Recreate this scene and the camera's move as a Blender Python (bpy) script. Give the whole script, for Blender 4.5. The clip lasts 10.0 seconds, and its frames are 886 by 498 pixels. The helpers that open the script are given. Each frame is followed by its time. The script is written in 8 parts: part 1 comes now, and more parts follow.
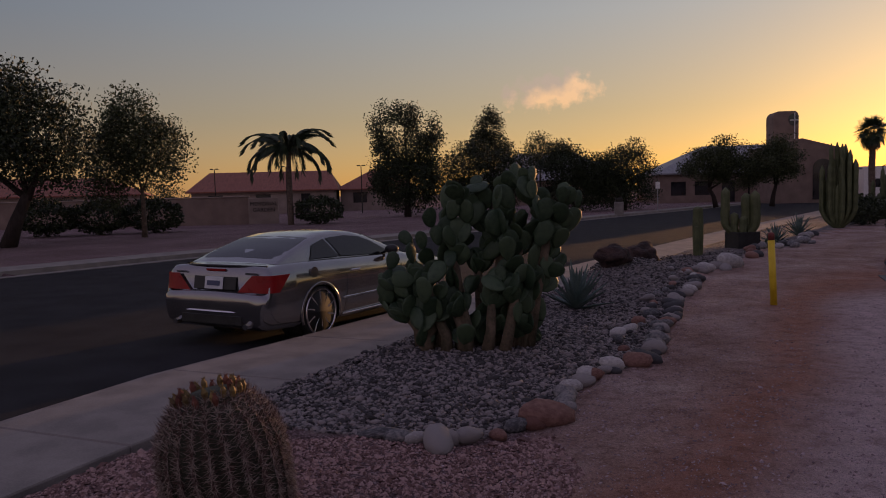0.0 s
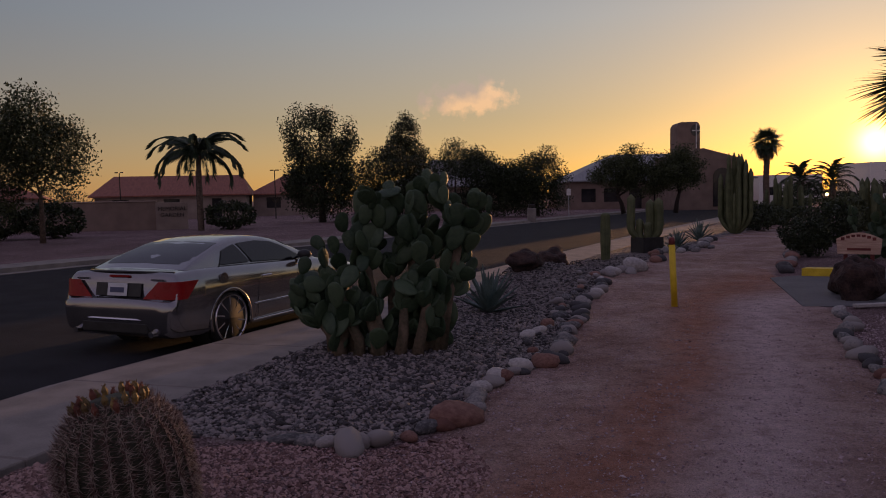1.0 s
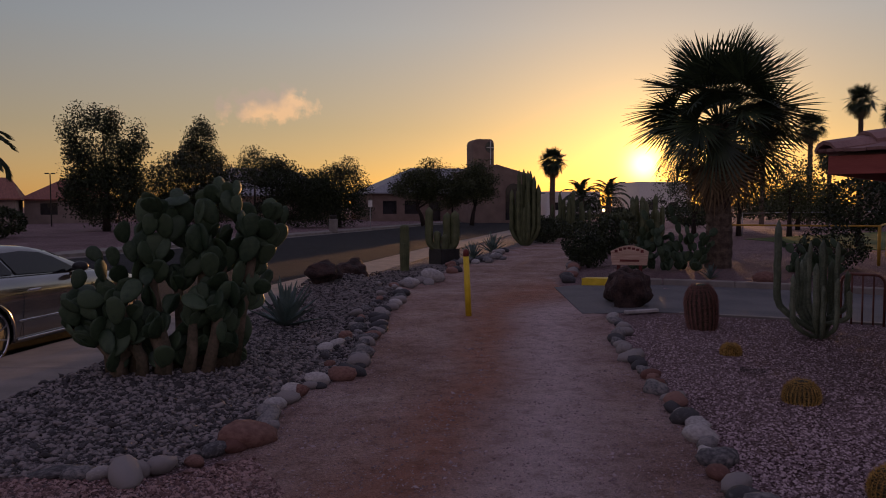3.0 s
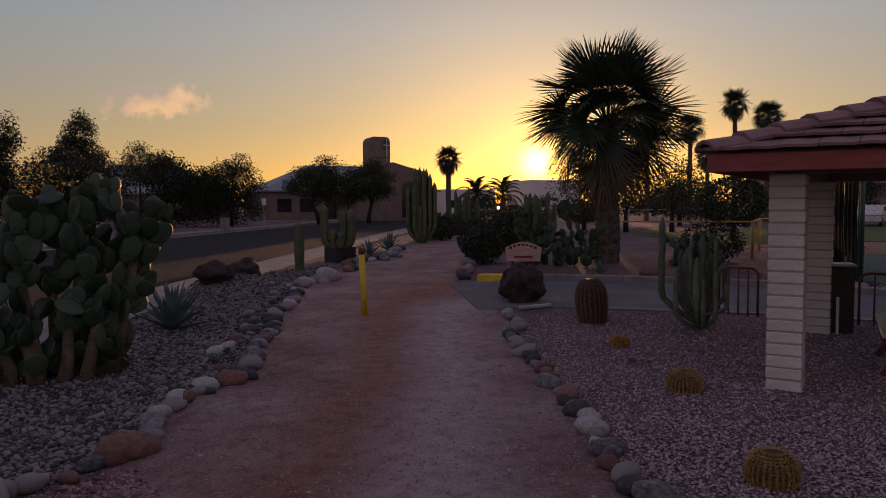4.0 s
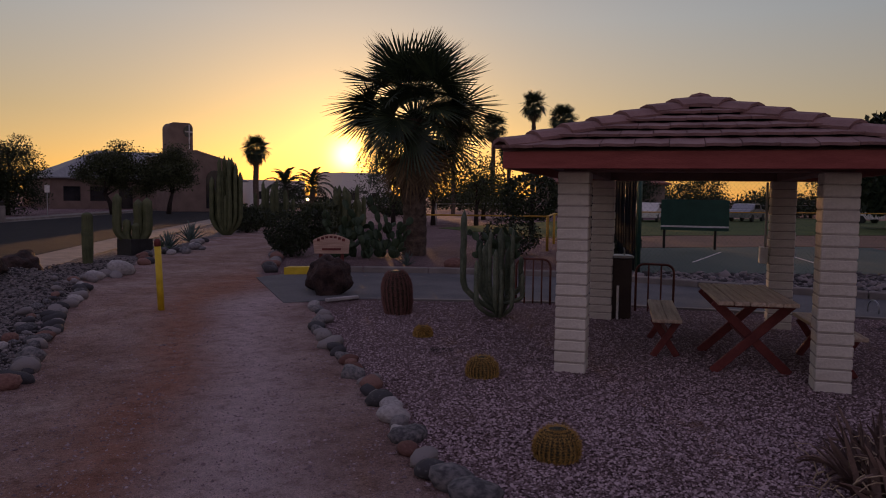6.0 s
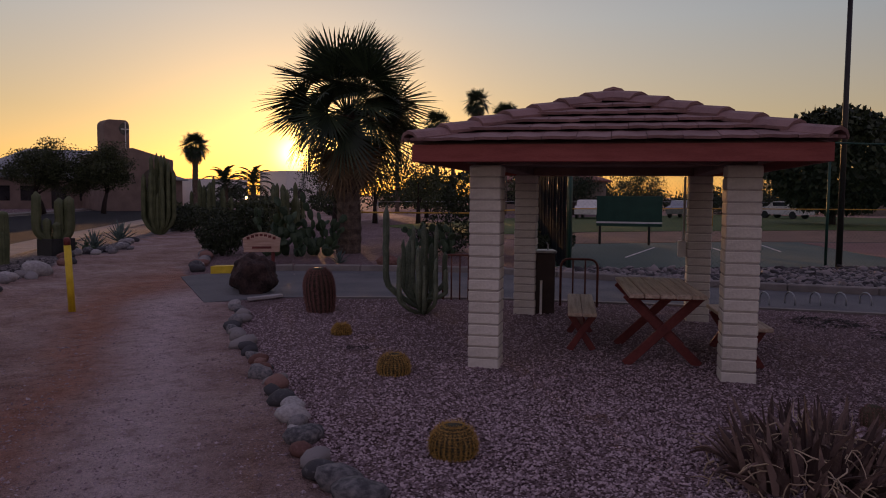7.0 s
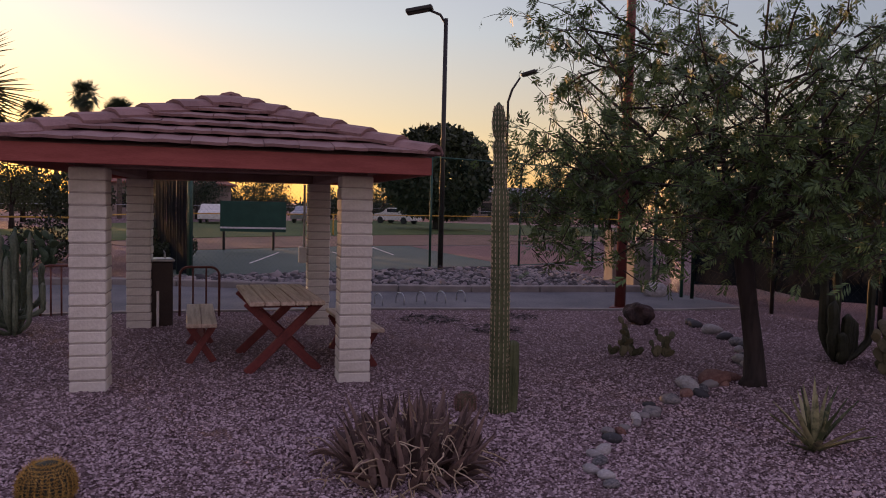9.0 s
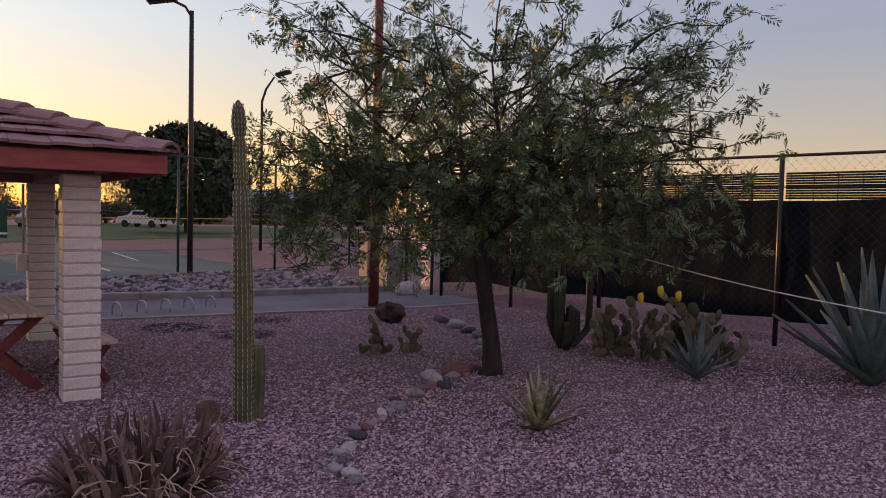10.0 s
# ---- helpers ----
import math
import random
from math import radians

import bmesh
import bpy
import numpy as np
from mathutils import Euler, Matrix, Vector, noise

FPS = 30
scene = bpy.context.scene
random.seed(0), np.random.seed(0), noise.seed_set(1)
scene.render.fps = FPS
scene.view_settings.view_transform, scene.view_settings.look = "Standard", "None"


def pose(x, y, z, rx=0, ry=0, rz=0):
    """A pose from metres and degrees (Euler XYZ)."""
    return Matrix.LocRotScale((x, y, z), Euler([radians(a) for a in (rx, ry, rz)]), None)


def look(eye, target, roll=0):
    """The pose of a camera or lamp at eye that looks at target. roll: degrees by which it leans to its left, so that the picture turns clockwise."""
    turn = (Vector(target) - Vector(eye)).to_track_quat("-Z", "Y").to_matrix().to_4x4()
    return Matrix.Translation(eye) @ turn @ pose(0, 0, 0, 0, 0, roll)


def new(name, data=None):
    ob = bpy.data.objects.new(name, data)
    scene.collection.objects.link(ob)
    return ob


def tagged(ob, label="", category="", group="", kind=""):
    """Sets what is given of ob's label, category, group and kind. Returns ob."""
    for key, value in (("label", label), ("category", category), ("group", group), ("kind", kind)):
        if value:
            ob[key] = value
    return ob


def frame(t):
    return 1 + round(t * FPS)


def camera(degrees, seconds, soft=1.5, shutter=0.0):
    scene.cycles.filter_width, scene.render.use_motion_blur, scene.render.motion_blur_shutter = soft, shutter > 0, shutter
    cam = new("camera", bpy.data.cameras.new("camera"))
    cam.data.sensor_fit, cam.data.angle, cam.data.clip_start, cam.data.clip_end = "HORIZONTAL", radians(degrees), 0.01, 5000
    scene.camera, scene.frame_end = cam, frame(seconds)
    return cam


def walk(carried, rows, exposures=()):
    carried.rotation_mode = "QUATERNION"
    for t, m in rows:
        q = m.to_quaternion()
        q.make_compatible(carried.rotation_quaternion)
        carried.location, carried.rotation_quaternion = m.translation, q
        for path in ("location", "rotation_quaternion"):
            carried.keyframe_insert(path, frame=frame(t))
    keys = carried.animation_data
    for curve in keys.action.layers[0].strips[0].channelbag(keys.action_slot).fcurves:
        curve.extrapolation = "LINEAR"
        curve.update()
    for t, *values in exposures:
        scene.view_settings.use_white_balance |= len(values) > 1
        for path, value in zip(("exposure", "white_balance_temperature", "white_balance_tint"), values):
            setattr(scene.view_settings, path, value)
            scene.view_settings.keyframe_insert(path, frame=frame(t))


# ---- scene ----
cam = camera(60.5, 10.0, soft=1.0)
PATH = [
    (0, (0.046, -0.352, 1.716), (-0.207, 1.626, 1.57), -1.5),
    (0.5, (0.073, -0.385, 1.718), (-0.066, 1.605, 1.569), -1.3),
    (1, (0.09, -0.412, 1.707), (0.057, 1.583, 1.571), -1.2),
    (1.5, (0.11, -0.403, 1.717), (0.196, 1.591, 1.587), -0.9),
    (2, (0.132, -0.367, 1.717), (0.384, 1.613, 1.594), -0.4),
    (3.3, (0.163, -0.353, 1.711), (0.733, 1.56, 1.595), -0.3),
    (3.5, (0.19, -0.311, 1.714), (0.831, 1.58, 1.593), -0.4),
    (4, (0.193, -0.298, 1.706), (0.93, 1.558, 1.586), -0.3),
    (4.5, (0.184, -0.313, 1.707), (1.024, 1.498, 1.587), -0.2),
    (5, (0.205, -0.285, 1.706), (1.17, 1.462, 1.582), 0.2),
    (5.5, (0.214, -0.294, 1.711), (1.27, 1.4, 1.581), 0.4),
    (5.7, (0.2, -0.303, 1.708), (1.313, 1.353, 1.574), 0.6),
    (7, (0.597, -0.451, 1.66), (1.874, 1.082, 1.52), 0.5),
    (7.5, (0.637, -0.473, 1.682), (2.086, 0.899, 1.538), 1.1),
    (8, (0.675, -0.438, 1.67), (2.328, 0.679, 1.533), 1.7),
    (8.5, (0.701, -0.433, 1.677), (2.441, 0.544, 1.538), 1.0),
    (9, (0.685, -0.468, 1.69), (2.529, 0.298, 1.578), 1.4),
    (9.5, (0.702, -0.533, 1.688), (2.632, -0.016, 1.594), 1.0),
    (10, (0.727, -0.595, 1.68), (2.719, -0.432, 1.589), 1.3),
]
EXPO = -0.1
walk(cam, [(t, look(e, g, r)) for t, e, g, r in PATH], [(0, EXPO + 0.18, 6500, 14), (2, EXPO + 0.1, 6500, 14), (4, EXPO + 0.06, 6500, 14), (6, EXPO + 0.1, 6500, 14), (8, EXPO + 0.66, 6500, 14), (10, EXPO + 1.42, 6500, 14)])
SKY_STRENGTH, CLOUD_STRENGTH, GLARE, SUN_POWER, DUSK = 0.05, 0.62, 7.0, 2.4, 1.0

# ---- sky, sun ----
SUN_AZ, SUN_EL = 28.7, 3.0
sun_dir = Vector((math.sin(radians(SUN_AZ)) * math.cos(radians(SUN_EL)), math.cos(radians(SUN_AZ)) * math.cos(radians(SUN_EL)), math.sin(radians(SUN_EL))))
world = bpy.data.worlds.new("evening_sky")
scene.world = world
world.use_nodes = True
wt = world.node_tree
wt.nodes.clear()


def wnode(kind, **kw):
    n = wt.nodes.new(kind)
    for k, v in kw.items():
        n.inputs[k].default_value = v
    return n


def wmath(op, a, b=None, clamp=False):
    n = wt.nodes.new("ShaderNodeMath")
    n.operation = op
    n.use_clamp = clamp
    for i, v in enumerate((a, b)):
        if v is None:
            continue
        if isinstance(v, (int, float)):
            n.inputs[i].default_value = v
        else:
            wt.links.new(v, n.inputs[i])
    return n.outputs[0]


def wdot(vec, d):
    n = wt.nodes.new("ShaderNodeVectorMath")
    n.operation = "DOT_PRODUCT"
    wt.links.new(vec, n.inputs[0])
    n.inputs[1].default_value = d
    return n.outputs["Value"]


sky = wt.nodes.new("ShaderNodeTexSky")
sky.sky_type = "NISHITA"
sky.sun_disc = False
sky.sun_elevation = radians(SUN_EL)
sky.sun_rotation = radians(SUN_AZ)
sky.altitude = 350
sky.air_density = 1.0
sky.dust_density = 0.7
sky.ozone_density = 1.3
coord = wt.nodes.new("ShaderNodeTexCoord")
way = coord.outputs["Generated"]
# one small sunlit evening cloud
c_dir = Vector((0.018, 0.992, 0.128)).normalized()
c_right = c_dir.cross(Vector((0, 0, 1))).normalized()
c_up = c_right.cross(c_dir)
ca, cb, cc = wdot(way, c_right), wdot(way, c_up), wdot(way, c_dir)
wn = wnode("ShaderNodeTexNoise", Scale=55.0, Detail=6.0, Roughness=0.62)
wt.links.new(way, wn.inputs["Vector"])
tilt = wmath("SUBTRACT", cb, wmath("MULTIPLY", ca, 0.05))
rad = wmath("SQRT", wmath("ADD", wmath("POWER", wmath("DIVIDE", wmath("ABSOLUTE", ca), 0.072), 2.0), wmath("POWER", wmath("DIVIDE", wmath("ABSOLUTE", tilt), 0.026), 2.0)))
puff = wmath("ADD", wmath("SUBTRACT", 0.95, rad), wmath("MULTIPLY", wmath("SUBTRACT", wn.outputs["Fac"], 0.5), 2.0))
mask = wmath("MULTIPLY", wmath("MULTIPLY", puff, 2.2, True), wmath("GREATER_THAN", cc, 0.9))
mask = wmath("MULTIPLY", mask, 0.85)
shade = wt.nodes.new("ShaderNodeValToRGB")
shade.color_ramp.elements[0].position, shade.color_ramp.elements[0].color = 0.3, (1.0, 0.58, 0.28, 1)
shade.color_ramp.elements[1].position, shade.color_ramp.elements[1].color = 0.72, (0.34, 0.28, 0.25, 1)
wn2 = wnode("ShaderNodeTexNoise", Scale=38.0, Detail=3.0)
wt.links.new(way, wn2.inputs["Vector"])
lit = wmath("ADD", wmath("ADD", wmath("MULTIPLY", tilt, 14.0), wmath("MULTIPLY", ca, -4.5)), wn2.outputs["Fac"])
wt.links.new(lit, shade.inputs["Fac"])
bg = wnode("ShaderNodeBackground", Strength=SKY_STRENGTH)
bg2 = wnode("ShaderNodeBackground", Strength=CLOUD_STRENGTH)
wt.links.new(sky.outputs["Color"], bg.inputs["Color"])
wt.links.new(shade.outputs["Color"], bg2.inputs["Color"])
mixw = wt.nodes.new("ShaderNodeMixShader")
wt.links.new(mask, mixw.inputs["Fac"])
wt.links.new(bg.outputs[0], mixw.inputs[1])
wt.links.new(bg2.outputs[0], mixw.inputs[2])
# the sun's own glare on the sky
near_sun = wmath("MAXIMUM", wdot(way, sun_dir), 0.0)
glow = wmath("MULTIPLY", wmath("POWER", near_sun, 6000.0), GLARE)
glow = wmath("ADD", glow, wmath("MULTIPLY", wmath("POWER", near_sun, 500.0), 0.42))
glow = wmath("ADD", glow, wmath("MULTIPLY", wmath("POWER", near_sun, 60.0), 0.16))
bg3 = wnode("ShaderNodeBackground", Color=(1.0, 0.60, 0.12, 1))
wt.links.new(glow, bg3.inputs["Strength"])


def dome(*stops):
    """Colours of the dome by the sine of the height above the horizon."""
    r = wt.nodes.new("ShaderNodeValToRGB")
    el = r.color_ramp.elements
    while len(el) < len(stops):
        el.new(0.5)
    for e, (p, c) in zip(el, stops):
        e.position, e.color = p, (*c, 1)
    wt.links.new(wdot(way, (0, 0, 1)), r.inputs["Fac"])
    return r.outputs["Color"]


def wmix(fac, a, b):
    n = wt.nodes.new("ShaderNodeMix")
    n.data_type = "RGBA"
    wt.links.new(fac, n.inputs["Factor"])
    wt.links.new(a, n.inputs["A"])
    wt.links.new(b, n.inputs["B"])
    return n.outputs["Result"]


# twilight: amber round the sun, grey-blue beside it, violet overhead and behind
toward = wmath("POWER", wmath("DIVIDE", wmath("SUBTRACT", wdot(way, sun_dir), 0.25), 0.69, True), 1.4)
behind = wmath("DIVIDE", wmath("SUBTRACT", 0.0, wdot(way, sun_dir)), 0.6, True)
amber = dome((0.02, (0.42, 0.215, 0.065)), (0.10, (0.30, 0.195, 0.10)), (0.22, (0.25, 0.24, 0.235)), (0.45, (0.17, 0.17, 0.22)), (1.0, (0.17, 0.145, 0.23)))
beside = dome((0.02, (0.22, 0.125, 0.08)), (0.10, (0.15, 0.112, 0.10)), (0.22, (0.10, 0.102, 0.13)), (0.45, (0.14, 0.125, 0.19)), (1.0, (0.17, 0.145, 0.23)))
violet = dome((0.02, (0.20, 0.15, 0.17)), (0.22, (0.25, 0.17, 0.22)), (0.45, (0.22, 0.165, 0.24)), (1.0, (0.17, 0.145, 0.23)))
bg4 = wnode("ShaderNodeBackground", Strength=DUSK)
wt.links.new(wmix(behind, wmix(toward, beside, amber), violet), bg4.inputs["Color"])
addd = wt.nodes.new("ShaderNodeAddShader")
wt.links.new(mixw.outputs[0], addd.inputs[0])
wt.links.new(bg4.outputs[0], addd.inputs[1])
addw = wt.nodes.new("ShaderNodeAddShader")
wt.links.new(addd.outputs[0], addw.inputs[0])
wt.links.new(bg3.outputs[0], addw.inputs[1])
wout = wt.nodes.new("ShaderNodeOutputWorld")
wt.links.new(addw.outputs[0], wout.inputs["Surface"])

sun_data = bpy.data.lights.new("sun", "SUN")
sun_data.energy = SUN_POWER
sun_data.angle = radians(0.6)
sun_data.color = (1.0, 0.50, 0.20)
sun = new("sun", sun_data)
sun.matrix_world = look(sun_dir * 200, (0, 0, 0))

# ---- materials ----


def pmat(name, c1, c2, scale=8.0, rough=0.8, bump=0.15, bscale=60.0, metal=0.0, c3=None, spots=0.0, rand=0.0, coat=0.0, spec=0.4, world_space=False, stretch=None):
    """Procedural surface: colours mixed by coarse and fine noise, with a fine relief."""
    m = bpy.data.materials.new(name)
    m.use_nodes = True
    nt = m.node_tree
    b = nt.nodes["Principled BSDF"]
    b.inputs["Metallic"].default_value = metal
    b.inputs["Specular IOR Level"].default_value = spec
    b.inputs["Coat Weight"].default_value = coat
    if world_space:
        src = nt.nodes.new("ShaderNodeNewGeometry").outputs["Position"]
    else:
        src = nt.nodes.new("ShaderNodeTexCoord").outputs["Object"]
    if stretch:
        mp = nt.nodes.new("ShaderNodeMapping")
        mp.inputs["Scale"].default_value = stretch
        nt.links.new(src, mp.inputs["Vector"])
        src = mp.outputs[0]
    n1 = nt.nodes.new("ShaderNodeTexNoise")
    n1.inputs["Scale"].default_value, n1.inputs["Detail"].default_value = scale, 5.0
    n2 = nt.nodes.new("ShaderNodeTexNoise")
    n2.inputs["Scale"].default_value, n2.inputs["Detail"].default_value = bscale, 3.0
    nt.links.new(src, n1.inputs["Vector"])
    nt.links.new(src, n2.inputs["Vector"])
    ramp = nt.nodes.new("ShaderNodeValToRGB")
    el = ramp.color_ramp.elements
    el[0].position, el[0].color = 0.32, (*c1, 1)
    el[1].position, el[1].color = 0.68, (*c2, 1)
    if c3:
        e = el.new(0.5)
        e.color = (*c3, 1)
    mixf = nt.nodes.new("ShaderNodeMath")
    mixf.operation = "MULTIPLY_ADD"
    nt.links.new(n2.outputs["Fac"], mixf.inputs[0])
    mixf.inputs[1].default_value = 0.45
    sub = nt.nodes.new("ShaderNodeMath")
    sub.operation = "ADD"
    nt.links.new(n1.outputs["Fac"], sub.inputs[0])
    sub.inputs[1].default_value = -0.225
    nt.links.new(sub.outputs[0], mixf.inputs[2])
    fac = mixf.outputs[0]
    if rand:
        oi = nt.nodes.new("ShaderNodeObjectInfo")
        ra = nt.nodes.new("ShaderNodeMath")
        ra.operation = "MULTIPLY_ADD"
        nt.links.new(oi.outputs["Random"], ra.inputs[0])
        ra.inputs[1].default_value = rand
        rs = nt.nodes.new("ShaderNodeMath")
        rs.operation = "ADD"
        nt.links.new(fac, rs.inputs[0])
        rs.inputs[1].default_value = -rand / 2
        nt.links.new(rs.outputs[0], ra.inputs[2])
        fac = ra.outputs[0]
    if spots:
        gi = nt.nodes.new("ShaderNodeNewGeometry")
        ra = nt.nodes.new("ShaderNodeMath")
        ra.operation = "MULTIPLY_ADD"
        nt.links.new(gi.outputs["Random Per Island"], ra.inputs[0])
        ra.inputs[1].default_value = spots
        rs = nt.nodes.new("ShaderNodeMath")
        rs.operation = "ADD"
        nt.links.new(fac, rs.inputs[0])
        rs.inputs[1].default_value = -spots / 2
        nt.links.new(rs.outputs[0], ra.inputs[2])
        fac = ra.outputs[0]
    nt.links.new(fac, ramp.inputs["Fac"])
    nt.links.new(ramp.outputs["Color"], b.inputs["Base Color"])
    rr = nt.nodes.new("ShaderNodeMapRange")
    rr.inputs["To Min"].default_value, rr.inputs["To Max"].default_value = max(0.03, rough - 0.1), min(1.0, rough + 0.1)
    nt.links.new(n1.outputs["Fac"], rr.inputs["Value"])
    nt.links.new(rr.outputs[0], b.inputs["Roughness"])
    if bump:
        bu = nt.nodes.new("ShaderNodeBump")
        bu.inputs["Strength"].default_value = bump
        bu.inputs["Distance"].default_value = 0.02
        nt.links.new(n2.outputs["Fac"], bu.inputs["Height"])
        nt.links.new(bu.outputs[0], b.inputs["Normal"])
    return m


def glassy(name, colour, rough=0.02, alpha=0.5):
    m = bpy.data.materials.new(name)
    m.use_nodes = True
    b = m.node_tree.nodes["Principled BSDF"]
    b.inputs["Base Color"].default_value = (*colour, 1)
    b.inputs["Roughness"].default_value = rough
    b.inputs["Transmission Weight"].default_value = alpha
    b.inputs["IOR"].default_value = 1.45
    return m


def glowing(name, colour, power):
    m = bpy.data.materials.new(name)
    m.use_nodes = True
    b = m.node_tree.nodes["Principled BSDF"]
    b.inputs["Base Color"].default_value = (*colour, 1)
    b.inputs["Emission Color"].default_value = (*colour, 1)
    b.inputs["Emission Strength"].default_value = power
    return m


M_CONC = pmat("concrete", (0.18, 0.16, 0.145), (0.28, 0.25, 0.225), 2.5, 0.85, 0.12, 90, world_space=True)
M_ASPH = pmat("asphalt", (0.016, 0.016, 0.018), (0.034, 0.034, 0.037), 1.3, 0.92, 0.5, 160, spec=0.15, world_space=True)
M_DRIVE = pmat("worn_asphalt", (0.10, 0.10, 0.105), (0.17, 0.165, 0.165), 1.1, 0.85, 0.4, 120, world_space=True)
M_BLOCK = pmat("painted_slump_block", (0.60, 0.55, 0.47), (0.76, 0.71, 0.62), 5, 0.8, 0.35, 35, rand=0.2)
M_MORTAR = pmat("mortar", (0.36, 0.32, 0.27), (0.46, 0.41, 0.36), 9, 0.9, 0.3, 80)
M_TILE = pmat("concrete_roof_tile", (0.22, 0.125, 0.115), (0.33, 0.195, 0.18), 4, 0.75, 0.3, 60, rand=0.18)
M_FASCIA = pmat("red_painted_timber", (0.25, 0.052, 0.042), (0.34, 0.085, 0.07), 3, 0.6, 0.12, 30, stretch=(1, 1, 6))
M_SOFFIT = pmat("soffit_board", (0.20, 0.12, 0.10), (0.28, 0.18, 0.15), 3, 0.8, 0.1, 40)
M_BARK = pmat("dark_bark", (0.018, 0.013, 0.011), (0.05, 0.036, 0.03), 7, 0.9, 0.7, 25, stretch=(1, 1, 0.25))
M_PALMBARK = pmat("palm_bark", (0.07, 0.05, 0.04), (0.17, 0.125, 0.09), 8, 0.95, 0.8, 30)
M_LEAF = pmat("tree_foliage", (0.013, 0.022, 0.008), (0.04, 0.055, 0.02), 1.5, 0.6, 0.0, 20, spots=0.4)
M_LEAF2 = pmat("olive_foliage", (0.028, 0.038, 0.014), (0.07, 0.085, 0.03), 1.5, 0.6, 0.0, 20, spots=0.4)
M_MESQ = pmat("mesquite_foliage", (0.032, 0.062, 0.016), (0.095, 0.150, 0.038), 1.5, 0.55, 0.0, 20, spots=0.5)
M_FROND = pmat("palm_frond", (0.02, 0.035, 0.018), (0.05, 0.075, 0.035), 3, 0.5, 0.0, 30, spots=0.4)
M_DRYFROND = pmat("dry_frond", (0.13, 0.09, 0.05), (0.26, 0.18, 0.10), 3, 0.8, 0.0, 30, spots=0.4)
M_CACTUS = pmat("cactus_skin", (0.06, 0.075, 0.03), (0.125, 0.14, 0.065), 4, 0.6, 0.15, 40)
M_PEAR = pmat("prickly_pear_pad", (0.026, 0.052, 0.026), (0.062, 0.098, 0.05), 5, 0.55, 0.2, 70, rand=0.4)
M_AGAVE = pmat("agave_leaf", (0.08, 0.13, 0.11), (0.16, 0.22, 0.20), 5, 0.6, 0.1, 40, spots=0.3)
M_SPINE = pmat("pale_spine", (0.42, 0.33, 0.22), (0.62, 0.50, 0.34), 20, 0.6, 0.0, 60, spots=0.3)
M_REDSPINE = pmat("red_spine", (0.16, 0.07, 0.055), (0.30, 0.15, 0.125), 20, 0.6, 0.0, 60, spots=0.4)
M_GOLDSPINE = pmat("golden_spine", (0.30, 0.17, 0.035), (0.56, 0.36, 0.10), 20, 0.6, 0.0, 60, spots=0.3)
M_BARRELSPINE = pmat("pale_pink_spine", (0.10, 0.05, 0.042), (0.40, 0.33, 0.28), 20, 0.6, 0.0, 60, spots=0.7)
M_DRYLEAF = pmat("half_dry_leaf", (0.09, 0.058, 0.05), (0.25, 0.17, 0.142), 6, 0.7, 0.15, 50, rand=0.6)
M_STRAW = pmat("straw_leaf", (0.30, 0.22, 0.14), (0.48, 0.38, 0.26), 6, 0.8, 0.1, 50, spots=0.4)
M_VARI = pmat("striped_leaf", (0.07, 0.09, 0.04), (0.40, 0.37, 0.20), 14, 0.6, 0.05, 50, rand=0.5)
M_GREYCACTUS = pmat("grey_green_cactus", (0.085, 0.11, 0.07), (0.19, 0.22, 0.15), 5, 0.65, 0.2, 40, rand=0.4)
M_DARKCACTUS = pmat("dark_olive_cactus", (0.022, 0.026, 0.014), (0.05, 0.052, 0.03), 5, 0.7, 0.2, 40)
M_WOODY = pmat("corky_cactus_base", (0.07, 0.06, 0.035), (0.17, 0.125, 0.085), 8, 0.9, 0.5, 35)
M_GREENST = pmat("green_painted_steel", (0.012, 0.05, 0.035), (0.02, 0.075, 0.05), 3, 0.45, 0.03, 60, metal=0.2)
M_DARKST = pmat("dark_bronze_steel", (0.025, 0.022, 0.02), (0.045, 0.04, 0.036), 3, 0.4, 0.03, 60, metal=0.5)
M_GALV = pmat("galvanised_steel", (0.30, 0.31, 0.32), (0.45, 0.46, 0.47), 6, 0.4, 0.03, 60, metal=0.8)
M_YELLOW = pmat("yellow_paint", (0.62, 0.42, 0.02), (0.80, 0.58, 0.04), 6, 0.5, 0.1, 50)
M_WHITE = pmat("white_paint", (0.62, 0.60, 0.56), (0.78, 0.76, 0.72), 6, 0.6, 0.05, 50)
M_BLACK = pmat("black_plastic", (0.012, 0.012, 0.012), (0.03, 0.03, 0.03), 6, 0.5, 0.05, 50)
M_LAVA = pmat("lava_rock", (0.018, 0.012, 0.011), (0.075, 0.045, 0.038), 6, 0.95, 0.9, 28)
M_TABLE = pmat("weathered_table_plank", (0.40, 0.29, 0.21), (0.64, 0.52, 0.40), 5, 0.7, 0.25, 40, stretch=(0.3, 6, 6))
M_REDWOOD = pmat("red_stained_timber", (0.11, 0.02, 0.018), (0.19, 0.04, 0.034), 4, 0.6, 0.2, 40)

# ---- mesh building ----
ICO = {}


def ico(level):
    if level not in ICO:
        bm = bmesh.new()
        bmesh.ops.create_icosphere(bm, subdivisions=level, radius=1.0)
        bm.verts.ensure_lookup_table()
        ICO[level] = (np.array([v.co[:] for v in bm.verts]), [tuple(v.index for v in f.verts) for f in bm.faces])
        bm.free()
    return ICO[level]


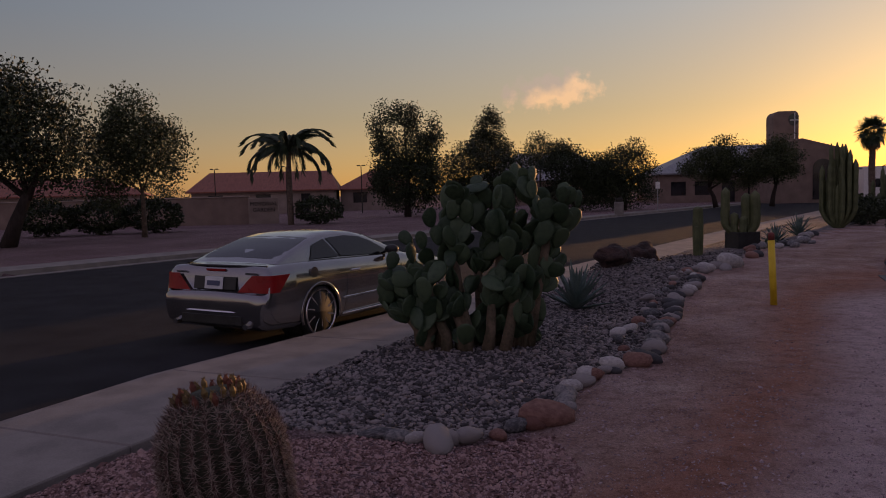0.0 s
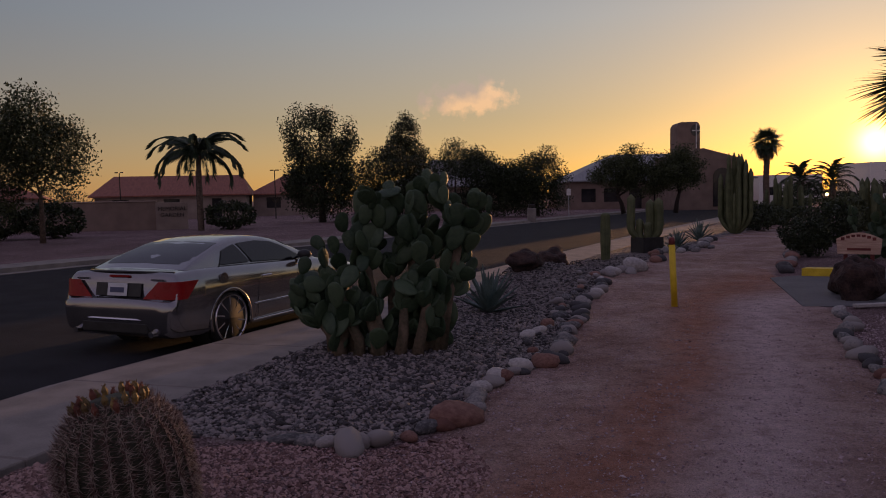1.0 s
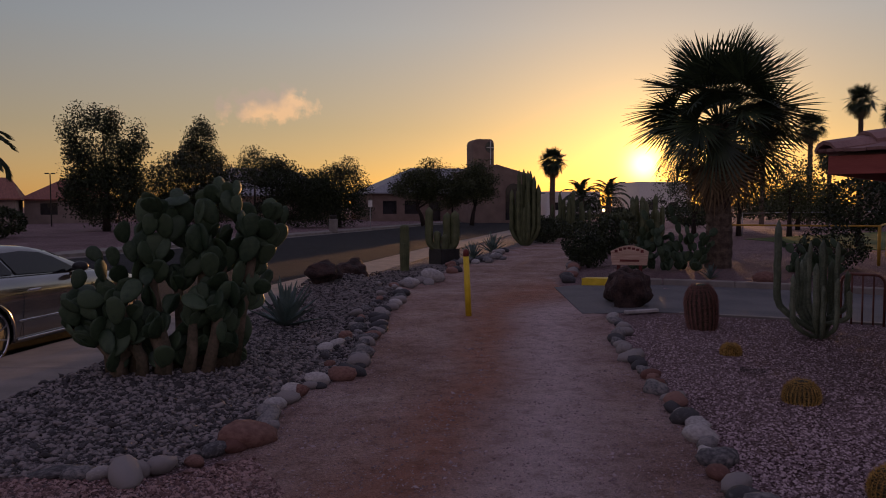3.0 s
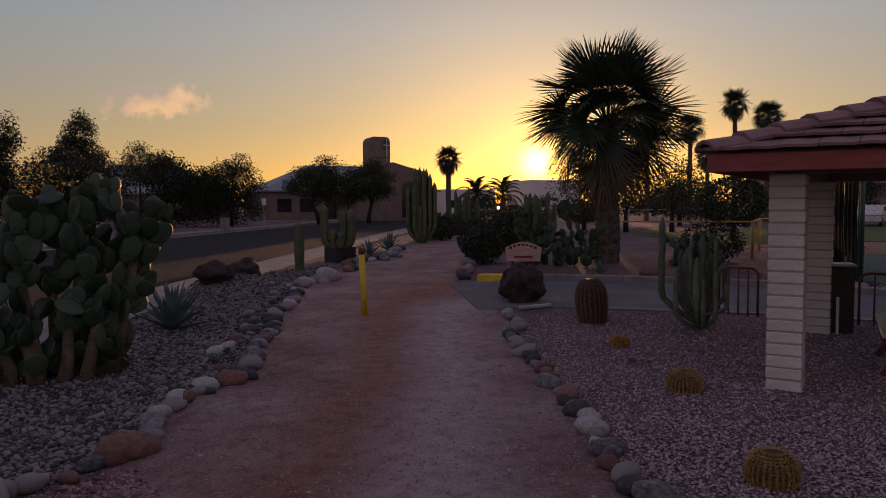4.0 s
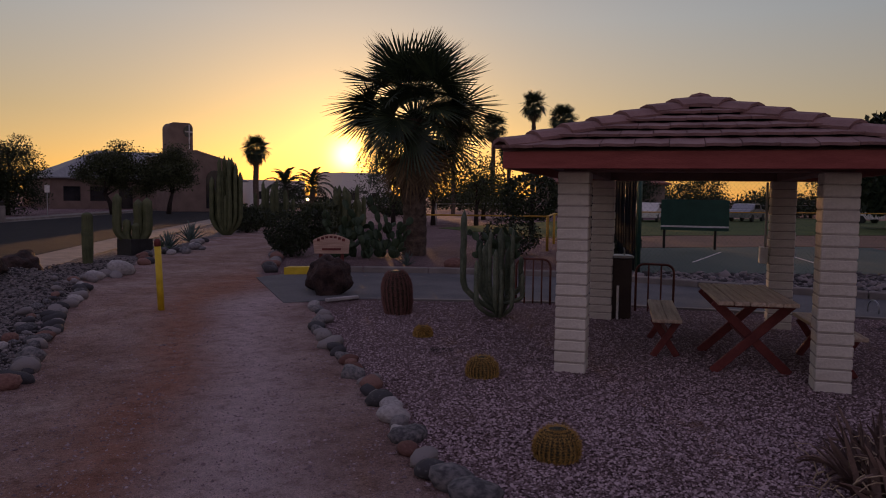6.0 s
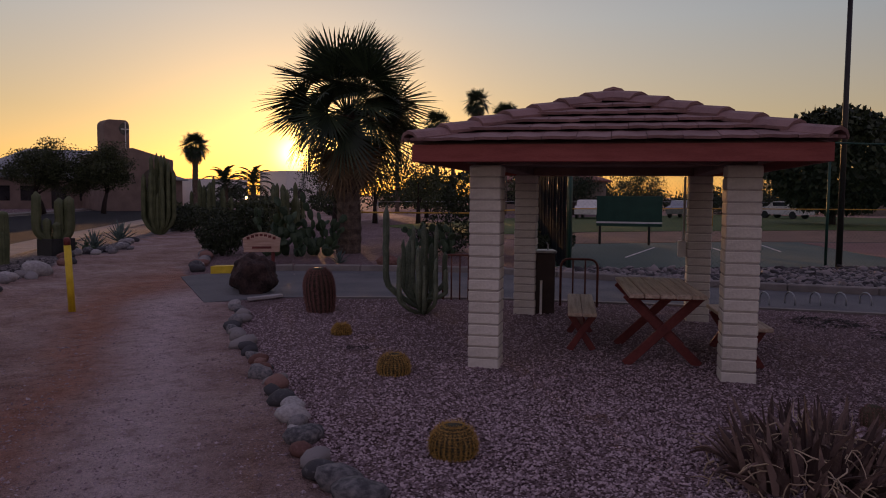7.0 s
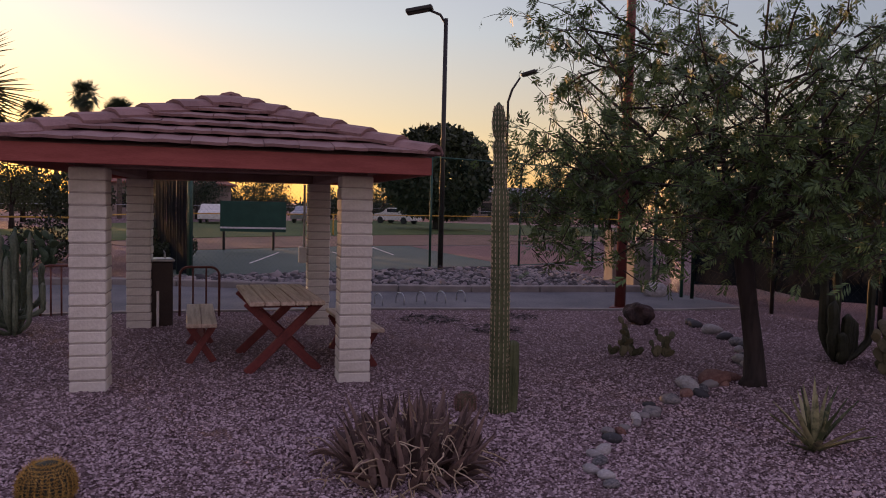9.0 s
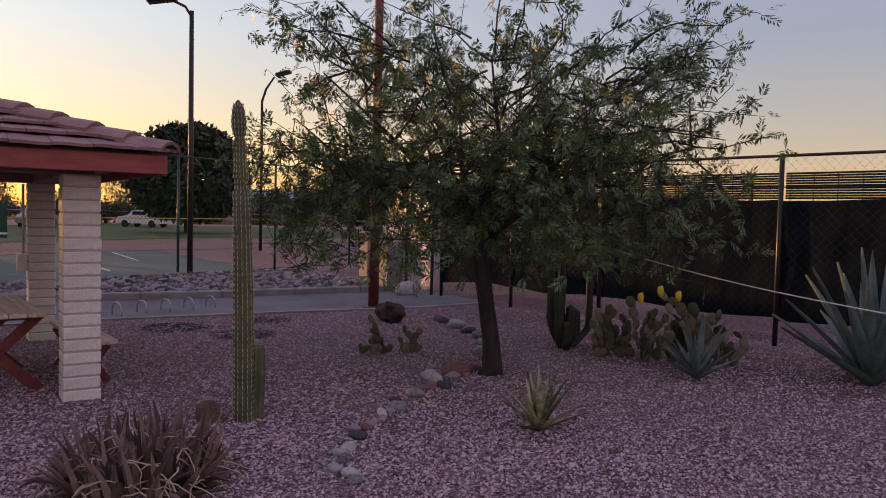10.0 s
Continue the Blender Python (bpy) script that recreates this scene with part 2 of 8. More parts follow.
class Geo:
    """Collects vertices and faces of one mesh."""

    def __init__(self):
        self.v, self.f = [], []

    def add(self, vs, fs):
        n = len(self.v)
        self.v.extend([tuple(p) for p in vs])
        self.f.extend([tuple(i + n for i in f) for f in fs])
        return self

    def box(self, lo, hi, c=0.0, m=None):
        """A box between two corners, its edges cut by c."""
        (x0, y0, z0), (x1, y1, z1) = lo, hi
        if c <= 0:
            vs = [(x, y, z) for x in (x0, x1) for y in (y0, y1) for z in (z0, z1)]
            fs = [(0, 1, 3, 2), (4, 6, 7, 5), (0, 4, 5, 1), (2, 3, 7, 6), (0, 2, 6, 4), (1, 5, 7, 3)]
        else:
            vs, ids = [], {}
            for ix, x in enumerate((x0, x1)):
                for iy, y in enumerate((y0, y1)):
                    for iz, z in enumerate((z0, z1)):
                        dx, dy, dz = (c if ix == 0 else -c), (c if iy == 0 else -c), (c if iz == 0 else -c)
                        for a, p in enumerate(((x, y + dy, z + dz), (x + dx, y, z + dz), (x + dx, y + dy, z))):
                            ids[ix, iy, iz, a] = len(vs)
                            vs.append(p)
            I = lambda x, y, z, a: ids[x, y, z, a]
            fs = []
            for s in (0, 1):
                q = [I(s, 0, 0, 0), I(s, 0, 1, 0), I(s, 1, 1, 0), I(s, 1, 0, 0)]
                fs.append(tuple(q if s == 0 else q[::-1]))
                q = [I(0, s, 0, 1), I(1, s, 0, 1), I(1, s, 1, 1), I(0, s, 1, 1)]
                fs.append(tuple(q if s == 0 else q[::-1]))
                q = [I(0, 0, s, 2), I(0, 1, s, 2), I(1, 1, s, 2), I(1, 0, s, 2)]
                fs.append(tuple(q if s == 0 else q[::-1]))
            for a in (0, 1):
                for b in (0, 1):
                    fs.append((I(a, b, 0, 0), I(a, b, 0, 1), I(a, b, 1, 1), I(a, b, 1, 0)))
                    fs.append((I(a, 0, b, 0), I(a, 0, b, 2), I(a, 1, b, 2), I(a, 1, b, 0)))
                    fs.append((I(0, a, b, 1), I(0, a, b, 2), I(1, a, b, 2), I(1, a, b, 1)))
                    for d in (0, 1):
                        fs.append((I(a, b, d, 0), I(a, b, d, 1), I(a, b, d, 2)))
        if m is not None:
            vs = [m @ Vector(p) for p in vs]
        return self.add(vs, fs)

    def tube(self, pts, radii, n=8, squash=None):
        """A closed tube along points; radii per point."""
        pts = [Vector(p) for p in pts]
        if isinstance(radii, (int, float)):
            radii = [radii] * len(pts)
        vs, fs = [], []
        ref = None
        for i, p in enumerate(pts):
            d = (pts[min(i + 1, len(pts) - 1)] - pts[max(i - 1, 0)])
            d = d.normalized() if d.length > 1e-9 else Vector((0, 0, 1))
            if ref is None:
                ref = Vector((1, 0, 0)) if abs(d.x) < 0.8 else Vector((0, 1, 0))
            a = (ref - d * ref.dot(d)).normalized()
            ref = a
            b = d.cross(a)
            for k in range(n):
                w = 2 * math.pi * k / n
                r = radii[i] * (squash(k, n) if squash else 1.0)
                vs.append(p + a * (math.cos(w) * r) + b * (math.sin(w) * r))
        for i in range(len(pts) - 1):
            for k in range(n):
                fs.append((i * n + k, i * n + (k + 1) % n, (i + 1) * n + (k + 1) % n, (i + 1) * n + k))
        fs.append(tuple(range(n))[::-1])
        fs.append(tuple((len(pts) - 1) * n + k for k in range(n)))
        return self.add(vs, fs)

    def blob(self, c, r, level=2, rough=0.15, freq=1.5, seed=0, m=None):
        vs, fs = ico(level)
        out = []
        off = Vector((seed * 3.17, seed * 1.73, seed * 0.61))
        for p in vs:
            k = 1 + rough * noise.noise(Vector(p) * freq + off)
            q = Vector((p[0] * r[0] * k, p[1] * r[1] * k, p[2] * r[2] * k))
            if m is not None:
                q = m @ q
            out.append((q.x + c[0], q.y + c[1], q.z + c[2]))
        return self.add(out, fs)

    def prism(self, poly, z0, z1):
        n = len(poly)
        vs = [(x, y, z0) for x, y in poly] + [(x, y, z1) for x, y in poly]
        fs = [tuple(range(n))[::-1], tuple(range(n, 2 * n))] + [(i, (i + 1) % n, n + (i + 1) % n, n + i) for i in range(n)]
        return self.add(vs, fs)

    def mesh(self, name, material, smooth=False):
        me = bpy.data.meshes.new(name)
        me.from_pydata(self.v, [], self.f)
        me.validate()
        bm = bmesh.new()
        bm.from_mesh(me)
        if len(bm.faces) < 20000:
            bmesh.ops.recalc_face_normals(bm, faces=bm.faces)
        bm.to_mesh(me)
        bm.free()
        if material:
            me.materials.append(material)
        if smooth:
            me.polygons.foreach_set("use_smooth", [True] * len(me.polygons))
        return me


def np_mesh(name, verts, quads, material, smooth=False):
    """A mesh from arrays; quads: faces of equal corner count."""
    verts, quads = np.asarray(verts, dtype=np.float32), np.asarray(quads, dtype=np.int32)
    me = bpy.data.meshes.new(name)
    me.vertices.add(len(verts))
    me.vertices.foreach_set("co", verts.ravel())
    k = quads.shape[1]
    me.loops.add(quads.size)
    me.loops.foreach_set("vertex_index", quads.ravel())
    me.polygons.add(len(quads))
    me.polygons.foreach_set("loop_start", np.arange(0, quads.size, k, dtype=np.int32))
    me.polygons.foreach_set("use_smooth", np.full(len(quads), smooth))
    me.update(calc_edges=True)
    me.materials.append(material)
    return me


def thing(name, label, category, m=None, group="", kind=""):
    ob = new(name)
    ob.empty_display_size = 0.1
    if m is not None:
        ob.matrix_world = m
    return tagged(ob, label, category, group, kind)


def part(name, geo, material, parent, label="", smooth=False):
    me = geo if isinstance(geo, bpy.types.Mesh) else geo.mesh(name, material, smooth)
    ob = new(name, me)
    ob.parent = parent
    return tagged(ob, label)


def solid(name, geo, material, label, category, m=None, group="", kind="", smooth=False):
    """A thing of one mesh."""
    me = geo if isinstance(geo, bpy.types.Mesh) else geo.mesh(name, material, smooth)
    ob = new(name, me)
    if m is not None:
        ob.matrix_world = m
    return tagged(ob, label, category, group, kind)


def frame2(o, ax, z=0.0):
    """A level frame at o whose x runs along ax."""
    a = Vector((ax[0], ax[1], 0)).normalized()
    return Matrix(((a.x, -a.y, 0, o[0]), (a.y, a.x, 0, o[1]), (0, 0, 1, z), (0, 0, 0, 1)))


def poly_dist(px, py, line):
    """Signed distance to a polyline (arrays), positive on its right side."""
    best = np.full(px.shape, 1e9)
    sign = np.ones(px.shape)
    for (x0, y0), (x1, y1) in zip(line[:-1], line[1:]):
        dx, dy = x1 - x0, y1 - y0
        t = np.clip(((px - x0) * dx + (py - y0) * dy) / (dx * dx + dy * dy), 0, 1)
        ex, ey = px - (x0 + t * dx), py - (y0 + t * dy)
        d = np.hypot(ex, ey)
        s = np.where(dx * (py - y0) - dy * (px - x0) > 0, -1.0, 1.0)
        near = d < best
        best = np.where(near, d, best)
        sign = np.where(near, s, sign)
    return best * sign


def inside(px, py, poly):
    r = np.zeros(np.shape(px), dtype=bool)
    n = len(poly)
    for i in range(n):
        x0, y0 = poly[i]
        x1, y1 = poly[(i + 1) % n]
        c = ((y0 > py) != (y1 > py)) & (px < (x1 - x0) * (py - y0) / ((y1 - y0) or 1e-9) + x0)
        r ^= c
    return r


def offset_line(line, d):
    """The polyline moved by d to its right."""
    out = []
    for i, p in enumerate(line):
        a, b = line[max(i - 1, 0)], line[min(i + 1, len(line) - 1)]
        t = Vector((b[0] - a[0], b[1] - a[1])).normalized()
        out.append((p[0] + t.y * d, p[1] - t.x * d))
    return out


def finer(line, step):
    out = [line[0]]
    for a, b in zip(line[:-1], line[1:]):
        n = max(1, int(math.hypot(b[0] - a[0], b[1] - a[1]) / step))
        out += [(a[0] + (b[0] - a[0]) * k / n, a[1] + (b[1] - a[1]) * k / n) for k in range(1, n + 1)]
    return out

# ---- ground, road, walks ----
KERB_NEAR = [(-9.5, -14), (-6.2, -3), (-4.75, 2.5), (-4.20, 4.9), (-3.66, 6.9), (-2.74, 9.0), (0.22, 16.0), (6.97, 30.0), (20, 55), (46, 104)]
WALK_IN = [(-7.9, -14.4), (-4.9, -3.5), (-3.5, 2.2), (-3.05, 3.9), (-2.72, 4.9), (-2.32, 6.2), (-1.55, 8.4), (1.5, 15.5), (8.15, 29.4), (21.2, 54.4), (47.2, 103.4)]
KERB_FAR = [(-27, -14), (-20, 3), (-13.7, 17.4), (-11.4, 22.0), (-6.1, 30.0), (2.0, 45.5), (14.4, 67.3), (35, 104)]
ROCKS_L = [(-1.02, 4.76), (-0.6, 4.66), (-0.28, 4.88), (0.02, 5.15), (0.2, 5.6), (0.38, 6.4), (0.7, 6.82), (1.03, 7.08), (1.22, 7.5), (1.28, 8.3), (1.5, 9.0), (1.75, 9.7), (1.92, 10.6), (2.1, 11.5), (2.45, 12.3), (2.75, 13.3), (2.75, 14.1), (3.9, 16.3), (4.5, 17.5), (5.7, 20.0), (6.8, 21.4), (7.8, 22.9), (8.9, 26.3), (14.4, 35.0)]
ROCKS_R = [(5.32, 10.0), (5.2, 9.5), (4.85, 8.75), (4.47, 8.1), (4.18, 7.22), (3.97, 6.47), (3.69, 5.70), (3.37, 4.72), (3.15, 4.19), (3.0, 3.8), (2.86, 3.4), (2.78, 3.0), (2.7, 2.4), (2.6, 1.2), (2.5, 0.0), (2.6, -4), (3, -14)]
DRIVE_NEAR = [(5.15, 10.68), (6.40, 10.54), (8.96, 8.55), (11.52, 5.32), (13.0, 3.0), (14.19, 0.93), (15.3, -0.3)]
DRIVE_FAR = [(6.2, 14.4), (7.3, 14.85), (8.69, 14.15), (10.3, 12.9), (11.82, 11.2), (13.42, 6.9), (14.7, 4.7), (16.1, 2.79), (17.2, 1.2)]
BED_L = ROCKS_L + [(20, 54), (8.15, 29.4), (1.5, 15.5), (-1.55, 8.4), (-2.32, 6.2), (-2.55, 5.1), (-2.2, 4.85), (-1.8, 4.95)]


def height(x, y):
    """Height of the planted ground: low mounds."""
    h = 0.34 * np.exp(-(((x - 1.75) / 1.15) ** 2 + ((y - 14.6) / 1.9) ** 2) ** 1.2)
    h = h + 0.10 * np.exp(-(((x + 1.75) / 0.95) ** 2 + ((y - 3.3) / 1.1) ** 2))
    h = h + 0.05 * np.exp(-(((x - 0.0) / 1.6) ** 2 + ((y - 8.3) / 1.8) ** 2))
    h = h + 0.12 * np.exp(-(((x - 5.0) / 1.5) ** 2 + ((y - 19.5) / 2.0) ** 2))
    h = h + 0.10 * np.exp(-(((x - 12.5) / 3.5) ** 2 + ((y - 17.5) / 3.0) ** 2))
    return h


def hz(x, y):
    return float(height(np.float64(x), np.float64(y)))


def axis_steps(a0, a1, fine, mid, far):
    c = list(np.arange(a0, a1 + 1e-6, fine))
    lo, hi = a0, a1
    up, dn = [], []
    s = fine
    while hi < far:
        s = min(s * 1.12, mid if hi < 110 else 1e9)
        hi += s
        up.append(hi)
    s = fine
    while lo > -far:
        s = min(s * 1.12, mid if lo > -70 else 1e9)
        lo -= s
        dn.append(lo)
    return np.array(dn[::-1] + c + up)


gx, gy = axis_steps(-4.2, 13.0, 0.12, 1.0, 3500), axis_steps(-3.0, 19.0, 0.12, 1.0, 3500)
GX, GY = np.meshgrid(gx, gy)
d_near, d_far = poly_dist(GX, GY, KERB_NEAR), poly_dist(GX, GY, KERB_FAR)
in_road = (d_near < -0.02) & (d_far > 0.02)
GZ = height(GX, GY)
fine_n = np.random.RandomState(3).normal(0, 0.004, GX.shape)
GZ = GZ + np.where((np.abs(GX) < 30) & (np.abs(GY) < 40), fine_n, 0)
GZ = np.where(in_road | (np.abs(d_near) < 0.6), -0.22, GZ)
GZ = np.where((d_near > 0) & (poly_dist(GX, GY, WALK_IN) < 0.12), -0.14, GZ)
GZ = np.where((d_far < 0) & (d_far > -1.1) & (d_near < 0), -0.2, GZ)
nx, ny = len(gx), len(gy)
idx = np.arange(nx * ny).reshape(ny, nx)
quads = np.stack([idx[:-1, :-1], idx[:-1, 1:], idx[1:, 1:], idx[1:, :-1]], -1).reshape(-1, 4)
bed = inside(GX, GY, BED_L) & (d_near > 0)
d_rr = poly_dist(GX, GY, ROCKS_R)
right_bed = (d_rr < 0) & inside(GX, GY, ROCKS_R + [(60, -14), (60, 60), (16.3, 34), (6.2, 14.4), (5.15, 10.68)])
dirt = ~bed & ~right_bed & (d_near > 0)
d_path = np.minimum(np.abs(d_rr), 3.0)


def ground_material():
    """Dirt track, pink gravel and grey river rock, by the planted zones."""
    m = bpy.data.materials.new("desert_ground")
    m.use_nodes = True
    nt = m.node_tree
    b = nt.nodes["Principled BSDF"]
    b.inputs["Roughness"].default_value = 0.92
    b.inputs["Specular IOR Level"].default_value = 0.2
    pos = nt.nodes.new("ShaderNodeNewGeometry").outputs["Position"]

    def nz(scale, detail=4.0, rough=0.55):
        n = nt.nodes.new("ShaderNodeTexNoise")
        n.inputs["Scale"].default_value, n.inputs["Detail"].default_value, n.inputs["Roughness"].default_value = scale, detail, rough
        nt.links.new(pos, n.inputs["Vector"])
        return n.outputs["Fac"]

    def vor(scale):
        n = nt.nodes.new("ShaderNodeTexVoronoi")
        n.inputs["Scale"].default_value = scale
        nt.links.new(pos, n.inputs["Vector"])
        return n

    def ramp(fac, *stops):
        r = nt.nodes.new("ShaderNodeValToRGB")
        el = r.color_ramp.elements
        while len(el) < len(stops):
            el.new(0.5)
        for e, (p, c) in zip(el, stops):
            e.position, e.color = p, (*c, 1)
        nt.links.new(fac, r.inputs["Fac"])
        return r.outputs["Color"]

    def mix(fac, a, bb, kind="MIX"):
        n = nt.nodes.new("ShaderNodeMix")
        n.data_type = "RGBA"
        n.blend_type = kind
        if isinstance(fac, float):
            n.inputs["Factor"].default_value = fac
        else:
            nt.links.new(fac, n.inputs["Factor"])
        nt.links.new(a, n.inputs["A"])
        nt.links.new(bb, n.inputs["B"])
        return n.outputs["Result"]

    def attr(name):
        n = nt.nodes.new("ShaderNodeAttribute")
        n.attribute_name = name
        return n.outputs["Fac"]

    dirt_c = ramp(nz(0.9, 6), (0.3, (0.36, 0.225, 0.19)), (0.5, (0.52, 0.365, 0.325)), (0.72, (0.66, 0.52, 0.485)))
    dirt_f = ramp(nz(38, 5, 0.7), (0.3, (0.55, 0.52, 0.5)), (0.6, (1, 1, 1)), (0.8, (1.15, 1.12, 1.1)))
    dirt_c = mix(1.0, dirt_c, dirt_f, "MULTIPLY")
    worn = nt.nodes.new("ShaderNodeRGB")
    worn.outputs[0].default_value = (0.66, 0.52, 0.52, 1)
    red = nt.nodes.new("ShaderNodeRGB")
    red.outputs[0].default_value = (0.44, 0.20, 0.13, 1)

    def times(a, bb):
        n = nt.nodes.new("ShaderNodeMath")
        n.operation = "MULTIPLY"
        nt.links.new(a, n.inputs[0])
        nt.links.new(bb, n.inputs[1])
        return n.outputs[0]

    patchy = nt.nodes.new("ShaderNodeMapRange")
    patchy.inputs["From Min"].default_value, patchy.inputs["From Max"].default_value = 0.15, 0.5
    nt.links.new(nz(2.3, 5, 0.65), patchy.inputs["Value"])
    dirt_c = mix(times(attr("worn_track"), patchy.outputs[0]), dirt_c, worn.outputs[0])
    dirt_c = mix(times(attr("red_track"), patchy.outputs[0]), dirt_c, red.outputs[0])
    pebbly = ramp(nz(120, 3, 0.7), (0.28, (0.45, 0.42, 0.42)), (0.5, (1, 1, 1)), (0.72, (1.35, 1.32, 1.3)))
    dirt_c = mix(0.95, dirt_c, pebbly, "MULTIPLY")
    clods = ramp(nz(26, 4, 0.75), (0.3, (0.62, 0.58, 0.56)), (0.45, (1, 1, 1)), (0.7, (1.12, 1.1, 1.1)))
    dirt_c = mix(0.9, dirt_c, clods, "MULTIPLY")
    ruts = ramp(nz(5.5, 6, 0.7), (0.34, (0.70, 0.64, 0.62)), (0.5, (1, 1, 1)), (0.68, (1.14, 1.12, 1.12)))
    dirt_c = mix(1.0, dirt_c, ruts, "MULTIPLY")
    v1 = vor(48)
    grav_c = ramp(v1.outputs["Color"], (0.0, (0.22, 0.145, 0.145)), (0.4, (0.37, 0.265, 0.27)), (0.75, (0.48, 0.365, 0.375)), (1.0, (0.58, 0.48, 0.49)))
    # shade between the stones, painted into the gravel colour towards cell edges
    gap_shade = ramp(v1.outputs["Distance"], (0.25, (1, 1, 1)), (0.62, (0.42, 0.38, 0.38)))
    grav_c = mix(1.0, grav_c, gap_shade, "MULTIPLY")
    big = ramp(nz(0.35, 3), (0.35, (0.80, 0.74, 0.72)), (0.65, (1.08, 1.05, 1.05)))
    grav_c = mix(1.0, grav_c, big, "MULTIPLY")
    v2 = vor(17)
    rock_c = ramp(v2.outputs["Color"], (0.0, (0.09, 0.085, 0.085)), (0.5, (0.21, 0.195, 0.19)), (1.0, (0.40, 0.375, 0.36)))
    rock_c = mix(1.0, rock_c, big, "MULTIPLY")
    c = mix(attr("gravel"), dirt_c, grav_c)
    c = mix(attr("riverbed"), c, rock_c)
    nt.links.new(c, b.inputs["Base Color"])
    bu = nt.nodes.new("ShaderNodeBump")
    bu.inputs["Strength"].default_value, bu.inputs["Distance"].default_value = 1.0, 0.05
    hsum = nt.nodes.new("ShaderNodeMath")
    hsum.operation = "MULTIPLY_ADD"
    nt.links.new(v1.outputs["Distance"], hsum.inputs[0])
    hsum.inputs[1].default_value = -0.5
    nt.links.new(nz(45, 5, 0.7), hsum.inputs[2])
    nt.links.new(hsum.outputs[0], bu.inputs["Height"])
    nt.links.new(bu.outputs[0], b.inputs["Normal"])
    return m


M_GROUND = ground_material()
me = np_mesh("ground", np.stack([GX, GY, GZ], -1).reshape(-1, 3), quads, M_GROUND, True)


def vertex_zone(name, arr):
    at = me.attributes.new(name, "FLOAT", "POINT")
    at.data.foreach_set("value", arr.astype(np.float32).ravel())


vertex_zone("riverbed", bed * 1.0)
vertex_zone("gravel", ((right_bed | (d_near < 0)) | ((GX < 1) & (GY < 6) & (GX < 0.4 - 0.1 * GY) & ~bed)) * 1.0)
dl, dr = poly_dist(GX, GY, ROCKS_L), poly_dist(GX, GY, ROCKS_R)
share = np.clip(dl / np.maximum(dl + dr, 0.5), -1, 2)
wob = 0.03 * np.sin(GY * 0.5)
vertex_zone("worn_track", dirt * np.exp(-((share + wob - 0.68) / 0.15) ** 2))
vertex_zone("red_track", dirt * 0.8 * np.exp(-((share + wob - 0.43) / 0.11) ** 2))
tagged(new("ground", me), "pink decomposed-granite desert ground with gravel beds", "ground", kind="structure")


def strip(name, a, b, z0, z1, material, label, category, step=1.2):
    """A slab between two lines of equal point count."""
    g = Geo()
    n = len(a)
    vs = [(*p, z1) for p in a] + [(*p, z1) for p in b] + [(*p, z0) for p in a] + [(*p, z0) for p in b]
    fs = [(i, i + 1, n + i + 1, n + i) for i in range(n - 1)]
    fs += [(2 * n + i, 2 * n + i + 1, i + 1, i) for i in range(n - 1)] + [(n + i, n + i + 1, 3 * n + i + 1, 3 * n + i) for i in range(n - 1)]
    fs += [(0, n, 3 * n, 2 * n), (n - 1, 2 * n - 1, 4 * n - 1, 3 * n - 1)]
    g.add(vs, fs)
    return solid(name, g, material, label, category, kind="structure")


def resample(line, n):
    d = [0.0]
    for a, b in zip(line[:-1], line[1:]):
        d.append(d[-1] + math.hypot(b[0] - a[0], b[1] - a[1]))
    t = np.linspace(0, d[-1], n)
    return list(zip(np.interp(t, d, [p[0] for p in line]), np.interp(t, d, [p[1] for p in line])))


strip("road", resample(offset_line(KERB_FAR, 0.0), 80), resample(KERB_NEAR, 80), -0.3, -0.12, M_ASPH, "dark asphalt residential street", "road")
# the near walk: kerb, gutter pan, and one slab after another
kn = finer(KERB_NEAR, 0.5)
strip("kerb", offset_line(kn, -0.42), offset_line(kn, 0.0), -0.25, -0.105, M_CONC, "grey concrete gutter along the street", "kerb")
cum, last = [0.0], None
kd, wd = resample(KERB_NEAR, 400), resample(WALK_IN, 400)
walk_thing = thing("pavement", "grey concrete pavement slabs along the street", "pavement", kind="structure")
k = 0
while k < 399:
    j = k
    run = 0.0
    while j < 399 and run < 1.9:
        run += math.hypot(kd[j + 1][0] - kd[j][0], kd[j + 1][1] - kd[j][1])
        j += 1
    g = Geo()
    a0, a1, b0, b1 = Vector(kd[k]), Vector(kd[j]), Vector(wd[k]), Vector(wd[j])
    q = [a0.lerp(a1, 0.004), a1.lerp(a0, 0.004), b1.lerp(b0, 0.004), b0.lerp(b1, 0.004)]
    q = [tuple(p) for p in q]
    ins = [tuple(Vector(p).lerp((a0 + b1) / 2, 0.012)) for p in q]
    n0 = [(*p, -0.25) for p in q] + [(*p, -0.006) for p in q] + [(*p, 0.006) for p in ins]
    g.add(n0, [(0, 1, 5, 4), (1, 2, 6, 5), (2, 3, 7, 6), (3, 0, 4, 7), (4, 5, 9, 8), (5, 6, 10, 9), (6, 7, 11, 10), (7, 4, 8, 11), (8, 9, 10, 11)])
    part("slab", g, M_CONC, walk_thing)
    k = j
kf = finer(KERB_FAR, 1.0)
strip("kerb", offset_line(kf, -1.35), offset_line(kf, 0.12), -0.3, 0.02, M_CONC, "pale concrete pavement and kerb across the street", "kerb")
strip("kerb", offset_line(kf, 0.12), offset_line(kf, 0.55), -0.3, -0.105, M_CONC, "pale concrete gutter across the street", "kerb")
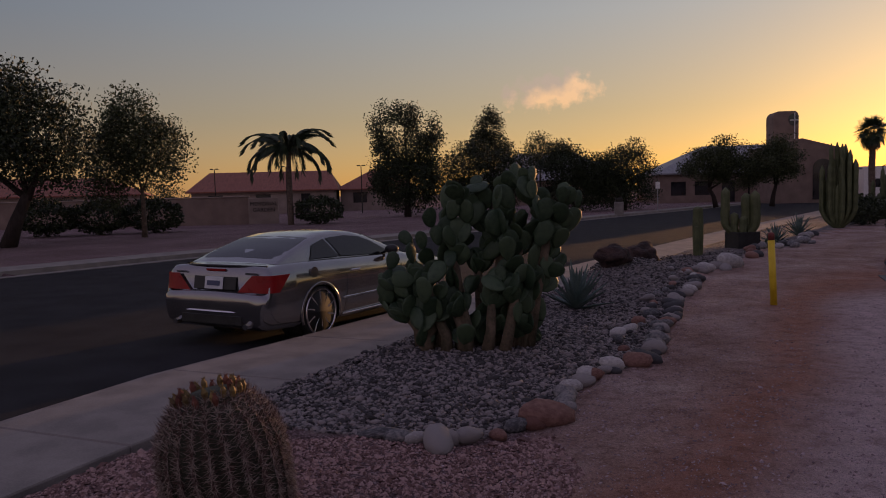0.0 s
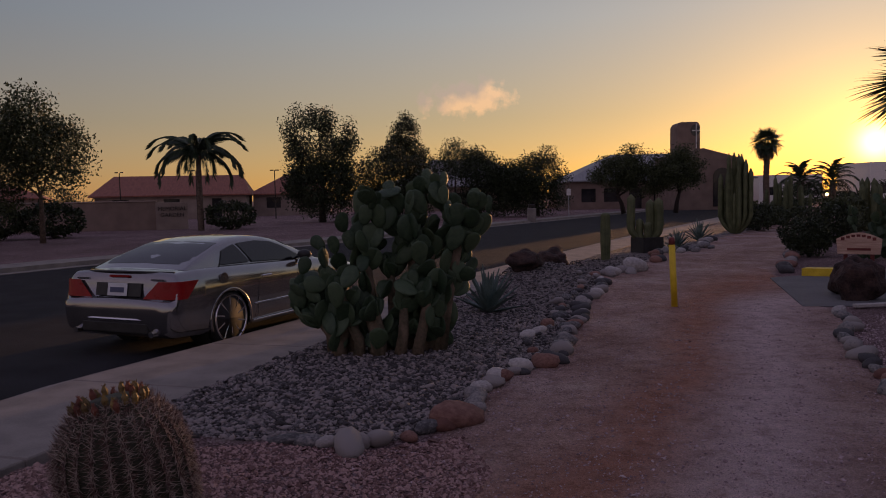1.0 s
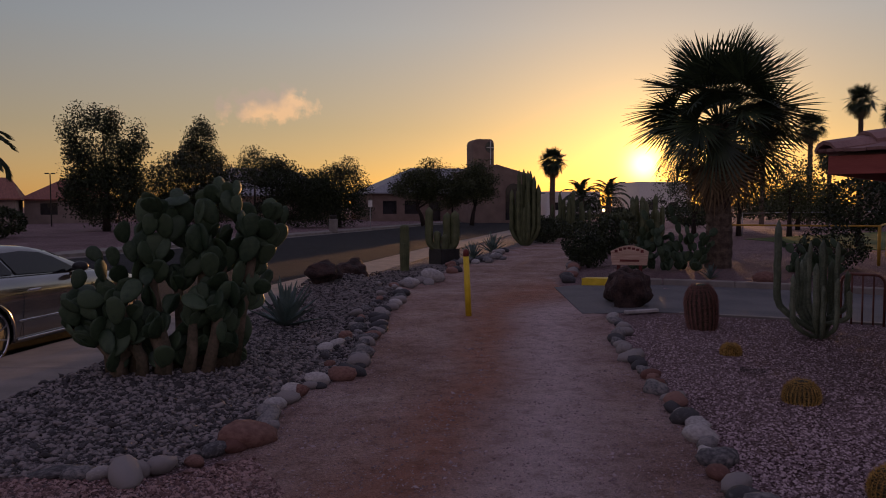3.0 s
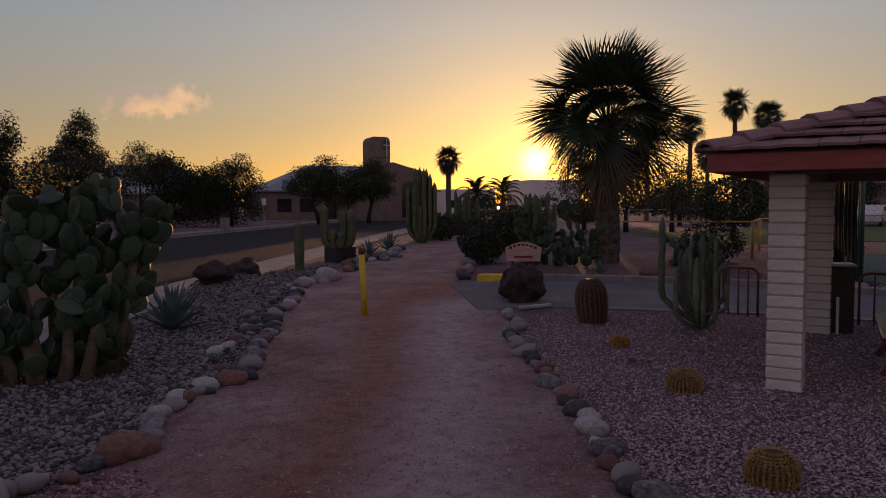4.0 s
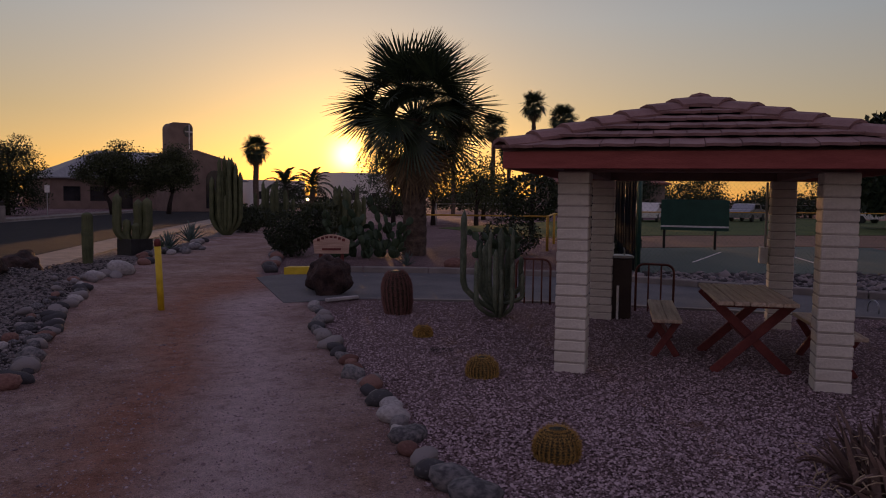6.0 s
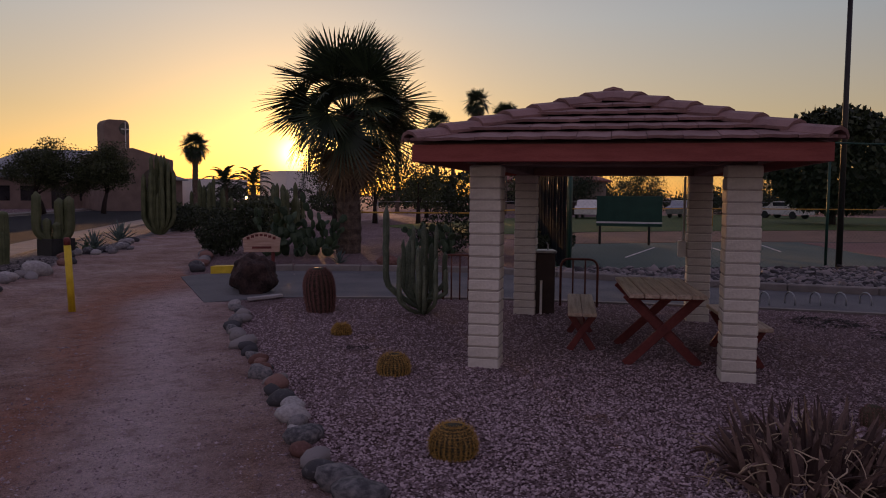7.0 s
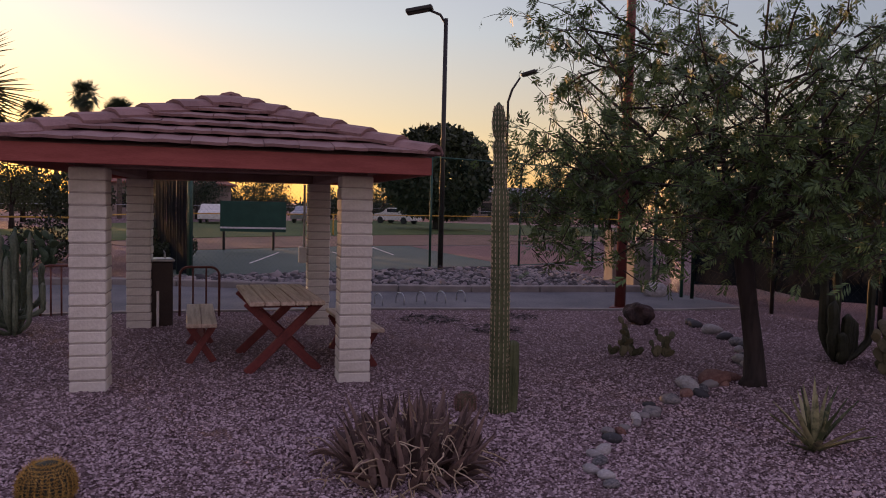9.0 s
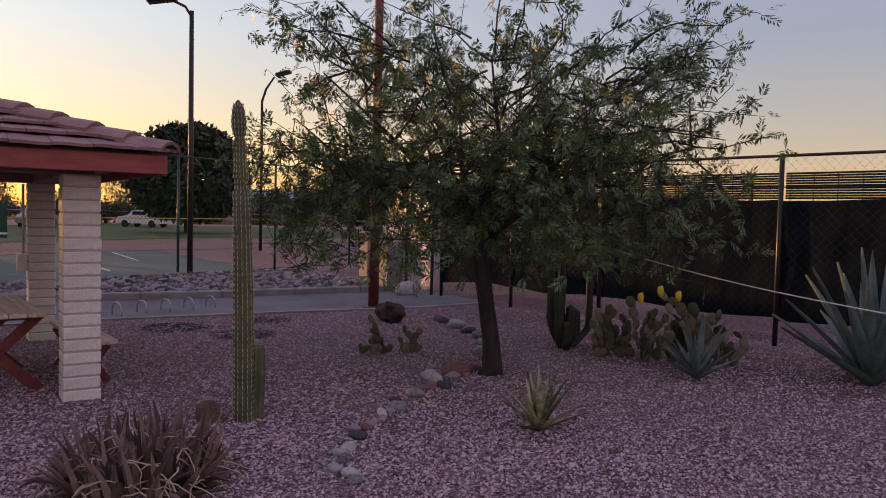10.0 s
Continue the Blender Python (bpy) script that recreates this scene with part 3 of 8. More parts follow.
# asphalt drive with a flush ribbon and a raised kerb
dn, df = resample(DRIVE_NEAR, 40), resample(DRIVE_FAR, 40)
strip("driveway", df, dn, -0.1, 0.012, M_DRIVE, "worn grey asphalt driveway between gravel beds", "driveway")
strip("kerb", [p for p in offset_line(dn, 0.0)][4:], [p for p in offset_line(dn, 0.13)][4:], -0.1, 0.03, M_CONC, "flush concrete edging of the driveway", "kerb")
kerb_far = thing("kerb", "raised grey concrete kerb along the driveway", "kerb", kind="structure")
dk = resample(DRIVE_FAR[1:], 13)
for a, b in zip(dk[:-1], dk[1:]):
    m = frame2(a, (b[0] - a[0], b[1] - a[1]))
    L = math.hypot(b[0] - a[0], b[1] - a[1])
    part("kerb_stone", Geo().box((0.006, -0.0, -0.1), (L - 0.006, 0.16, 0.14), 0.02, m), M_CONC, kerb_far)

# ---- picnic shelter ----
PU, PV = Vector((0.61, -0.792)), Vector((0.792, 0.61))
PAV = Matrix(((PU.x, PV.x, 0, 5.44), (PU.y, PV.y, 0, 4.985), (0, 0, 1, 0), (0, 0, 0, 1)))
PW, PD, COL, OVER = 2.64, 3.76, 0.31, 0.445
shelter = thing("picnic_shelter", "open picnic shelter with painted block columns and red tiled hip roof", "shelter", PAV)
block_meshes = []
for s in range(4):
    r = random.Random(50 + s)
    g = Geo().box((0.004, 0.004, 0.004), (COL - 0.004 + r.uniform(-0.004, 0.003), COL - 0.004, 0.104), 0.010)
    block_meshes.append(g.mesh("block", M_BLOCK))
for cx in (0, PW - COL):
    for cy in (0, PD - COL):
        col = thing("column", "", "")
        col.parent = shelter
        for key in ("label", "category"):
            if key in col:
                del col[key]
        col.location = (cx, cy, 0)
        part("mortar", Geo().box((0.012, 0.012, -0.1), (COL - 0.012, COL - 0.012, 1.955)), M_MORTAR, col)
        for k in range(18):
            b = new("block", block_meshes[(k * 7 + int(cx + cy)) % 4])
            b.parent = col
            b.location = (random.uniform(-0.003, 0.003), random.uniform(-0.003, 0.003), -0.012 + k * 0.1092)
# beams, soffit, fascia
for x0, y0, x1, y1 in ((0.05, 0.05, PW - 0.05, 0.25), (0.05, PD - 0.25, PW - 0.05, PD - 0.05), (0.05, 0.25, 0.25, PD - 0.25), (PW - 0.25, 0.25, PW - 0.05, PD - 0.25)):
    part("beam", Geo().box((x0, y0, 1.955), (x1, y1, 2.06), 0.006), M_SOFFIT, shelter)
X0, X1, Y0, Y1, EZ = -OVER, PW + OVER, -OVER, PD + OVER, 2.12
part("soffit", Geo().box((X0 + 0.03, Y0 + 0.03, 2.062), (X1 - 0.03, Y1 - 0.03, 2.085)), M_SOFFIT, shelter)
for lo, hi in (((X0, Y0, 1.965), (X1, Y0 + 0.03, EZ)), ((X0, Y1 - 0.03, 1.965), (X1, Y1, EZ)), ((X0, Y0 + 0.032, 1.965), (X0 + 0.03, Y1 - 0.032, EZ)), ((X1 - 0.03, Y0 + 0.032, 1.965), (X1, Y1 - 0.032, EZ))):
    part("fascia", Geo().box(lo, hi, 0.004), M_FASCIA, shelter, "red painted fascia board")
# hip roof: deck, then overlapping tiles course by course, then hip and ridge caps
half_w = (X1 - X0) / 2
RZ = EZ + 0.59
ra, rb = Vector(((X0 + X1) / 2, Y0 + half_w, RZ)), Vector(((X0 + X1) / 2, Y1 - half_w, RZ))
c00, c10, c11, c01 = Vector((X0, Y0, EZ)), Vector((X1, Y0, EZ)), Vector((X1, Y1, EZ)), Vector((X0, Y1, EZ))
deck = Geo()
deck.add([c00, c10, c11, c01, ra, rb], [(0, 1, 4), (1, 2, 5, 4), (2, 3, 5), (3, 0, 4, 5), (0, 3, 2, 1)])
part("roof_deck", deck, M_SOFFIT, shelter)
NC = 6
for (e0, e1, t0, t1) in ((c00, c10, ra, ra), (c10, c11, ra, rb), (c11, c01, rb, rb), (c01, c00, rb, ra)):
    along = (e1 - e0).normalized()
    mid_t, mid_e = (t0 + t1) / 2, (e0 + e1) / 2
    up = mid_t - mid_e
    up = (up - along * up.dot(along))
    slope_len = up.length
    up.normalize()
    nrm = along.cross(up)
    if nrm.z < 0:
        nrm = -nrm
    E_len = (e1 - e0).length
    for cidx in range(NC):
        s0, s1 = cidx / NC, (cidx + 1) / NC + 0.05
        y0, y1 = s0 * slope_len - (0.06 if cidx == 0 else 0), min(s1, 1.0) * slope_len
        # the run of this course between the hips
        la, lb = e0.lerp(t0, s0), e1.lerp(t1, s0)
        ua, ub = e0.lerp(t0, min(s1, 1)), e1.lerp(t1, min(s1, 1))
        L0, L1 = (la - e0).dot(along), (lb - e0).dot(along)
        U0, U1 = (ua - e0).dot(along), (ub - e0).dot(along)
        w = 0.30
        n = max(1, round((L1 - L0) / w))
        shift = 0.5 if cidx % 2 else 0.0
        edges = [L0] + [L0 + (i + shift) * (L1 - L0) / n for i in range(0 if shift else 1, n + (0 if shift else 0))] + [L1]
        edges = sorted(set(round(e, 4) for e in edges if L0 <= e <= L1 + 1e-6))
        for xa, xb in zip(edges[:-1], edges[1:]):
            if xb - xa < 0.04:
                continue
            g = Geo()
            vs = []
            lift0, lift1 = 0.078 + random.uniform(-0.004, 0.005), 0.018
            nseg = 4
            for yy, lf in ((y0, lift0), (y1, lift1)):
                for s in range(nseg + 1):
                    xx = xa + 0.003 + (xb - xa - 0.006) * s / nseg
                    if yy == y1:
                        xx = min(max(xx, U0), U1)
                    arch = 0.0035 * math.sin(math.pi * 2 * s / nseg) if yy == y0 else 0.004 * math.sin(math.pi * 2 * s / nseg)
                    p = e0 + along * xx + up * yy
                    vs.append(p + nrm * (lf + arch))
                    vs.append(p + nrm * (lf + arch - 0.026))
            K = 2 * (nseg + 1)
            fs = []
            for s in range(nseg):
                fs.append((2 * s, 2 * s + 2, K + 2 * s + 2, K + 2 * s))
                fs.append((2 * s + 1, K + 2 * s + 1, K + 2 * s + 3, 2 * s + 3))
                fs.append((2 * s, 2 * s + 1, 2 * s + 3, 2 * s + 2))
                fs.append((K + 2 * s, K + 2 * s + 2, K + 2 * s + 3, K + 2 * s + 1))
            fs.append((0, K, K + 1, 1))
            fs.append((K - 2, K - 1, 2 * K - 1, 2 * K - 2))
            g.add(vs, fs)
            part("roof_tile", g, M_TILE, shelter)


def cap_run(a, b, count, w=0.15):
    d = (b - a)
    L = d.length / count
    dn_ = d.normalized()
    side = dn_.cross(Vector((0, 0, 1))).normalized()
    upv = side.cross(dn_)
    for i in range(count):
        p = a + dn_ * (L * i - 0.02)
        q = a + dn_ * (L * (i + 1) + 0.05)
        vs = []
        for pt, lf in ((p, 0.12), (q, 0.078)):
            for s, h in ((-1, -0.062), (-0.6, -0.008), (0, 0.014), (0.6, -0.008), (1, -0.062)):
                vs.append(pt + side * (s * w) + upv * (lf + h))
            for s, h in ((1, -0.09), (0.55, -0.035), (0, -0.016), (-0.55, -0.035), (-1, -0.09)):
                vs.append(pt + side * (s * w * 0.95) + upv * (lf + h))
        fs = [(j, (j + 1) % 10, 10 + (j + 1) % 10, 10 + j) for j in range(10)] + [tuple(range(10))[::-1], tuple(range(10, 20))]
        part("hip_tile", Geo().add(vs, fs), M_TILE, shelter)


for a, b in ((c00, ra), (c10, ra), (c11, rb), (c01, rb)):
    cap_run(a, b, 7)
cap_run(ra, rb, 3)

# ---- plant builders ----


def blade(g, base, d, length, width, bend=0.0, n=5, fold=0.3, tip=0.0, thick=0.0):
    """A tapering leaf blade: two folded halves, bending down along its way."""
    base, d = Vector(base), Vector(d).normalized()
    side = d.cross(Vector((0, 0, 1)))
    side = side.normalized() if side.length > 1e-4 else Vector((1, 0, 0))
    vs, fs = [], []
    p = base.copy()
    for i in range(n + 1):
        t = i / n
        w = width * (0.75 + 1.0 * t if t < 0.25 else (1.0 - ((t - 0.25) / 0.75) ** 1.6)) * 0.5 + tip
        upv = side.cross(d)
        vs += [p - side * w + upv * (w * fold), p - upv * thick, p + side * w + upv * (w * fold)]
        p = p + d * (length / n)
        d = (d + Vector((0, 0, -1)) * bend / n).normalized()
    for i in range(n):
        a = 3 * i
        fs += [(a, a + 1, a + 4, a + 3), (a + 1, a + 2, a + 5, a + 4)]
    g.add(vs, fs)


def spine(g, base, d, length, w=0.0018):
    d = Vector(d).normalized()
    a = d.orthogonal().normalized() * w
    b = d.cross(a)
    base = Vector(base)
    tipp = base + d * length
    g.add([base + a, base - a * 0.5 + b * 0.87, base - a * 0.5 - b * 0.87, tipp], [(0, 1, 3), (1, 2, 3), (2, 0, 3)])


def ribbed(pts, radii, ribs=14, depth=0.26, per=4):
    n = ribs * per
    return Geo().tube(pts, radii, n, squash=lambda k, n: 1 - depth * (0.5 - 0.5 * math.cos(2 * math.pi * (k % per) / per)))


def column_stem(r, h, ribs, seed, lean=(0, 0), necks=(), taper=0.0):
    rnd = random.Random(seed)
    pts, rad = [], []
    n = 60
    for i in range(n + 1):
        t = i / n
        rr = r * (0.86 + 0.14 * math.sin(t * 3.0)) * (1 + rnd.uniform(-0.02, 0.02)) * (1 - taper * t)
        for z0, wd, am in necks:
            rr *= 1 - am * math.exp(-((t - z0) / wd) ** 2)
        if t > 0.94:
            rr *= math.sqrt(max(0.02, 1 - ((t - 0.94) / 0.06) ** 2))
        pts.append((lean[0] * t * t, lean[1] * t * t, h * t))
        rad.append(rr)
    return pts, rad


def rib_spines(g, pts, rad, ribs, step, length, rnd, count=4):
    acc = 0.0
    for i in range(len(pts) - 1):
        a, b = Vector(pts[i]), Vector(pts[i + 1])
        acc += (b - a).length
        while acc > step:
            acc -= step
            for k in range(ribs):
                w = 2 * math.pi * k / ribs
                o = Vector((math.cos(w), math.sin(w), 0))
                for _ in range(count):
                    spine(g, a + o * rad[i] * 0.98, o * 0.35 + Vector((rnd.gauss(0, .15), rnd.gauss(0, .15), rnd.choice((-1, 1)))), length * rnd.uniform(0.7, 1.2), 0.0034)


def columnar(name, label, at, r, h, ribs=13, seed=0, necks=(), pups=(), lean=(0, 0), group="", spines=True, taper=0.0):
    t = thing(name, label, "cactus", pose(at[0], at[1], hz(*at[:2]) - 0.02), group)
    pts, rad = column_stem(r, h, ribs, seed, lean, necks, taper)
    stem = part("stem", ribbed(pts, rad, ribs), M_CACTUS, t, smooth=True)
    if spines:
        g = Geo()
        rib_spines(g, pts, rad, ribs, 0.03, 0.020, random.Random(seed), 4)
        part("spine_coat", g, M_SPINE, stem)
    for i, (dx, dy, pr, ph) in enumerate(pups):
        p2, r2 = column_stem(pr, ph, ribs, seed + i + 1)
        p2 = [(x + dx, y + dy, z) for x, y, z in p2]
        part("arm", ribbed(p2, r2, max(8, ribs - 3)), M_CACTUS, t, smooth=True)
    return t


def candelabra(name, label, at, stems, seed, mat=None, group=""):
    """stems: reach x, reach y, foot height, top height, radius."""
    t = thing(name, label, "cactus", pose(at[0], at[1], hz(*at[:2]) - 0.03), group)
    rnd = random.Random(seed)
    for dx, dy, z0, z1, r in stems:
        pts, rad = [], []
        n = 14
        for i in range(n + 1):
            q = i / n
            bendq = min(1.0, q * 2.6)
            s = math.sin(bendq * math.pi / 2)
            pts.append((dx * s + rnd.uniform(-0.008, 0.008), dy * s + rnd.uniform(-0.008, 0.008), z0 + (z1 - z0) * (q ** 1.15)))
            rr = r * (0.8 + 0.25 * min(1, q * 3))
            if q > 0.9:
                rr *= math.sqrt(max(0.03, 1 - ((q - 0.9) / 0.1) ** 2))
            rad.append(rr * rnd.uniform(0.95, 1.04))
        part("arm", ribbed(pts, rad, 7, 0.3, 3), mat or M_CACTUS, t, smooth=True)
    return t


def barrel(name, label, at, r, h, ribs, mat_skin, mat_spine, seed, spine_len=0.05, rows=14, per=7, lean=0.0, fruit=False, group="", sp_w=0.002, ball=False):
    rnd = random.Random(seed)
    t = thing(name, label, "cactus", pose(at[0], at[1], hz(*at[:2]) - 0.03, 0, lean, 0) @ pose(0, 0, 0, 0, 0, rnd.uniform(0, 360)), group)
    pts, rad = [], []
    n = 18
    for i in range(n + 1):
        w = i / n
        pts.append((0, 0, h * w))
        rad.append(r * (0.80 + 0.2 * math.sin(min(1, w * 2.2) * math.pi / 2)) if w < 0.6 else r * math.sqrt(max(0.02, 1 - ((w - 0.6) / 0.42) ** 2)))
    if ball:
        rad = [r * math.sqrt(max(0.01, 1 - ((i / n - 0.42) / 0.585) ** 2)) for i in range(n + 1)]
    body = part("body", ribbed(pts, rad, ribs, 0.07 if ball else 0.11, 4), mat_skin, t, smooth=True)
    g = Geo()
    for i in range(rows):
        w = 0.03 + 0.95 * (i + 0.5) / rows
        z = h * w
        rr = float(np.interp(z, [p[2] for p in pts], rad))
        slope = (w - 0.42) * 2.6 if ball else ((w - 0.55) * 2.2 if w > 0.55 else 0.05)
        for k in range(ribs):
            a = 2 * math.pi * k / ribs
            o = Vector((math.cos(a), math.sin(a), slope if ball else max(0.0, slope))).normalized()
            tang = Vector((-math.sin(a), math.cos(a), 0))
            base = Vector((math.cos(a) * rr * 0.99, math.sin(a) * rr * 0.99, z))
            for j in range(per):
                ang = 2 * math.pi * j / per + rnd.uniform(-0.3, 0.3)
                dirv = o * rnd.uniform(0.35, 0.95) + tang * math.cos(ang) + Vector((0, 0, 1)) * math.sin(ang) * 0.9
                spine(g, base, dirv, spine_len * rnd.uniform(0.6, 1.15), sp_w)
    part("spine_coat", g, mat_spine, body)
    if fruit:
        for j in range(26):
            a = 2 * math.pi * j / 26 + rnd.uniform(-0.1, 0.1)
            rr = r * rnd.uniform(0.34, 0.60)
            z = h * (0.60 + 0.42 * math.sqrt(max(0, 1 - (rr / r) ** 2))) + 0.005
            g = Geo()
            g.tube([(math.cos(a) * rr, math.sin(a) * rr, z - 0.01), (math.cos(a) * rr * 1.04, math.sin(a) * rr * 1.04, z + 0.02), (math.cos(a) * rr * 1.06, math.sin(a) * rr * 1.06, z + 0.038)], [0.012, 0.016, 0.008], 7)
            for q in range(6):
                spine(g, (math.cos(a) * rr * 1.06, math.sin(a) * rr * 1.06, z + 0.036), (rnd.gauss(0, 1), rnd.gauss(0, 1), 1.1), 0.022, 0.004)
            part("fruit", g, M_FRUIT if j % 3 else M_DRYFRUIT, t)
    return t


M_FRUIT = pmat("yellow_brown_fruit", (0.10, 0.065, 0.02), (0.24, 0.16, 0.05), 9, 0.6, 0.1, 40, rand=0.5)
M_DRYFRUIT = pmat("dry_red_fruit", (0.10, 0.03, 0.02), (0.22, 0.08, 0.05), 9, 0.8, 0.1, 40)


def pad_mesh(seed, mat=None):
    rnd = random.Random(seed)
    g = Geo()
    vs, fs = ico(2)
    k1, k2 = rnd.uniform(0.9, 1.08), rnd.uniform(-0.05, 0.05)
    out = []
    for x, y, z in vs:
        zz = (z + 1) / 2
        w = 0.40 * k1 * (0.62 + 0.5 * zz - 0.12 * zz * zz)
        out.append((x * w, y * 0.075 * (1.15 - 0.4 * zz) + k2 * x * x, zz * 0.98 - 0.02))
    return g.add(out, fs).mesh("pad", mat or M_PEAR, True)


M_BROWNPEAR = pmat("sun_browned_pad", (0.06, 0.065, 0.03), (0.15, 0.13, 0.07), 5, 0.6, 0.2, 70, rand=0.6)
PADS = [pad_mesh(i) for i in range(4)]
BROWN_PADS = [pad_mesh(10 + i, M_BROWNPEAR) for i in range(4)]


def prickly(name, label, at, axis, bases, envelope, pads, size, seed, group="", depth=0.55, trunk=True, low=(), shapes=None, rise=0.0, arms=()):
    """A clump of pads that grows pad upon pad inside an envelope of (sideways, top) pairs."""
    rnd = random.Random(seed)
    M = frame2(at, axis, hz(*at))
    t = thing(name, label, "cactus", M, group)
    ex, ez = [e[0] for e in envelope], [e[1] for e in envelope]
    lx_, lz_ = ([e[0] for e in low], [e[1] for e in low]) if low else ([0], [0.0])
    shapes = shapes or PADS
    tips = []
    if trunk:
        for bx, by in bases[1::2]:
            for q in range(1):
                lx, ly = bx + rnd.uniform(-0.12, 0.12), by + rnd.uniform(-0.1, 0.1)
                hgt = rnd.uniform(0.28, 0.5)
                g = Geo().tube([(lx, ly, -0.05), (lx + rnd.uniform(-.05, .05), ly, hgt * 0.5), (lx + rnd.uniform(-.12, .12), ly + rnd.uniform(-.08, .08), hgt)], [0.10, 0.085, 0.06], 8)
                part("trunk", g, M_WOODY, t, smooth=True)
    for bx, by in bases:
        for q in range(3):
            tips.append((Vector((bx + rnd.uniform(-.1, .1), by + rnd.uniform(-.12, .12), 0.02 if not trunk else rnd.uniform(0.03, 0.34))), rnd.uniform(-0.5, 0.5) if not trunk else rnd.uniform(-1.0, 1.0), 0.0))
    for ax_, ay_, az_, al_ in arms:
        tips += [(Vector((ax_, ay_, az_)), al_, 0.0)] * 2
        g = Geo().tube([(ax_ * 0.72, ay_, -0.05), (ax_ * 0.8 + 0.03, ay_ * 0.9, az_ * 0.5), (ax_, ay_, az_ + 0.06)], [0.08, 0.065, 0.05], 9, squash=lambda k, n: 1 - 0.25 * (k % 3 == 0))
        part("trunk", g, M_WOODY, t, smooth=True)
    n = 0
    guard = 0
    first = len(tips)
    while n < pads and guard < pads * 60 and tips:
        guard += 1
        i = guard % first if guard <= 3 * first else max((rnd.randrange(len(tips)) for _ in range(2)), key=lambda j: tips[j][0].z * (1 + rise) + rnd.uniform(-0.3, 0.3))
        p, lean0, lv = tips[i]
        lean = lean0 * (0.6 - 0.15 * rise) + rnd.gauss(0, 0.34 - 0.1 * rise)
        pitch = rnd.gauss(0, 0.38)
        L = size * rnd.uniform(0.7, 1.15)
        turn = rnd.uniform(-1.1, 1.1)
        R = Euler((pitch, lean, 0)).to_matrix() @ Euler((0, 0, turn)).to_matrix()
        topp = p + R @ Vector((0, 0, L * 0.97))
        if topp.x < ex[0] or topp.x > ex[-1] or abs(topp.y) > depth or topp.z > float(np.interp(topp.x, ex, ez)) or topp.z < 0.10 or p.z < float(np.interp(topp.x, lx_, lz_)):
            continue
        o = new("pad", shapes[rnd.randrange(4)])
        o.parent = t
        s = L
        o.matrix_local = Matrix.Translation(p) @ R.to_4x4() @ Matrix.Diagonal((s, s * rnd.uniform(0.6, 0.95), s, 1))
        n += 1
        for _ in range(rnd.choice((1, 2, 2, 3))):
            side = rnd.uniform(-0.30, 0.30)
            tips.append((p + R @ Vector((side * L, 0, L * (0.93 - abs(side) * 0.55))), lean + side * 1.6, lv + 1))
        if guard > 3 * first and rnd.random() < 0.55 and len(tips) > 6:
            tips.pop(i)
    return t


def agave(name, label, at, r, h, count, width, seed, mat, bend=0.35, group="", spread=1.0, thick=0.0):
    rnd = random.Random(seed)
    t = thing(name, label, "agave", pose(at[0], at[1], hz(*at[:2]) - 0.02), group)
    for i in range(count):
        q = i / count
        a = i * 2.39996 + rnd.uniform(-0.2, 0.2)
        el = radians(18 + 68 * q ** 0.8 + rnd.uniform(-6, 6)) if spread == 1.0 else radians(rnd.uniform(15, 85))
        L = math.hypot(r * math.cos(el), h * math.sin(el)) * rnd.uniform(0.85, 1.08)
        g = Geo()
        d = Vector((math.cos(a) * math.cos(el), math.sin(a) * math.cos(el), math.sin(el)))
        blade(g, (math.cos(a) * 0.05 * r, math.sin(a) * 0.05 * r, 0.02 + 0.12 * h * q), d, L, width * rnd.uniform(0.85, 1.1), bend * rnd.uniform(0.1, 1.0), 6, 0.45, 0.0015, thick or width * 0.12)
        me = g.mesh("leaf", mat, True)
        part("leaf", me, mat, t)
    return t


def leaf_cards(centres, spread, per, size, rnd, aspect=0.45, droop=0.0):
    """Many small leaf quads scattered round clump centres."""
    c = np.repeat(np.asarray(centres, dtype=float), per, axis=0)
    n = len(c)
    c = c + np.clip(rnd.normal(0, 1, (n, 3)), -1.5, 1.5) * np.asarray(spread)
    d = rnd.normal(0, 1, (n, 3))
    d[:, 2] -= droop
    d /= np.linalg.norm(d, axis=1, keepdims=True)
    e = np.cross(d, rnd.normal(0, 1, (n, 3)))
    e /= np.linalg.norm(e, axis=1, keepdims=True) + 1e-9
    L = size * rnd.uniform(0.6, 1.3, (n, 1))
    v = np.stack([c, c + d * L * 0.5 + e * L * aspect * 0.5, c + d * L, c + d * L * 0.5 - e * L * aspect * 0.5], 1)
    return v.reshape(-1, 3), np.arange(n * 4).reshape(-1, 4)


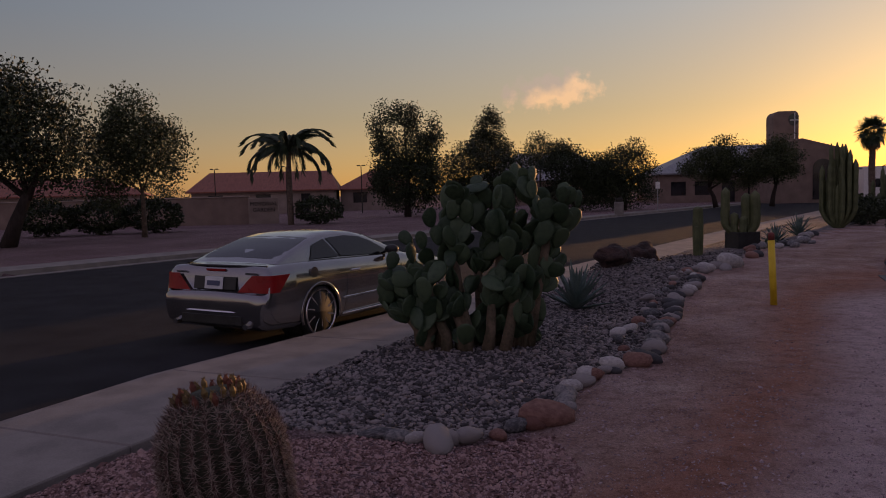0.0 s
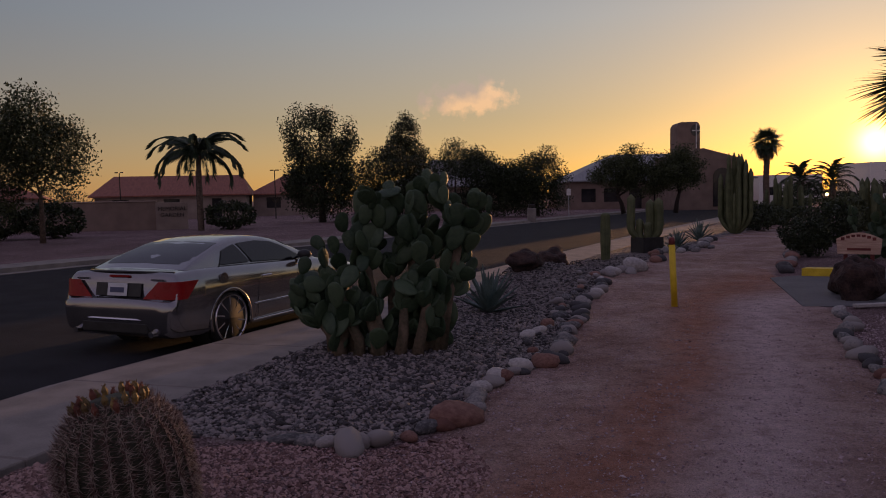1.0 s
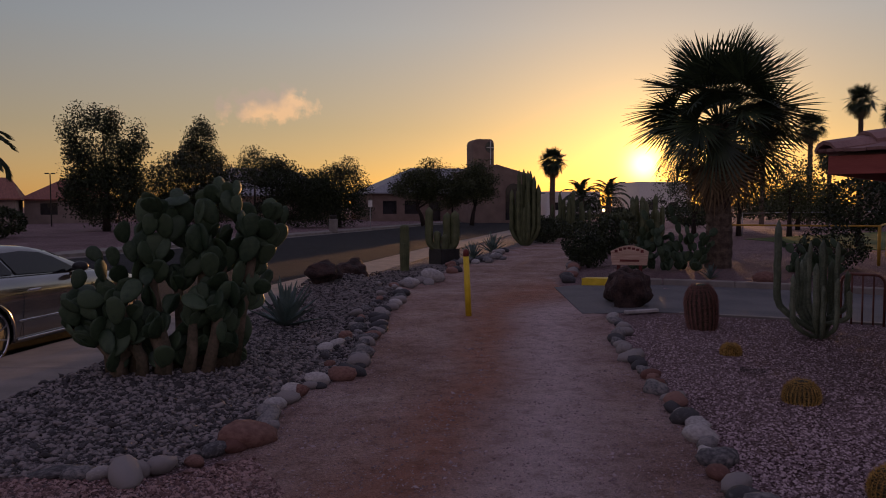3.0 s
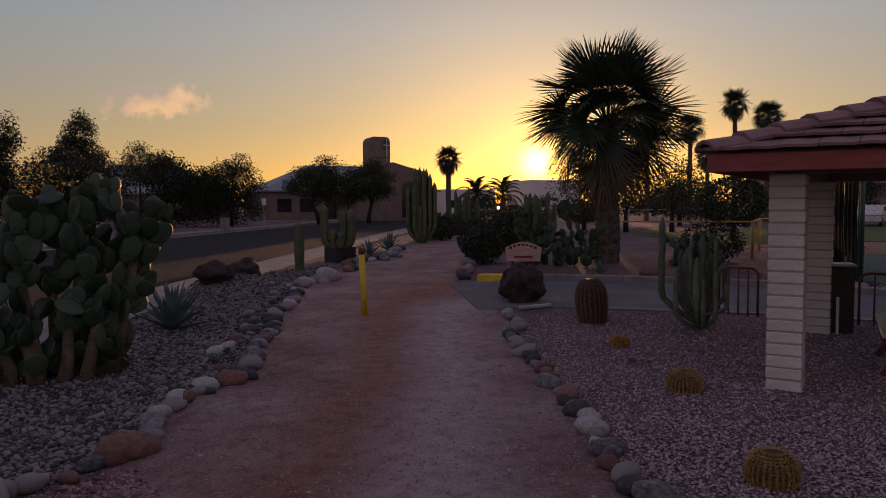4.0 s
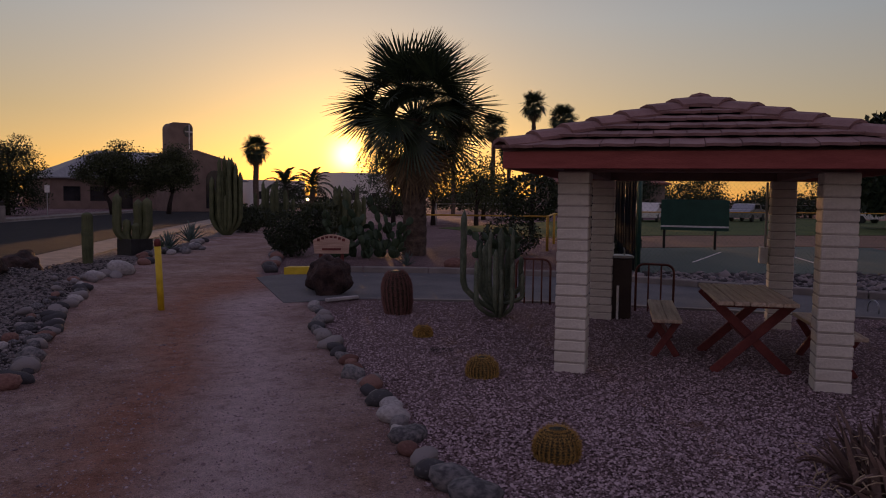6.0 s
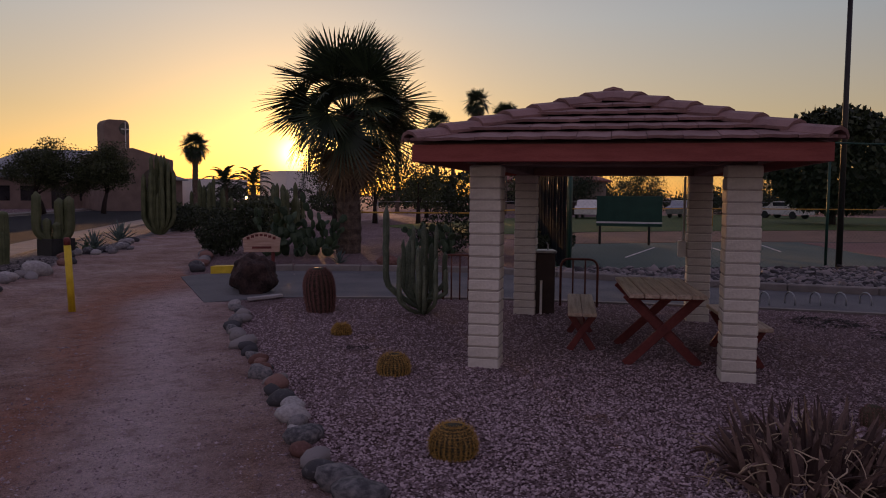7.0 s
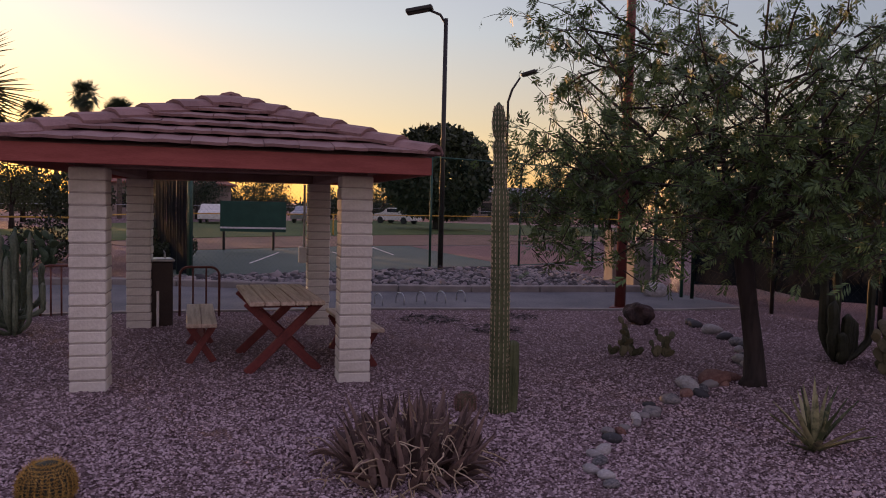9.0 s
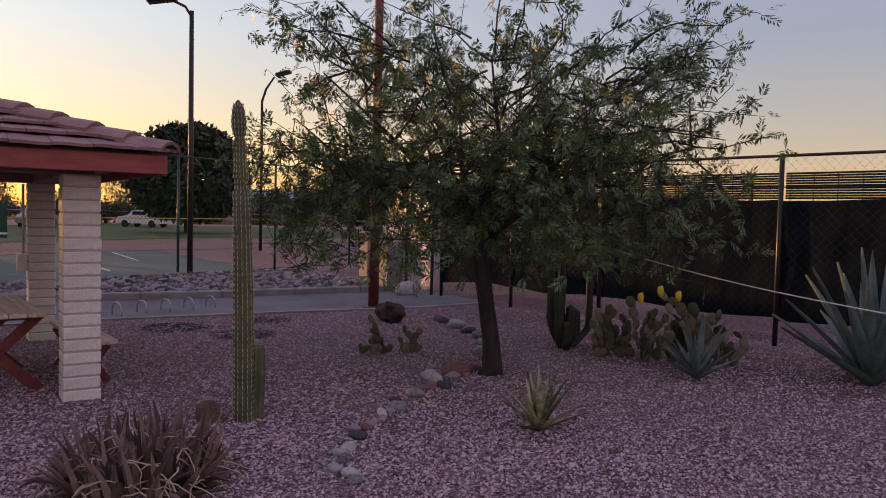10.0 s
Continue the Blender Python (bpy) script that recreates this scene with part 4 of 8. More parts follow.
def tree(name, label, at, trunk, lobes, leaves, size, seed, mat=None, clumps=26, group="", bark=None, droop=0.0, tr=0.16, fill=0.225):
    """trunk: points from the foot; lobes: (x, y, z, rx, ry, rz) of the crown, relative to the foot."""
    rs = np.random.RandomState(seed)
    t = thing(name, label, "tree", pose(at[0], at[1], -0.05), group)
    g = Geo()
    n = len(trunk)
    g.tube(trunk, [tr * (1.15 - 0.5 * i / max(1, n - 1)) for i in range(n)], 9)
    part("trunk", g, bark or M_BARK, t, smooth=True)
    top = Vector(trunk[-1])
    limbs = Geo()
    cents = []
    total = sum(l[3] * l[4] * l[5] for l in lobes)
    for lx, ly, lz, rx, ry, rz in lobes:
        k = max(9, int(1.5 * clumps * len(lobes) * (rx * ry * rz) / total))
        u = rs.normal(0, 1, (k, 3))
        u /= np.linalg.norm(u, axis=1, keepdims=True)
        rad = rs.uniform(0.25, 1.0, (k, 1)) ** 0.5
        cc = np.array([lx, ly, lz]) + u * rad * np.array([rx, ry, rz])
        cents.append(cc)
        mid = Vector((lx, ly, lz - rz * 0.3))
        limbs.tube([top - Vector((0, 0, 0.25)), top.lerp(mid, 0.5) + Vector((0, 0, 0.15)), mid], [tr * 0.5, tr * 0.32, tr * 0.15], 6)
        for c in cc[:10]:
            limbs.tube([mid, mid.lerp(Vector(c), 0.55), Vector(c)], [tr * 0.14, tr * 0.09, tr * 0.03], 4)
    part("branchwork", limbs, bark or M_BARK, t, smooth=True)
    cents = np.concatenate(cents)
    sp = np.mean([[l[3], l[4], l[5]] for l in lobes], axis=0) * fill
    per = max(4, int(leaves * (3.6 if size < 0.28 else 2.3)) // len(cents))
    v, q = leaf_cards(cents, sp, per, size * 0.70, rs, 0.5, droop)
    v[:, 2] = np.maximum(v[:, 2], 0.1)
    part("crown", np_mesh("crown", v, q, mat or M_LEAF), None, t)
    return t


def shrub(name, label, at, r, leaves, size, seed, mat=None, group="", boxy=False):
    """A clipped round shrub: short stems and a shell of leaves."""
    rs = np.random.RandomState(seed)
    t = thing(name, label, "shrub", pose(at[0], at[1], hz(*at[:2])), group)
    g = Geo()
    for k in range(5):
        a = k * 1.3
        g.tube([(0, 0, -0.05), (math.cos(a) * r[0] * 0.3, math.sin(a) * r[1] * 0.3, r[2] * 0.8)], [0.03, 0.015], 5)
    part("stem_cluster", g, M_BARK, t)
    u = rs.normal(0, 1, (leaves, 3))
    u /= np.linalg.norm(u, axis=1, keepdims=True)
    if boxy:
        u = np.sign(u) * np.abs(u) ** 0.6
    u *= rs.uniform(0.72, 1.02, (leaves, 1))
    c = u * np.array(r) + np.array([0, 0, r[2]])
    c += 0.08 * min(r) * np.sin(c * 7)
    c = c[c[:, 2] > 0.03]
    v, q = leaf_cards(c, (0.02, 0.02, 0.02), 2, size, rs, 0.6)
    v[:, 2] = np.maximum(v[:, 2], 0.01)
    part("foliage", np_mesh("foliage", v, q, mat or M_LEAF), None, t)
    return t


def fan_mesh(seed, R=0.95, stalk=0.9, segs=34, spread=108, dead=False, hinge=12.0):
    """One fan leaf: a stalk along x, then a pleated web that splits into narrow stiff tips."""
    rnd = random.Random(seed)
    g = Geo()
    g.tube([(0, 0, 0), (stalk * 0.5, 0, 0.03), (stalk, 0, 0)], [0.024, 0.017, 0.012], 4)
    o = Vector((stalk, 0, 0))
    step, hg = radians(2 * spread / segs), radians(hinge)
    for i in range(segs):
        a = radians(-spread) + step * (i + 0.5)
        L = R * (0.80 + 0.20 * math.cos(a * 0.8)) * rnd.uniform(0.9, 1.05)
        cup = 0.16 * (1 - math.cos(a))
        droop = rnd.uniform(0.04, 0.16) if not dead else rnd.uniform(0.2, 0.4)

        def at(q, side):
            w = a + side * step * 0.52
            return o + Vector((math.cos(w) * math.cos(hg), math.sin(w), -math.cos(w) * math.sin(hg))) * (L * q) + Vector((0, 0, cup * L * q - droop * L * q * q + side * 0.012 * q))
        t = at(1.0, 0.0)
        m1, m2 = at(0.78, 0.0), Vector((-math.sin(a), math.cos(a), 0)) * (0.016 * R)
        vs = [o, at(0.42, -1), at(0.42, 1), m1 - m2, m1 + m2, t]
        g.add(vs, [(0, 1, 2), (1, 3, 4, 2), (3, 5, 4)])
    return g.mesh("frond", M_DRYFROND if dead else M_FROND)


def fan_palm(name, label, at, trunk_h, tr, R, stalk, fronds, seed, dead=10, low=-55):
    rnd = random.Random(seed)
    t = thing(name, label, "palm", pose(at[0], at[1], hz(*at[:2]) - 0.05))
    g = Geo()
    n = 26
    pts = [(0.03 * math.sin(i * 0.4), 0.02 * math.cos(i * 0.3), trunk_h * i / n) for i in range(n + 1)]
    g.tube(pts, [tr * (1.15 - 0.18 * i / n + (0.05 if i % 2 else -0.03)) for i in range(n + 1)], 14)
    trunk = part("trunk", g, M_PALMBARK, t)
    g = Geo()
    for i in range(int(70 * trunk_h / 3)):
        a = i * 2.4
        z = trunk_h * (0.25 + 0.75 * (i / (70 * trunk_h / 3)))
        o = Vector((math.cos(a), math.sin(a), 0))
        blade(g, o * tr * 0.9 + Vector((0, 0, z)), o + Vector((0, 0, 1.2)), tr * 0.9, tr * 0.35, 0.0, 2, 0.4, 0.01)
    part("boot_layer", g, M_PALMBARK, trunk)
    ms = [fan_mesh(seed * 7 + i, R, stalk, hinge=(4, 12, 20)[i]) for i in range(3)]
    hm = [fan_mesh(seed * 7 + 3 + i, R, stalk, hinge=(26, 42)[i]) for i in range(2)]
    dm = fan_mesh(seed * 7 + 5, R * 0.9, stalk * 0.9, dead=True)
    for i in range(fronds):
        q = i / fronds
        el = 86 - (86 - low) * q + rnd.uniform(-7, 7)
        o = new("frond", ms[i % 3] if el > 38 else hm[i % 2])
        o.parent = t
        o.matrix_local = pose(0, 0, trunk_h + 0.10 * (1 - q), 0, 0, i * 137.5 + rnd.uniform(-10, 10)) @ pose(tr * 0.4, 0, 0, 0, -el, 0) @ pose(0, 0, 0, rnd.uniform(-40, 40), 0, 0)
    young = fan_mesh(seed * 7 + 9, R * 0.85, stalk * 0.4, hinge=16)
    for i in range(fronds // 5):
        o = new("frond", young)
        o.parent = t
        o.matrix_local = pose(0, 0, trunk_h + 0.12, 0, 0, i * 137.5 + 61) @ pose(tr * 0.4, 0, 0, 0, -(60 - 80 * i / (fronds // 5)), 0) @ pose(0, 0, 0, rnd.uniform(-45, 45), 0, 0)
    for i in range(dead):
        o = new("dry_frond", dm)
        o.parent = t
        o.matrix_local = pose(0, 0, trunk_h - 0.15, 0, 0, i * 137.5 + 40) @ pose(tr * 0.5, 0, 0, 0, rnd.uniform(55, 78), 0)
    return t


def feather_mesh(seed, L=2.4, leaflet=0.55, n=46, arch=1.0, mat=None, hang=0.0):
    rnd = random.Random(seed)
    g = Geo()
    pts = []
    for i in range(13):
        q = i / 12
        if hang:
            w = -radians(125) * q ** 1.25
            pts.append((pts[-1] if pts else Vector((0, 0, 0))) + Vector((math.cos(w), 0, math.sin(w))) * (L / 12 if i else 0))
        else:
            pts.append(Vector((L * math.sin(min(1.5, q * 1.25)) / 0.95 * 0.85, 0, arch * L * (0.55 * q - 0.85 * q * q))))
    g.tube(pts, [0.03 * (1.1 - i / 12) for i in range(13)], 4)
    for i in range(n):
        q = 0.12 + 0.88 * i / n
        k = q * 12
        j = min(11, int(k))
        p = pts[j].lerp(pts[j + 1], k - j)
        tang = (pts[j + 1] - pts[j]).normalized()
        for s in (-1, 1):
            d = tang * 0.5 + Vector((0, s * (1.0 - 0.6 * hang), -0.12 - 0.9 * hang)) + Vector((0, rnd.gauss(0, .1), rnd.gauss(-0.1, .15)))
            blade(g, p, d, leaflet * (1 - 0.55 * abs(q - 0.4)) * rnd.uniform(0.85, 1.1), 0.045 + 0.025 * hang, 0.9, 3, 0.2)
    return g.mesh("frond", mat or M_FROND)


def feather_palm(name, label, at, trunk_h, tr, L, fronds, seed, z=0.0, leaflet=0.55, bark=None, arch=1.0, n=40, hang=0.0):
    rnd = random.Random(seed)
    t = thing(name, label, "palm", pose(at[0], at[1], z - 0.05))
    g = Geo()
    g.tube([(0, 0, trunk_h * i / 12) for i in range(13)], [tr * (1.2 - 0.35 * i / 12 + (0.04 if i % 2 else 0)) for i in range(13)], 10)
    part("trunk", g, bark or M_PALMBARK, t)
    ms = [feather_mesh(seed * 5 + i, L, leaflet, n, arch, hang=hang) for i in range(2)]
    for i in range(fronds):
        o = new("frond", ms[i % 2])
        o.parent = t
        q = i / fronds
        o.matrix_local = pose(0, 0, trunk_h, 0, 0, i * 137.5 + rnd.uniform(-12, 12)) @ pose(0, 0, 0, 0, -(84 - (66 if hang else 107) * q) + rnd.uniform(-8, 8), 0)
    return t

# ---- planting near the camera ----
prickly("prickly_pear", "large green prickly pear cactus with overlapping pads and corky trunks", (-0.67, 7.78), (1, 0.02), [(-0.7, 0.0), (-0.5, -0.15), (-0.25, 0.1), (0.0, -0.12), (0.28, 0.05), (0.5, 0.0), (0.66, 0.1)],
        [(-1.12, 0.8), (-0.95, 0.95), (-0.85, 1.3), (-0.5, 1.5), (-0.3, 1.85), (0.2, 1.9), (0.42, 1.95), (0.52, 2.2), (0.68, 2.1), (0.8, 1.8), (1.22, 1.85)], 350, 0.285, 40, depth=0.5,
        low=[(-1.2, 0.3), (-0.8, 0.25), (-0.5, 0.0), (0.7, 0.0), (0.85, 0.5), (1.22, 1.15)], rise=0.0, arms=[(-0.62, 0.1, 0.3, -0.5), (-0.4, -0.15, 0.32, 0.2), (-0.1, -0.2, 0.4, -0.3), (0.2, -0.2, 0.45, 0.3), (0.45, -0.2, 0.5, -0.2), (0.6, 0, 0.5, 0.2), (0.70, 0, 0.62, 0.3), (0.76, 0.05, 0.95, 0.35), (0.8, 0.0, 1.1, 0.45), (-0.72, 0, 0.28, -0.9), (-0.82, 0.1, 0.4, -0.7), (-0.5, 0, 0.7, -0.2), (-0.2, 0, 0.9, 0.0), (0.05, 0.1, 0.8, 0.0), (0.3, 0.1, 1.1, 0.0), (0.5, 0.0, 1.0, 0.1)])
barrel("barrel_cactus", "stout barrel cactus with pale spines and a ring of yellow fruit", (-1.36, 2.95), 0.285, 0.80, 24, M_DARKCACTUS, M_BARRELSPINE, 5, 0.062, 34, 15, -9, True, sp_w=0.0024)
barrel("barrel_cactus", "tall red-spined barrel cactus on gravel", (6.14, 8.9), 0.21, 0.66, 20, M_DARKCACTUS, M_REDSPINE, 6, 0.055, 22, 14, -5, sp_w=0.0036)
for i, (x, y, r, h) in enumerate(((5.42, 7.22, 0.108, 0.155), (4.72, 5.2, 0.148, 0.225), (3.71, 3.165, 0.150, 0.235))):
    barrel("golden_barrel_cactus", "small round golden barrel cactus with yellow spines on gravel", (x, y), r, h, 26, M_DARKCACTUS, M_GOLDSPINE, 20 + i, 0.042, 14, 6, 0, group="golden barrel cacti", sp_w=0.0024, ball=True)
rnd = random.Random(9)
stems = [(0, 0, 0, 1.3, 0.05)]
for k in range(15):
    a = k * 2.4 + 0.4
    rr = rnd.uniform(0.16, 0.47)
    stems.append((math.cos(a) * rr, math.sin(a) * rr, rnd.uniform(0.0, 0.35), rnd.uniform(0.75, 1.4) - rr * 0.3, rnd.uniform(0.028, 0.040)))
stems.append((-0.50, 0.22, 0.1, 1.55, 0.045))
candelabra("candelabra_cactus", "many-armed grey-green candelabra cactus on gravel", (7.17, 7.85), stems, 3, M_GREYCACTUS)
agave("agave", "blue-grey agave with pointed leaves in river rock", (0.55, 10.6), 0.55, 0.62, 34, 0.095, 31, M_AGAVE, 0.1)
columnar("saguaro", "tall slender ribbed column cactus with a small arm", (6.60, 1.46), 0.092, 2.56, 13, 2, ((0.74, 0.014, 0.3), (0.81, 0.05, 0.2), (0.885, 0.014, 0.38)), ((0.07, -0.085, 0.062, 0.62), (0.13, -0.03, 0.045, 0.42)), (-0.03, 0.06), taper=0.36)
barrel("small_cactus", "small round brown cactus beside the column cactus", (6.52, 1.72), 0.09, 0.19, 14, M_WOODY, M_REDSPINE, 44, 0.03, 8, 6)


def dry_clump(at, seed):
    """A clump of many narrow, half-dried, upright and fallen leaves."""
    rnd = random.Random(seed)
    t = thing("dry_agave_clump", "clump of dried brown and grey agave leaves on gravel", "agave", pose(at[0], at[1], -0.02))
    for i in range(210):
        a = rnd.uniform(0, 2 * math.pi)
        rr = 0.47 * math.sqrt(rnd.random())
        fallen = i % 4 == 3
        el = radians(rnd.uniform(5, 40) if fallen else rnd.uniform(66, 100) - rr * 45)
        L = rnd.uniform(0.26, 0.50) * (1.0 - 0.35 * rr)
        g = Geo()
        aa = a + rnd.uniform(-0.8, 0.8)
        blade(g, (math.cos(a) * rr, math.sin(a) * rr * 0.85, rnd.uniform(-0.02, 0.05)), (math.cos(aa) * math.cos(el), math.sin(aa) * math.cos(el), math.sin(el)), L, rnd.uniform(0.040, 0.072), rnd.choice((-0.3, 0.1, 0.3, 0.8, 1.8)), 7, 0.8, 0.001, 0.004)
        part("leaf", g, M_DRYLEAF, t)
    g = Geo()
    for i in range(150):
        a = rnd.uniform(0, 2 * math.pi)
        rr = 0.6 * math.sqrt(rnd.random())
        p = Vector((math.cos(a) * rr, math.sin(a) * rr * 0.85, rnd.uniform(0.04, 0.34) * (1.1 - rr)))
        d = Vector((rnd.gauss(0, 1), rnd.gauss(0, 1), rnd.gauss(0.1, 0.6))).normalized()
        pts = [p.copy()]
        for k in range(6):
            d = (d + Vector((rnd.gauss(0, 0.35), rnd.gauss(0, 0.35), rnd.gauss(-0.22, 0.3)))).normalized()
            p = p + d * 0.045
            p.z = max(p.z, 0.025)
            pts.append(p.copy())
        g.tube(pts, [0.006, 0.0055, 0.005, 0.0045, 0.004, 0.003, 0.0015], 4)
    part("leaf_litter", g, M_STRAW, t, "pale straw-dry fallen leaves")
    return t


dry_clump((5.09, 1.56), 17)
agave("variegated_agave", "small agave with yellow-edged striped leaves on gravel", (6.67, -0.9), 0.42, 0.46, 22, 0.055, 71, M_VARI, 0.3)
agave("agave", "young blue-grey agave beside a prickly pear", (8.93, -2.66), 0.50, 0.62, 20, 0.085, 72, M_AGAVE, 0.1)
agave("agave", "large blue-grey agave beside the court fence", (8.97, -4.45), 1.0, 1.28, 30, 0.17, 73, M_AGAVE, 0.08)
clump = prickly("prickly_pear", "low spreading olive-brown prickly pear clump beside the court fence", (9.75, -2.5), (-0.21, -0.98), [(-0.75, 0), (-0.45, 0.2), (-0.2, -0.1), (0.1, 0.1), (0.4, -0.05), (0.7, 0.05)], [(-0.95, 0.5), (-0.5, 0.78), (0, 0.86), (0.5, 0.72), (1.0, 0.45)], 250, 0.17, 81, depth=0.5, trunk=False, shapes=BROWN_PADS)
# yellow lumps stand in for low sunlight on the topmost pads
for bx, bz in ((-0.08, 0.85), (0.12, 0.8), (-0.3, 0.76)):
    part("sunlit_tip", Geo().blob((bx, -0.1, bz), (0.035, 0.03, 0.07), 2, 0.3, 1.5, 3), M_YELLOW, clump, "yellow lump painted as a sunlit pad tip", smooth=True)
prickly("prickly_pear", "small brownish prickly pear on gravel", (9.6, 0.85), (0.3, -0.95), [(-0.15, 0), (0.1, 0), (0.4, 0)], [(-0.4, 0.7), (-0.1, 0.75), (0.2, 0.35), (0.6, 0.3)], 50, 0.13, 82, depth=0.35, trunk=False, shapes=BROWN_PADS)
rnd = random.Random(19)
candelabra("organ_pipe_cactus", "cluster of dark upright cactus stems beside the fence", (10.6, -1.4), [(-0.2, 0.1, 0, 0.75, 0.06), (-0.1, -0.05, 0, 0.6, 0.06), (0.0, 0.12, 0, 0.85, 0.055), (0.08, -0.1, 0, 0.55, 0.06), (0.15, 0.05, 0, 1.25, 0.05), (-0.08, 0.2, 0, 1.35, 0.05), (0.22, -0.32, 0.0, 1.05, 0.045), (-0.25, 0, 0, 0.4, 0.06), (0.2, -0.15, 0, 0.5, 0.06)], 5, M_DARKCACTUS)

# fan palm and the beds across the driveway
fan_palm("fan_palm", "stout fan palm with a full dark crown beside the path", (11.8, 17.0), 3.75, 0.29, 1.32, 1.15, 44, 4, 7, -34)
prickly("prickly_pear", "tall dense prickly pear bush at the bed's edge", (10.2, 16.9), (0.85, -0.5), [(-0.7, 0), (-0.3, .2), (0, -0.2), (0.4, 0.2), (0.8, 0)], [(-1.2, 1.2), (-0.5, 1.6), (0.1, 1.75), (0.7, 1.6), (1.3, 1.3)], 170, 0.30, 91, depth=0.9, trunk=False)
prickly("prickly_pear", "low prickly pear bush beside the palm", (13.2, 15.2), (0.75, -0.66), [(-0.5, 0), (0, 0.2), (0.5, 0)], [(-1.0, 0.7), (0, 1.0), (1.0, 0.7)], 80, 0.26, 92, depth=0.7, trunk=False)
for i, (x, y, rx, rz) in enumerate(((8.9, 18.6, 0.5, 0.48), (9.6, 20.6, 0.6, 0.6), (14.6, 16.2, 0.9, 0.55), (16.2, 13.8, 0.8, 0.5), (15.0, 12.6, 0.5, 0.35))):
    shrub("shrub", "dark clipped round desert shrub", (x, y), (rx, rx, rz), 1500, 0.075, 100 + i, group="clipped shrubs by the path")
agave("agave", "small agave in the bed beside the palm", (10.2, 14.9), 0.3, 0.35, 20, 0.04, 74, M_AGAVE)
agave("agave", "small agave in the bed beside the palm", (12.2, 13.9), 0.3, 0.3, 20, 0.04, 75, M_AGAVE)

# along the path, towards the sun
columnar("column_cactus", "single ribbed column cactus in the rock bed", (3.86, 18.7), 0.13, 1.2, 12, 61, (), ((-0.02, -0.05, 0.1, 0.75),), spines=False)
candelabra("column_cactus", "five-stemmed column cactus in a black box planter", (5.25, 20.1), [(-0.42, 0.05, 0.3, 1.6, 0.11), (-0.2, 0, 0.3, 0.95, 0.10), (0.1, 0.05, 0.3, 1.45, 0.12), (0.3, -0.05, 0.3, 1.5, 0.12), (0.0, -0.1, 0.3, 0.85, 0.1)], 8)
rnd = random.Random(4)
st = []
for k in range(30):
    a = rnd.uniform(0, 6.28)
    rr = rnd.uniform(0.08, 0.65)
    st.append((math.cos(a) * rr, math.sin(a) * rr * 0.7, 0.0, rnd.uniform(1.7, 3.4) - rr * 0.5, rnd.uniform(0.075, 0.105)))
candelabra("column_cactus", "tall dense group of column cactus stems beside the path", (11.4, 30.4), st, 12)
st = [(math.cos(k * 2.4) * 0.25 * math.sqrt(k), math.sin(k * 2.4) * 0.25 * math.sqrt(k), 0, 2.3 - 0.06 * k + rnd.uniform(-.3, .3), 0.10) for k in range(14)]
candelabra("column_cactus", "dark group of column cactus stems across the path", (16.7, 30.0), st, 13)
st = [(math.cos(k * 2.4) * 0.3 * math.sqrt(k), math.sin(k * 2.4) * 0.3 * math.sqrt(k), 0, 2.5 - 0.09 * k + rnd.uniform(-.3, .3), 0.09) for k in range(14)]
candelabra("column_cactus", "pale group of column cactus stems beside the path", (16.5, 37.5), st, 14)
agave("agave", "blue-grey agave in the rock bed", (6.8, 22.6), 0.45, 0.55, 26, 0.08, 76, M_AGAVE, 0.1)
agave("agave", "blue-grey agave in the rock bed", (8.6, 26.2), 0.6, 0.7, 26, 0.1, 77, M_AGAVE, 0.1)
prickly("prickly_pear", "small prickly pear in the rock bed", (6.2, 21.6), (1, 0), [(-0.2, 0), (0.2, 0)], [(-0.4, 0.5), (0, 0.7), (0.4, 0.6)], 24, 0.2, 93, depth=0.4, trunk=False)
for i, (x, y, rx, rz) in enumerate(((12.9, 32.0, 0.8, 0.55), (13.8, 34.0, 0.9, 0.6), (15.4, 37, 1.0, 0.5), (18.5, 33, 0.9, 0.6), (20, 37, 1.2, 0.7), (19.5, 41.0, 1.1, 0.6), (12.2, 24.0, 0.65, 0.62), (13.6, 26.2, 0.8, 0.75))):
    shrub("shrub", "dark leafy desert shrub beside the path", (x, y), (rx, rx, rz), 900, 0.12, 120 + i, M_LEAF2 if i % 2 else M_LEAF, group="shrubs along the path")

# ---- across the street ----
M_STUCCO = pmat("tan_stucco", (0.19, 0.135, 0.11), (0.26, 0.19, 0.155), 1.2, 0.9, 0.2, 40)
M_STUCCO2 = pmat("pale_stucco", (0.26, 0.20, 0.17), (0.34, 0.27, 0.23), 1.2, 0.9, 0.2, 40)
M_ROOFGREY = pmat("grey_metal_roof", (0.20, 0.20, 0.21), (0.28, 0.28, 0.29), 0.8, 0.6, 0.1, 10, stretch=(6, 1, 1))
M_ROOFRED = pmat("red_clay_roof", (0.20, 0.07, 0.05), (0.32, 0.13, 0.09), 1.5, 0.8, 0.6, 9, stretch=(5, 1, 1))
M_WINDOW = pmat("dark_window_glass", (0.012, 0.013, 0.016), (0.03, 0.03, 0.036), 1, 0.12, 0.0, 10, spec=0.6)
M_LETTER = pmat("dark_bronze_letter", (0.02, 0.015, 0.012), (0.035, 0.03, 0.025), 5, 0.6, 0.0, 20)


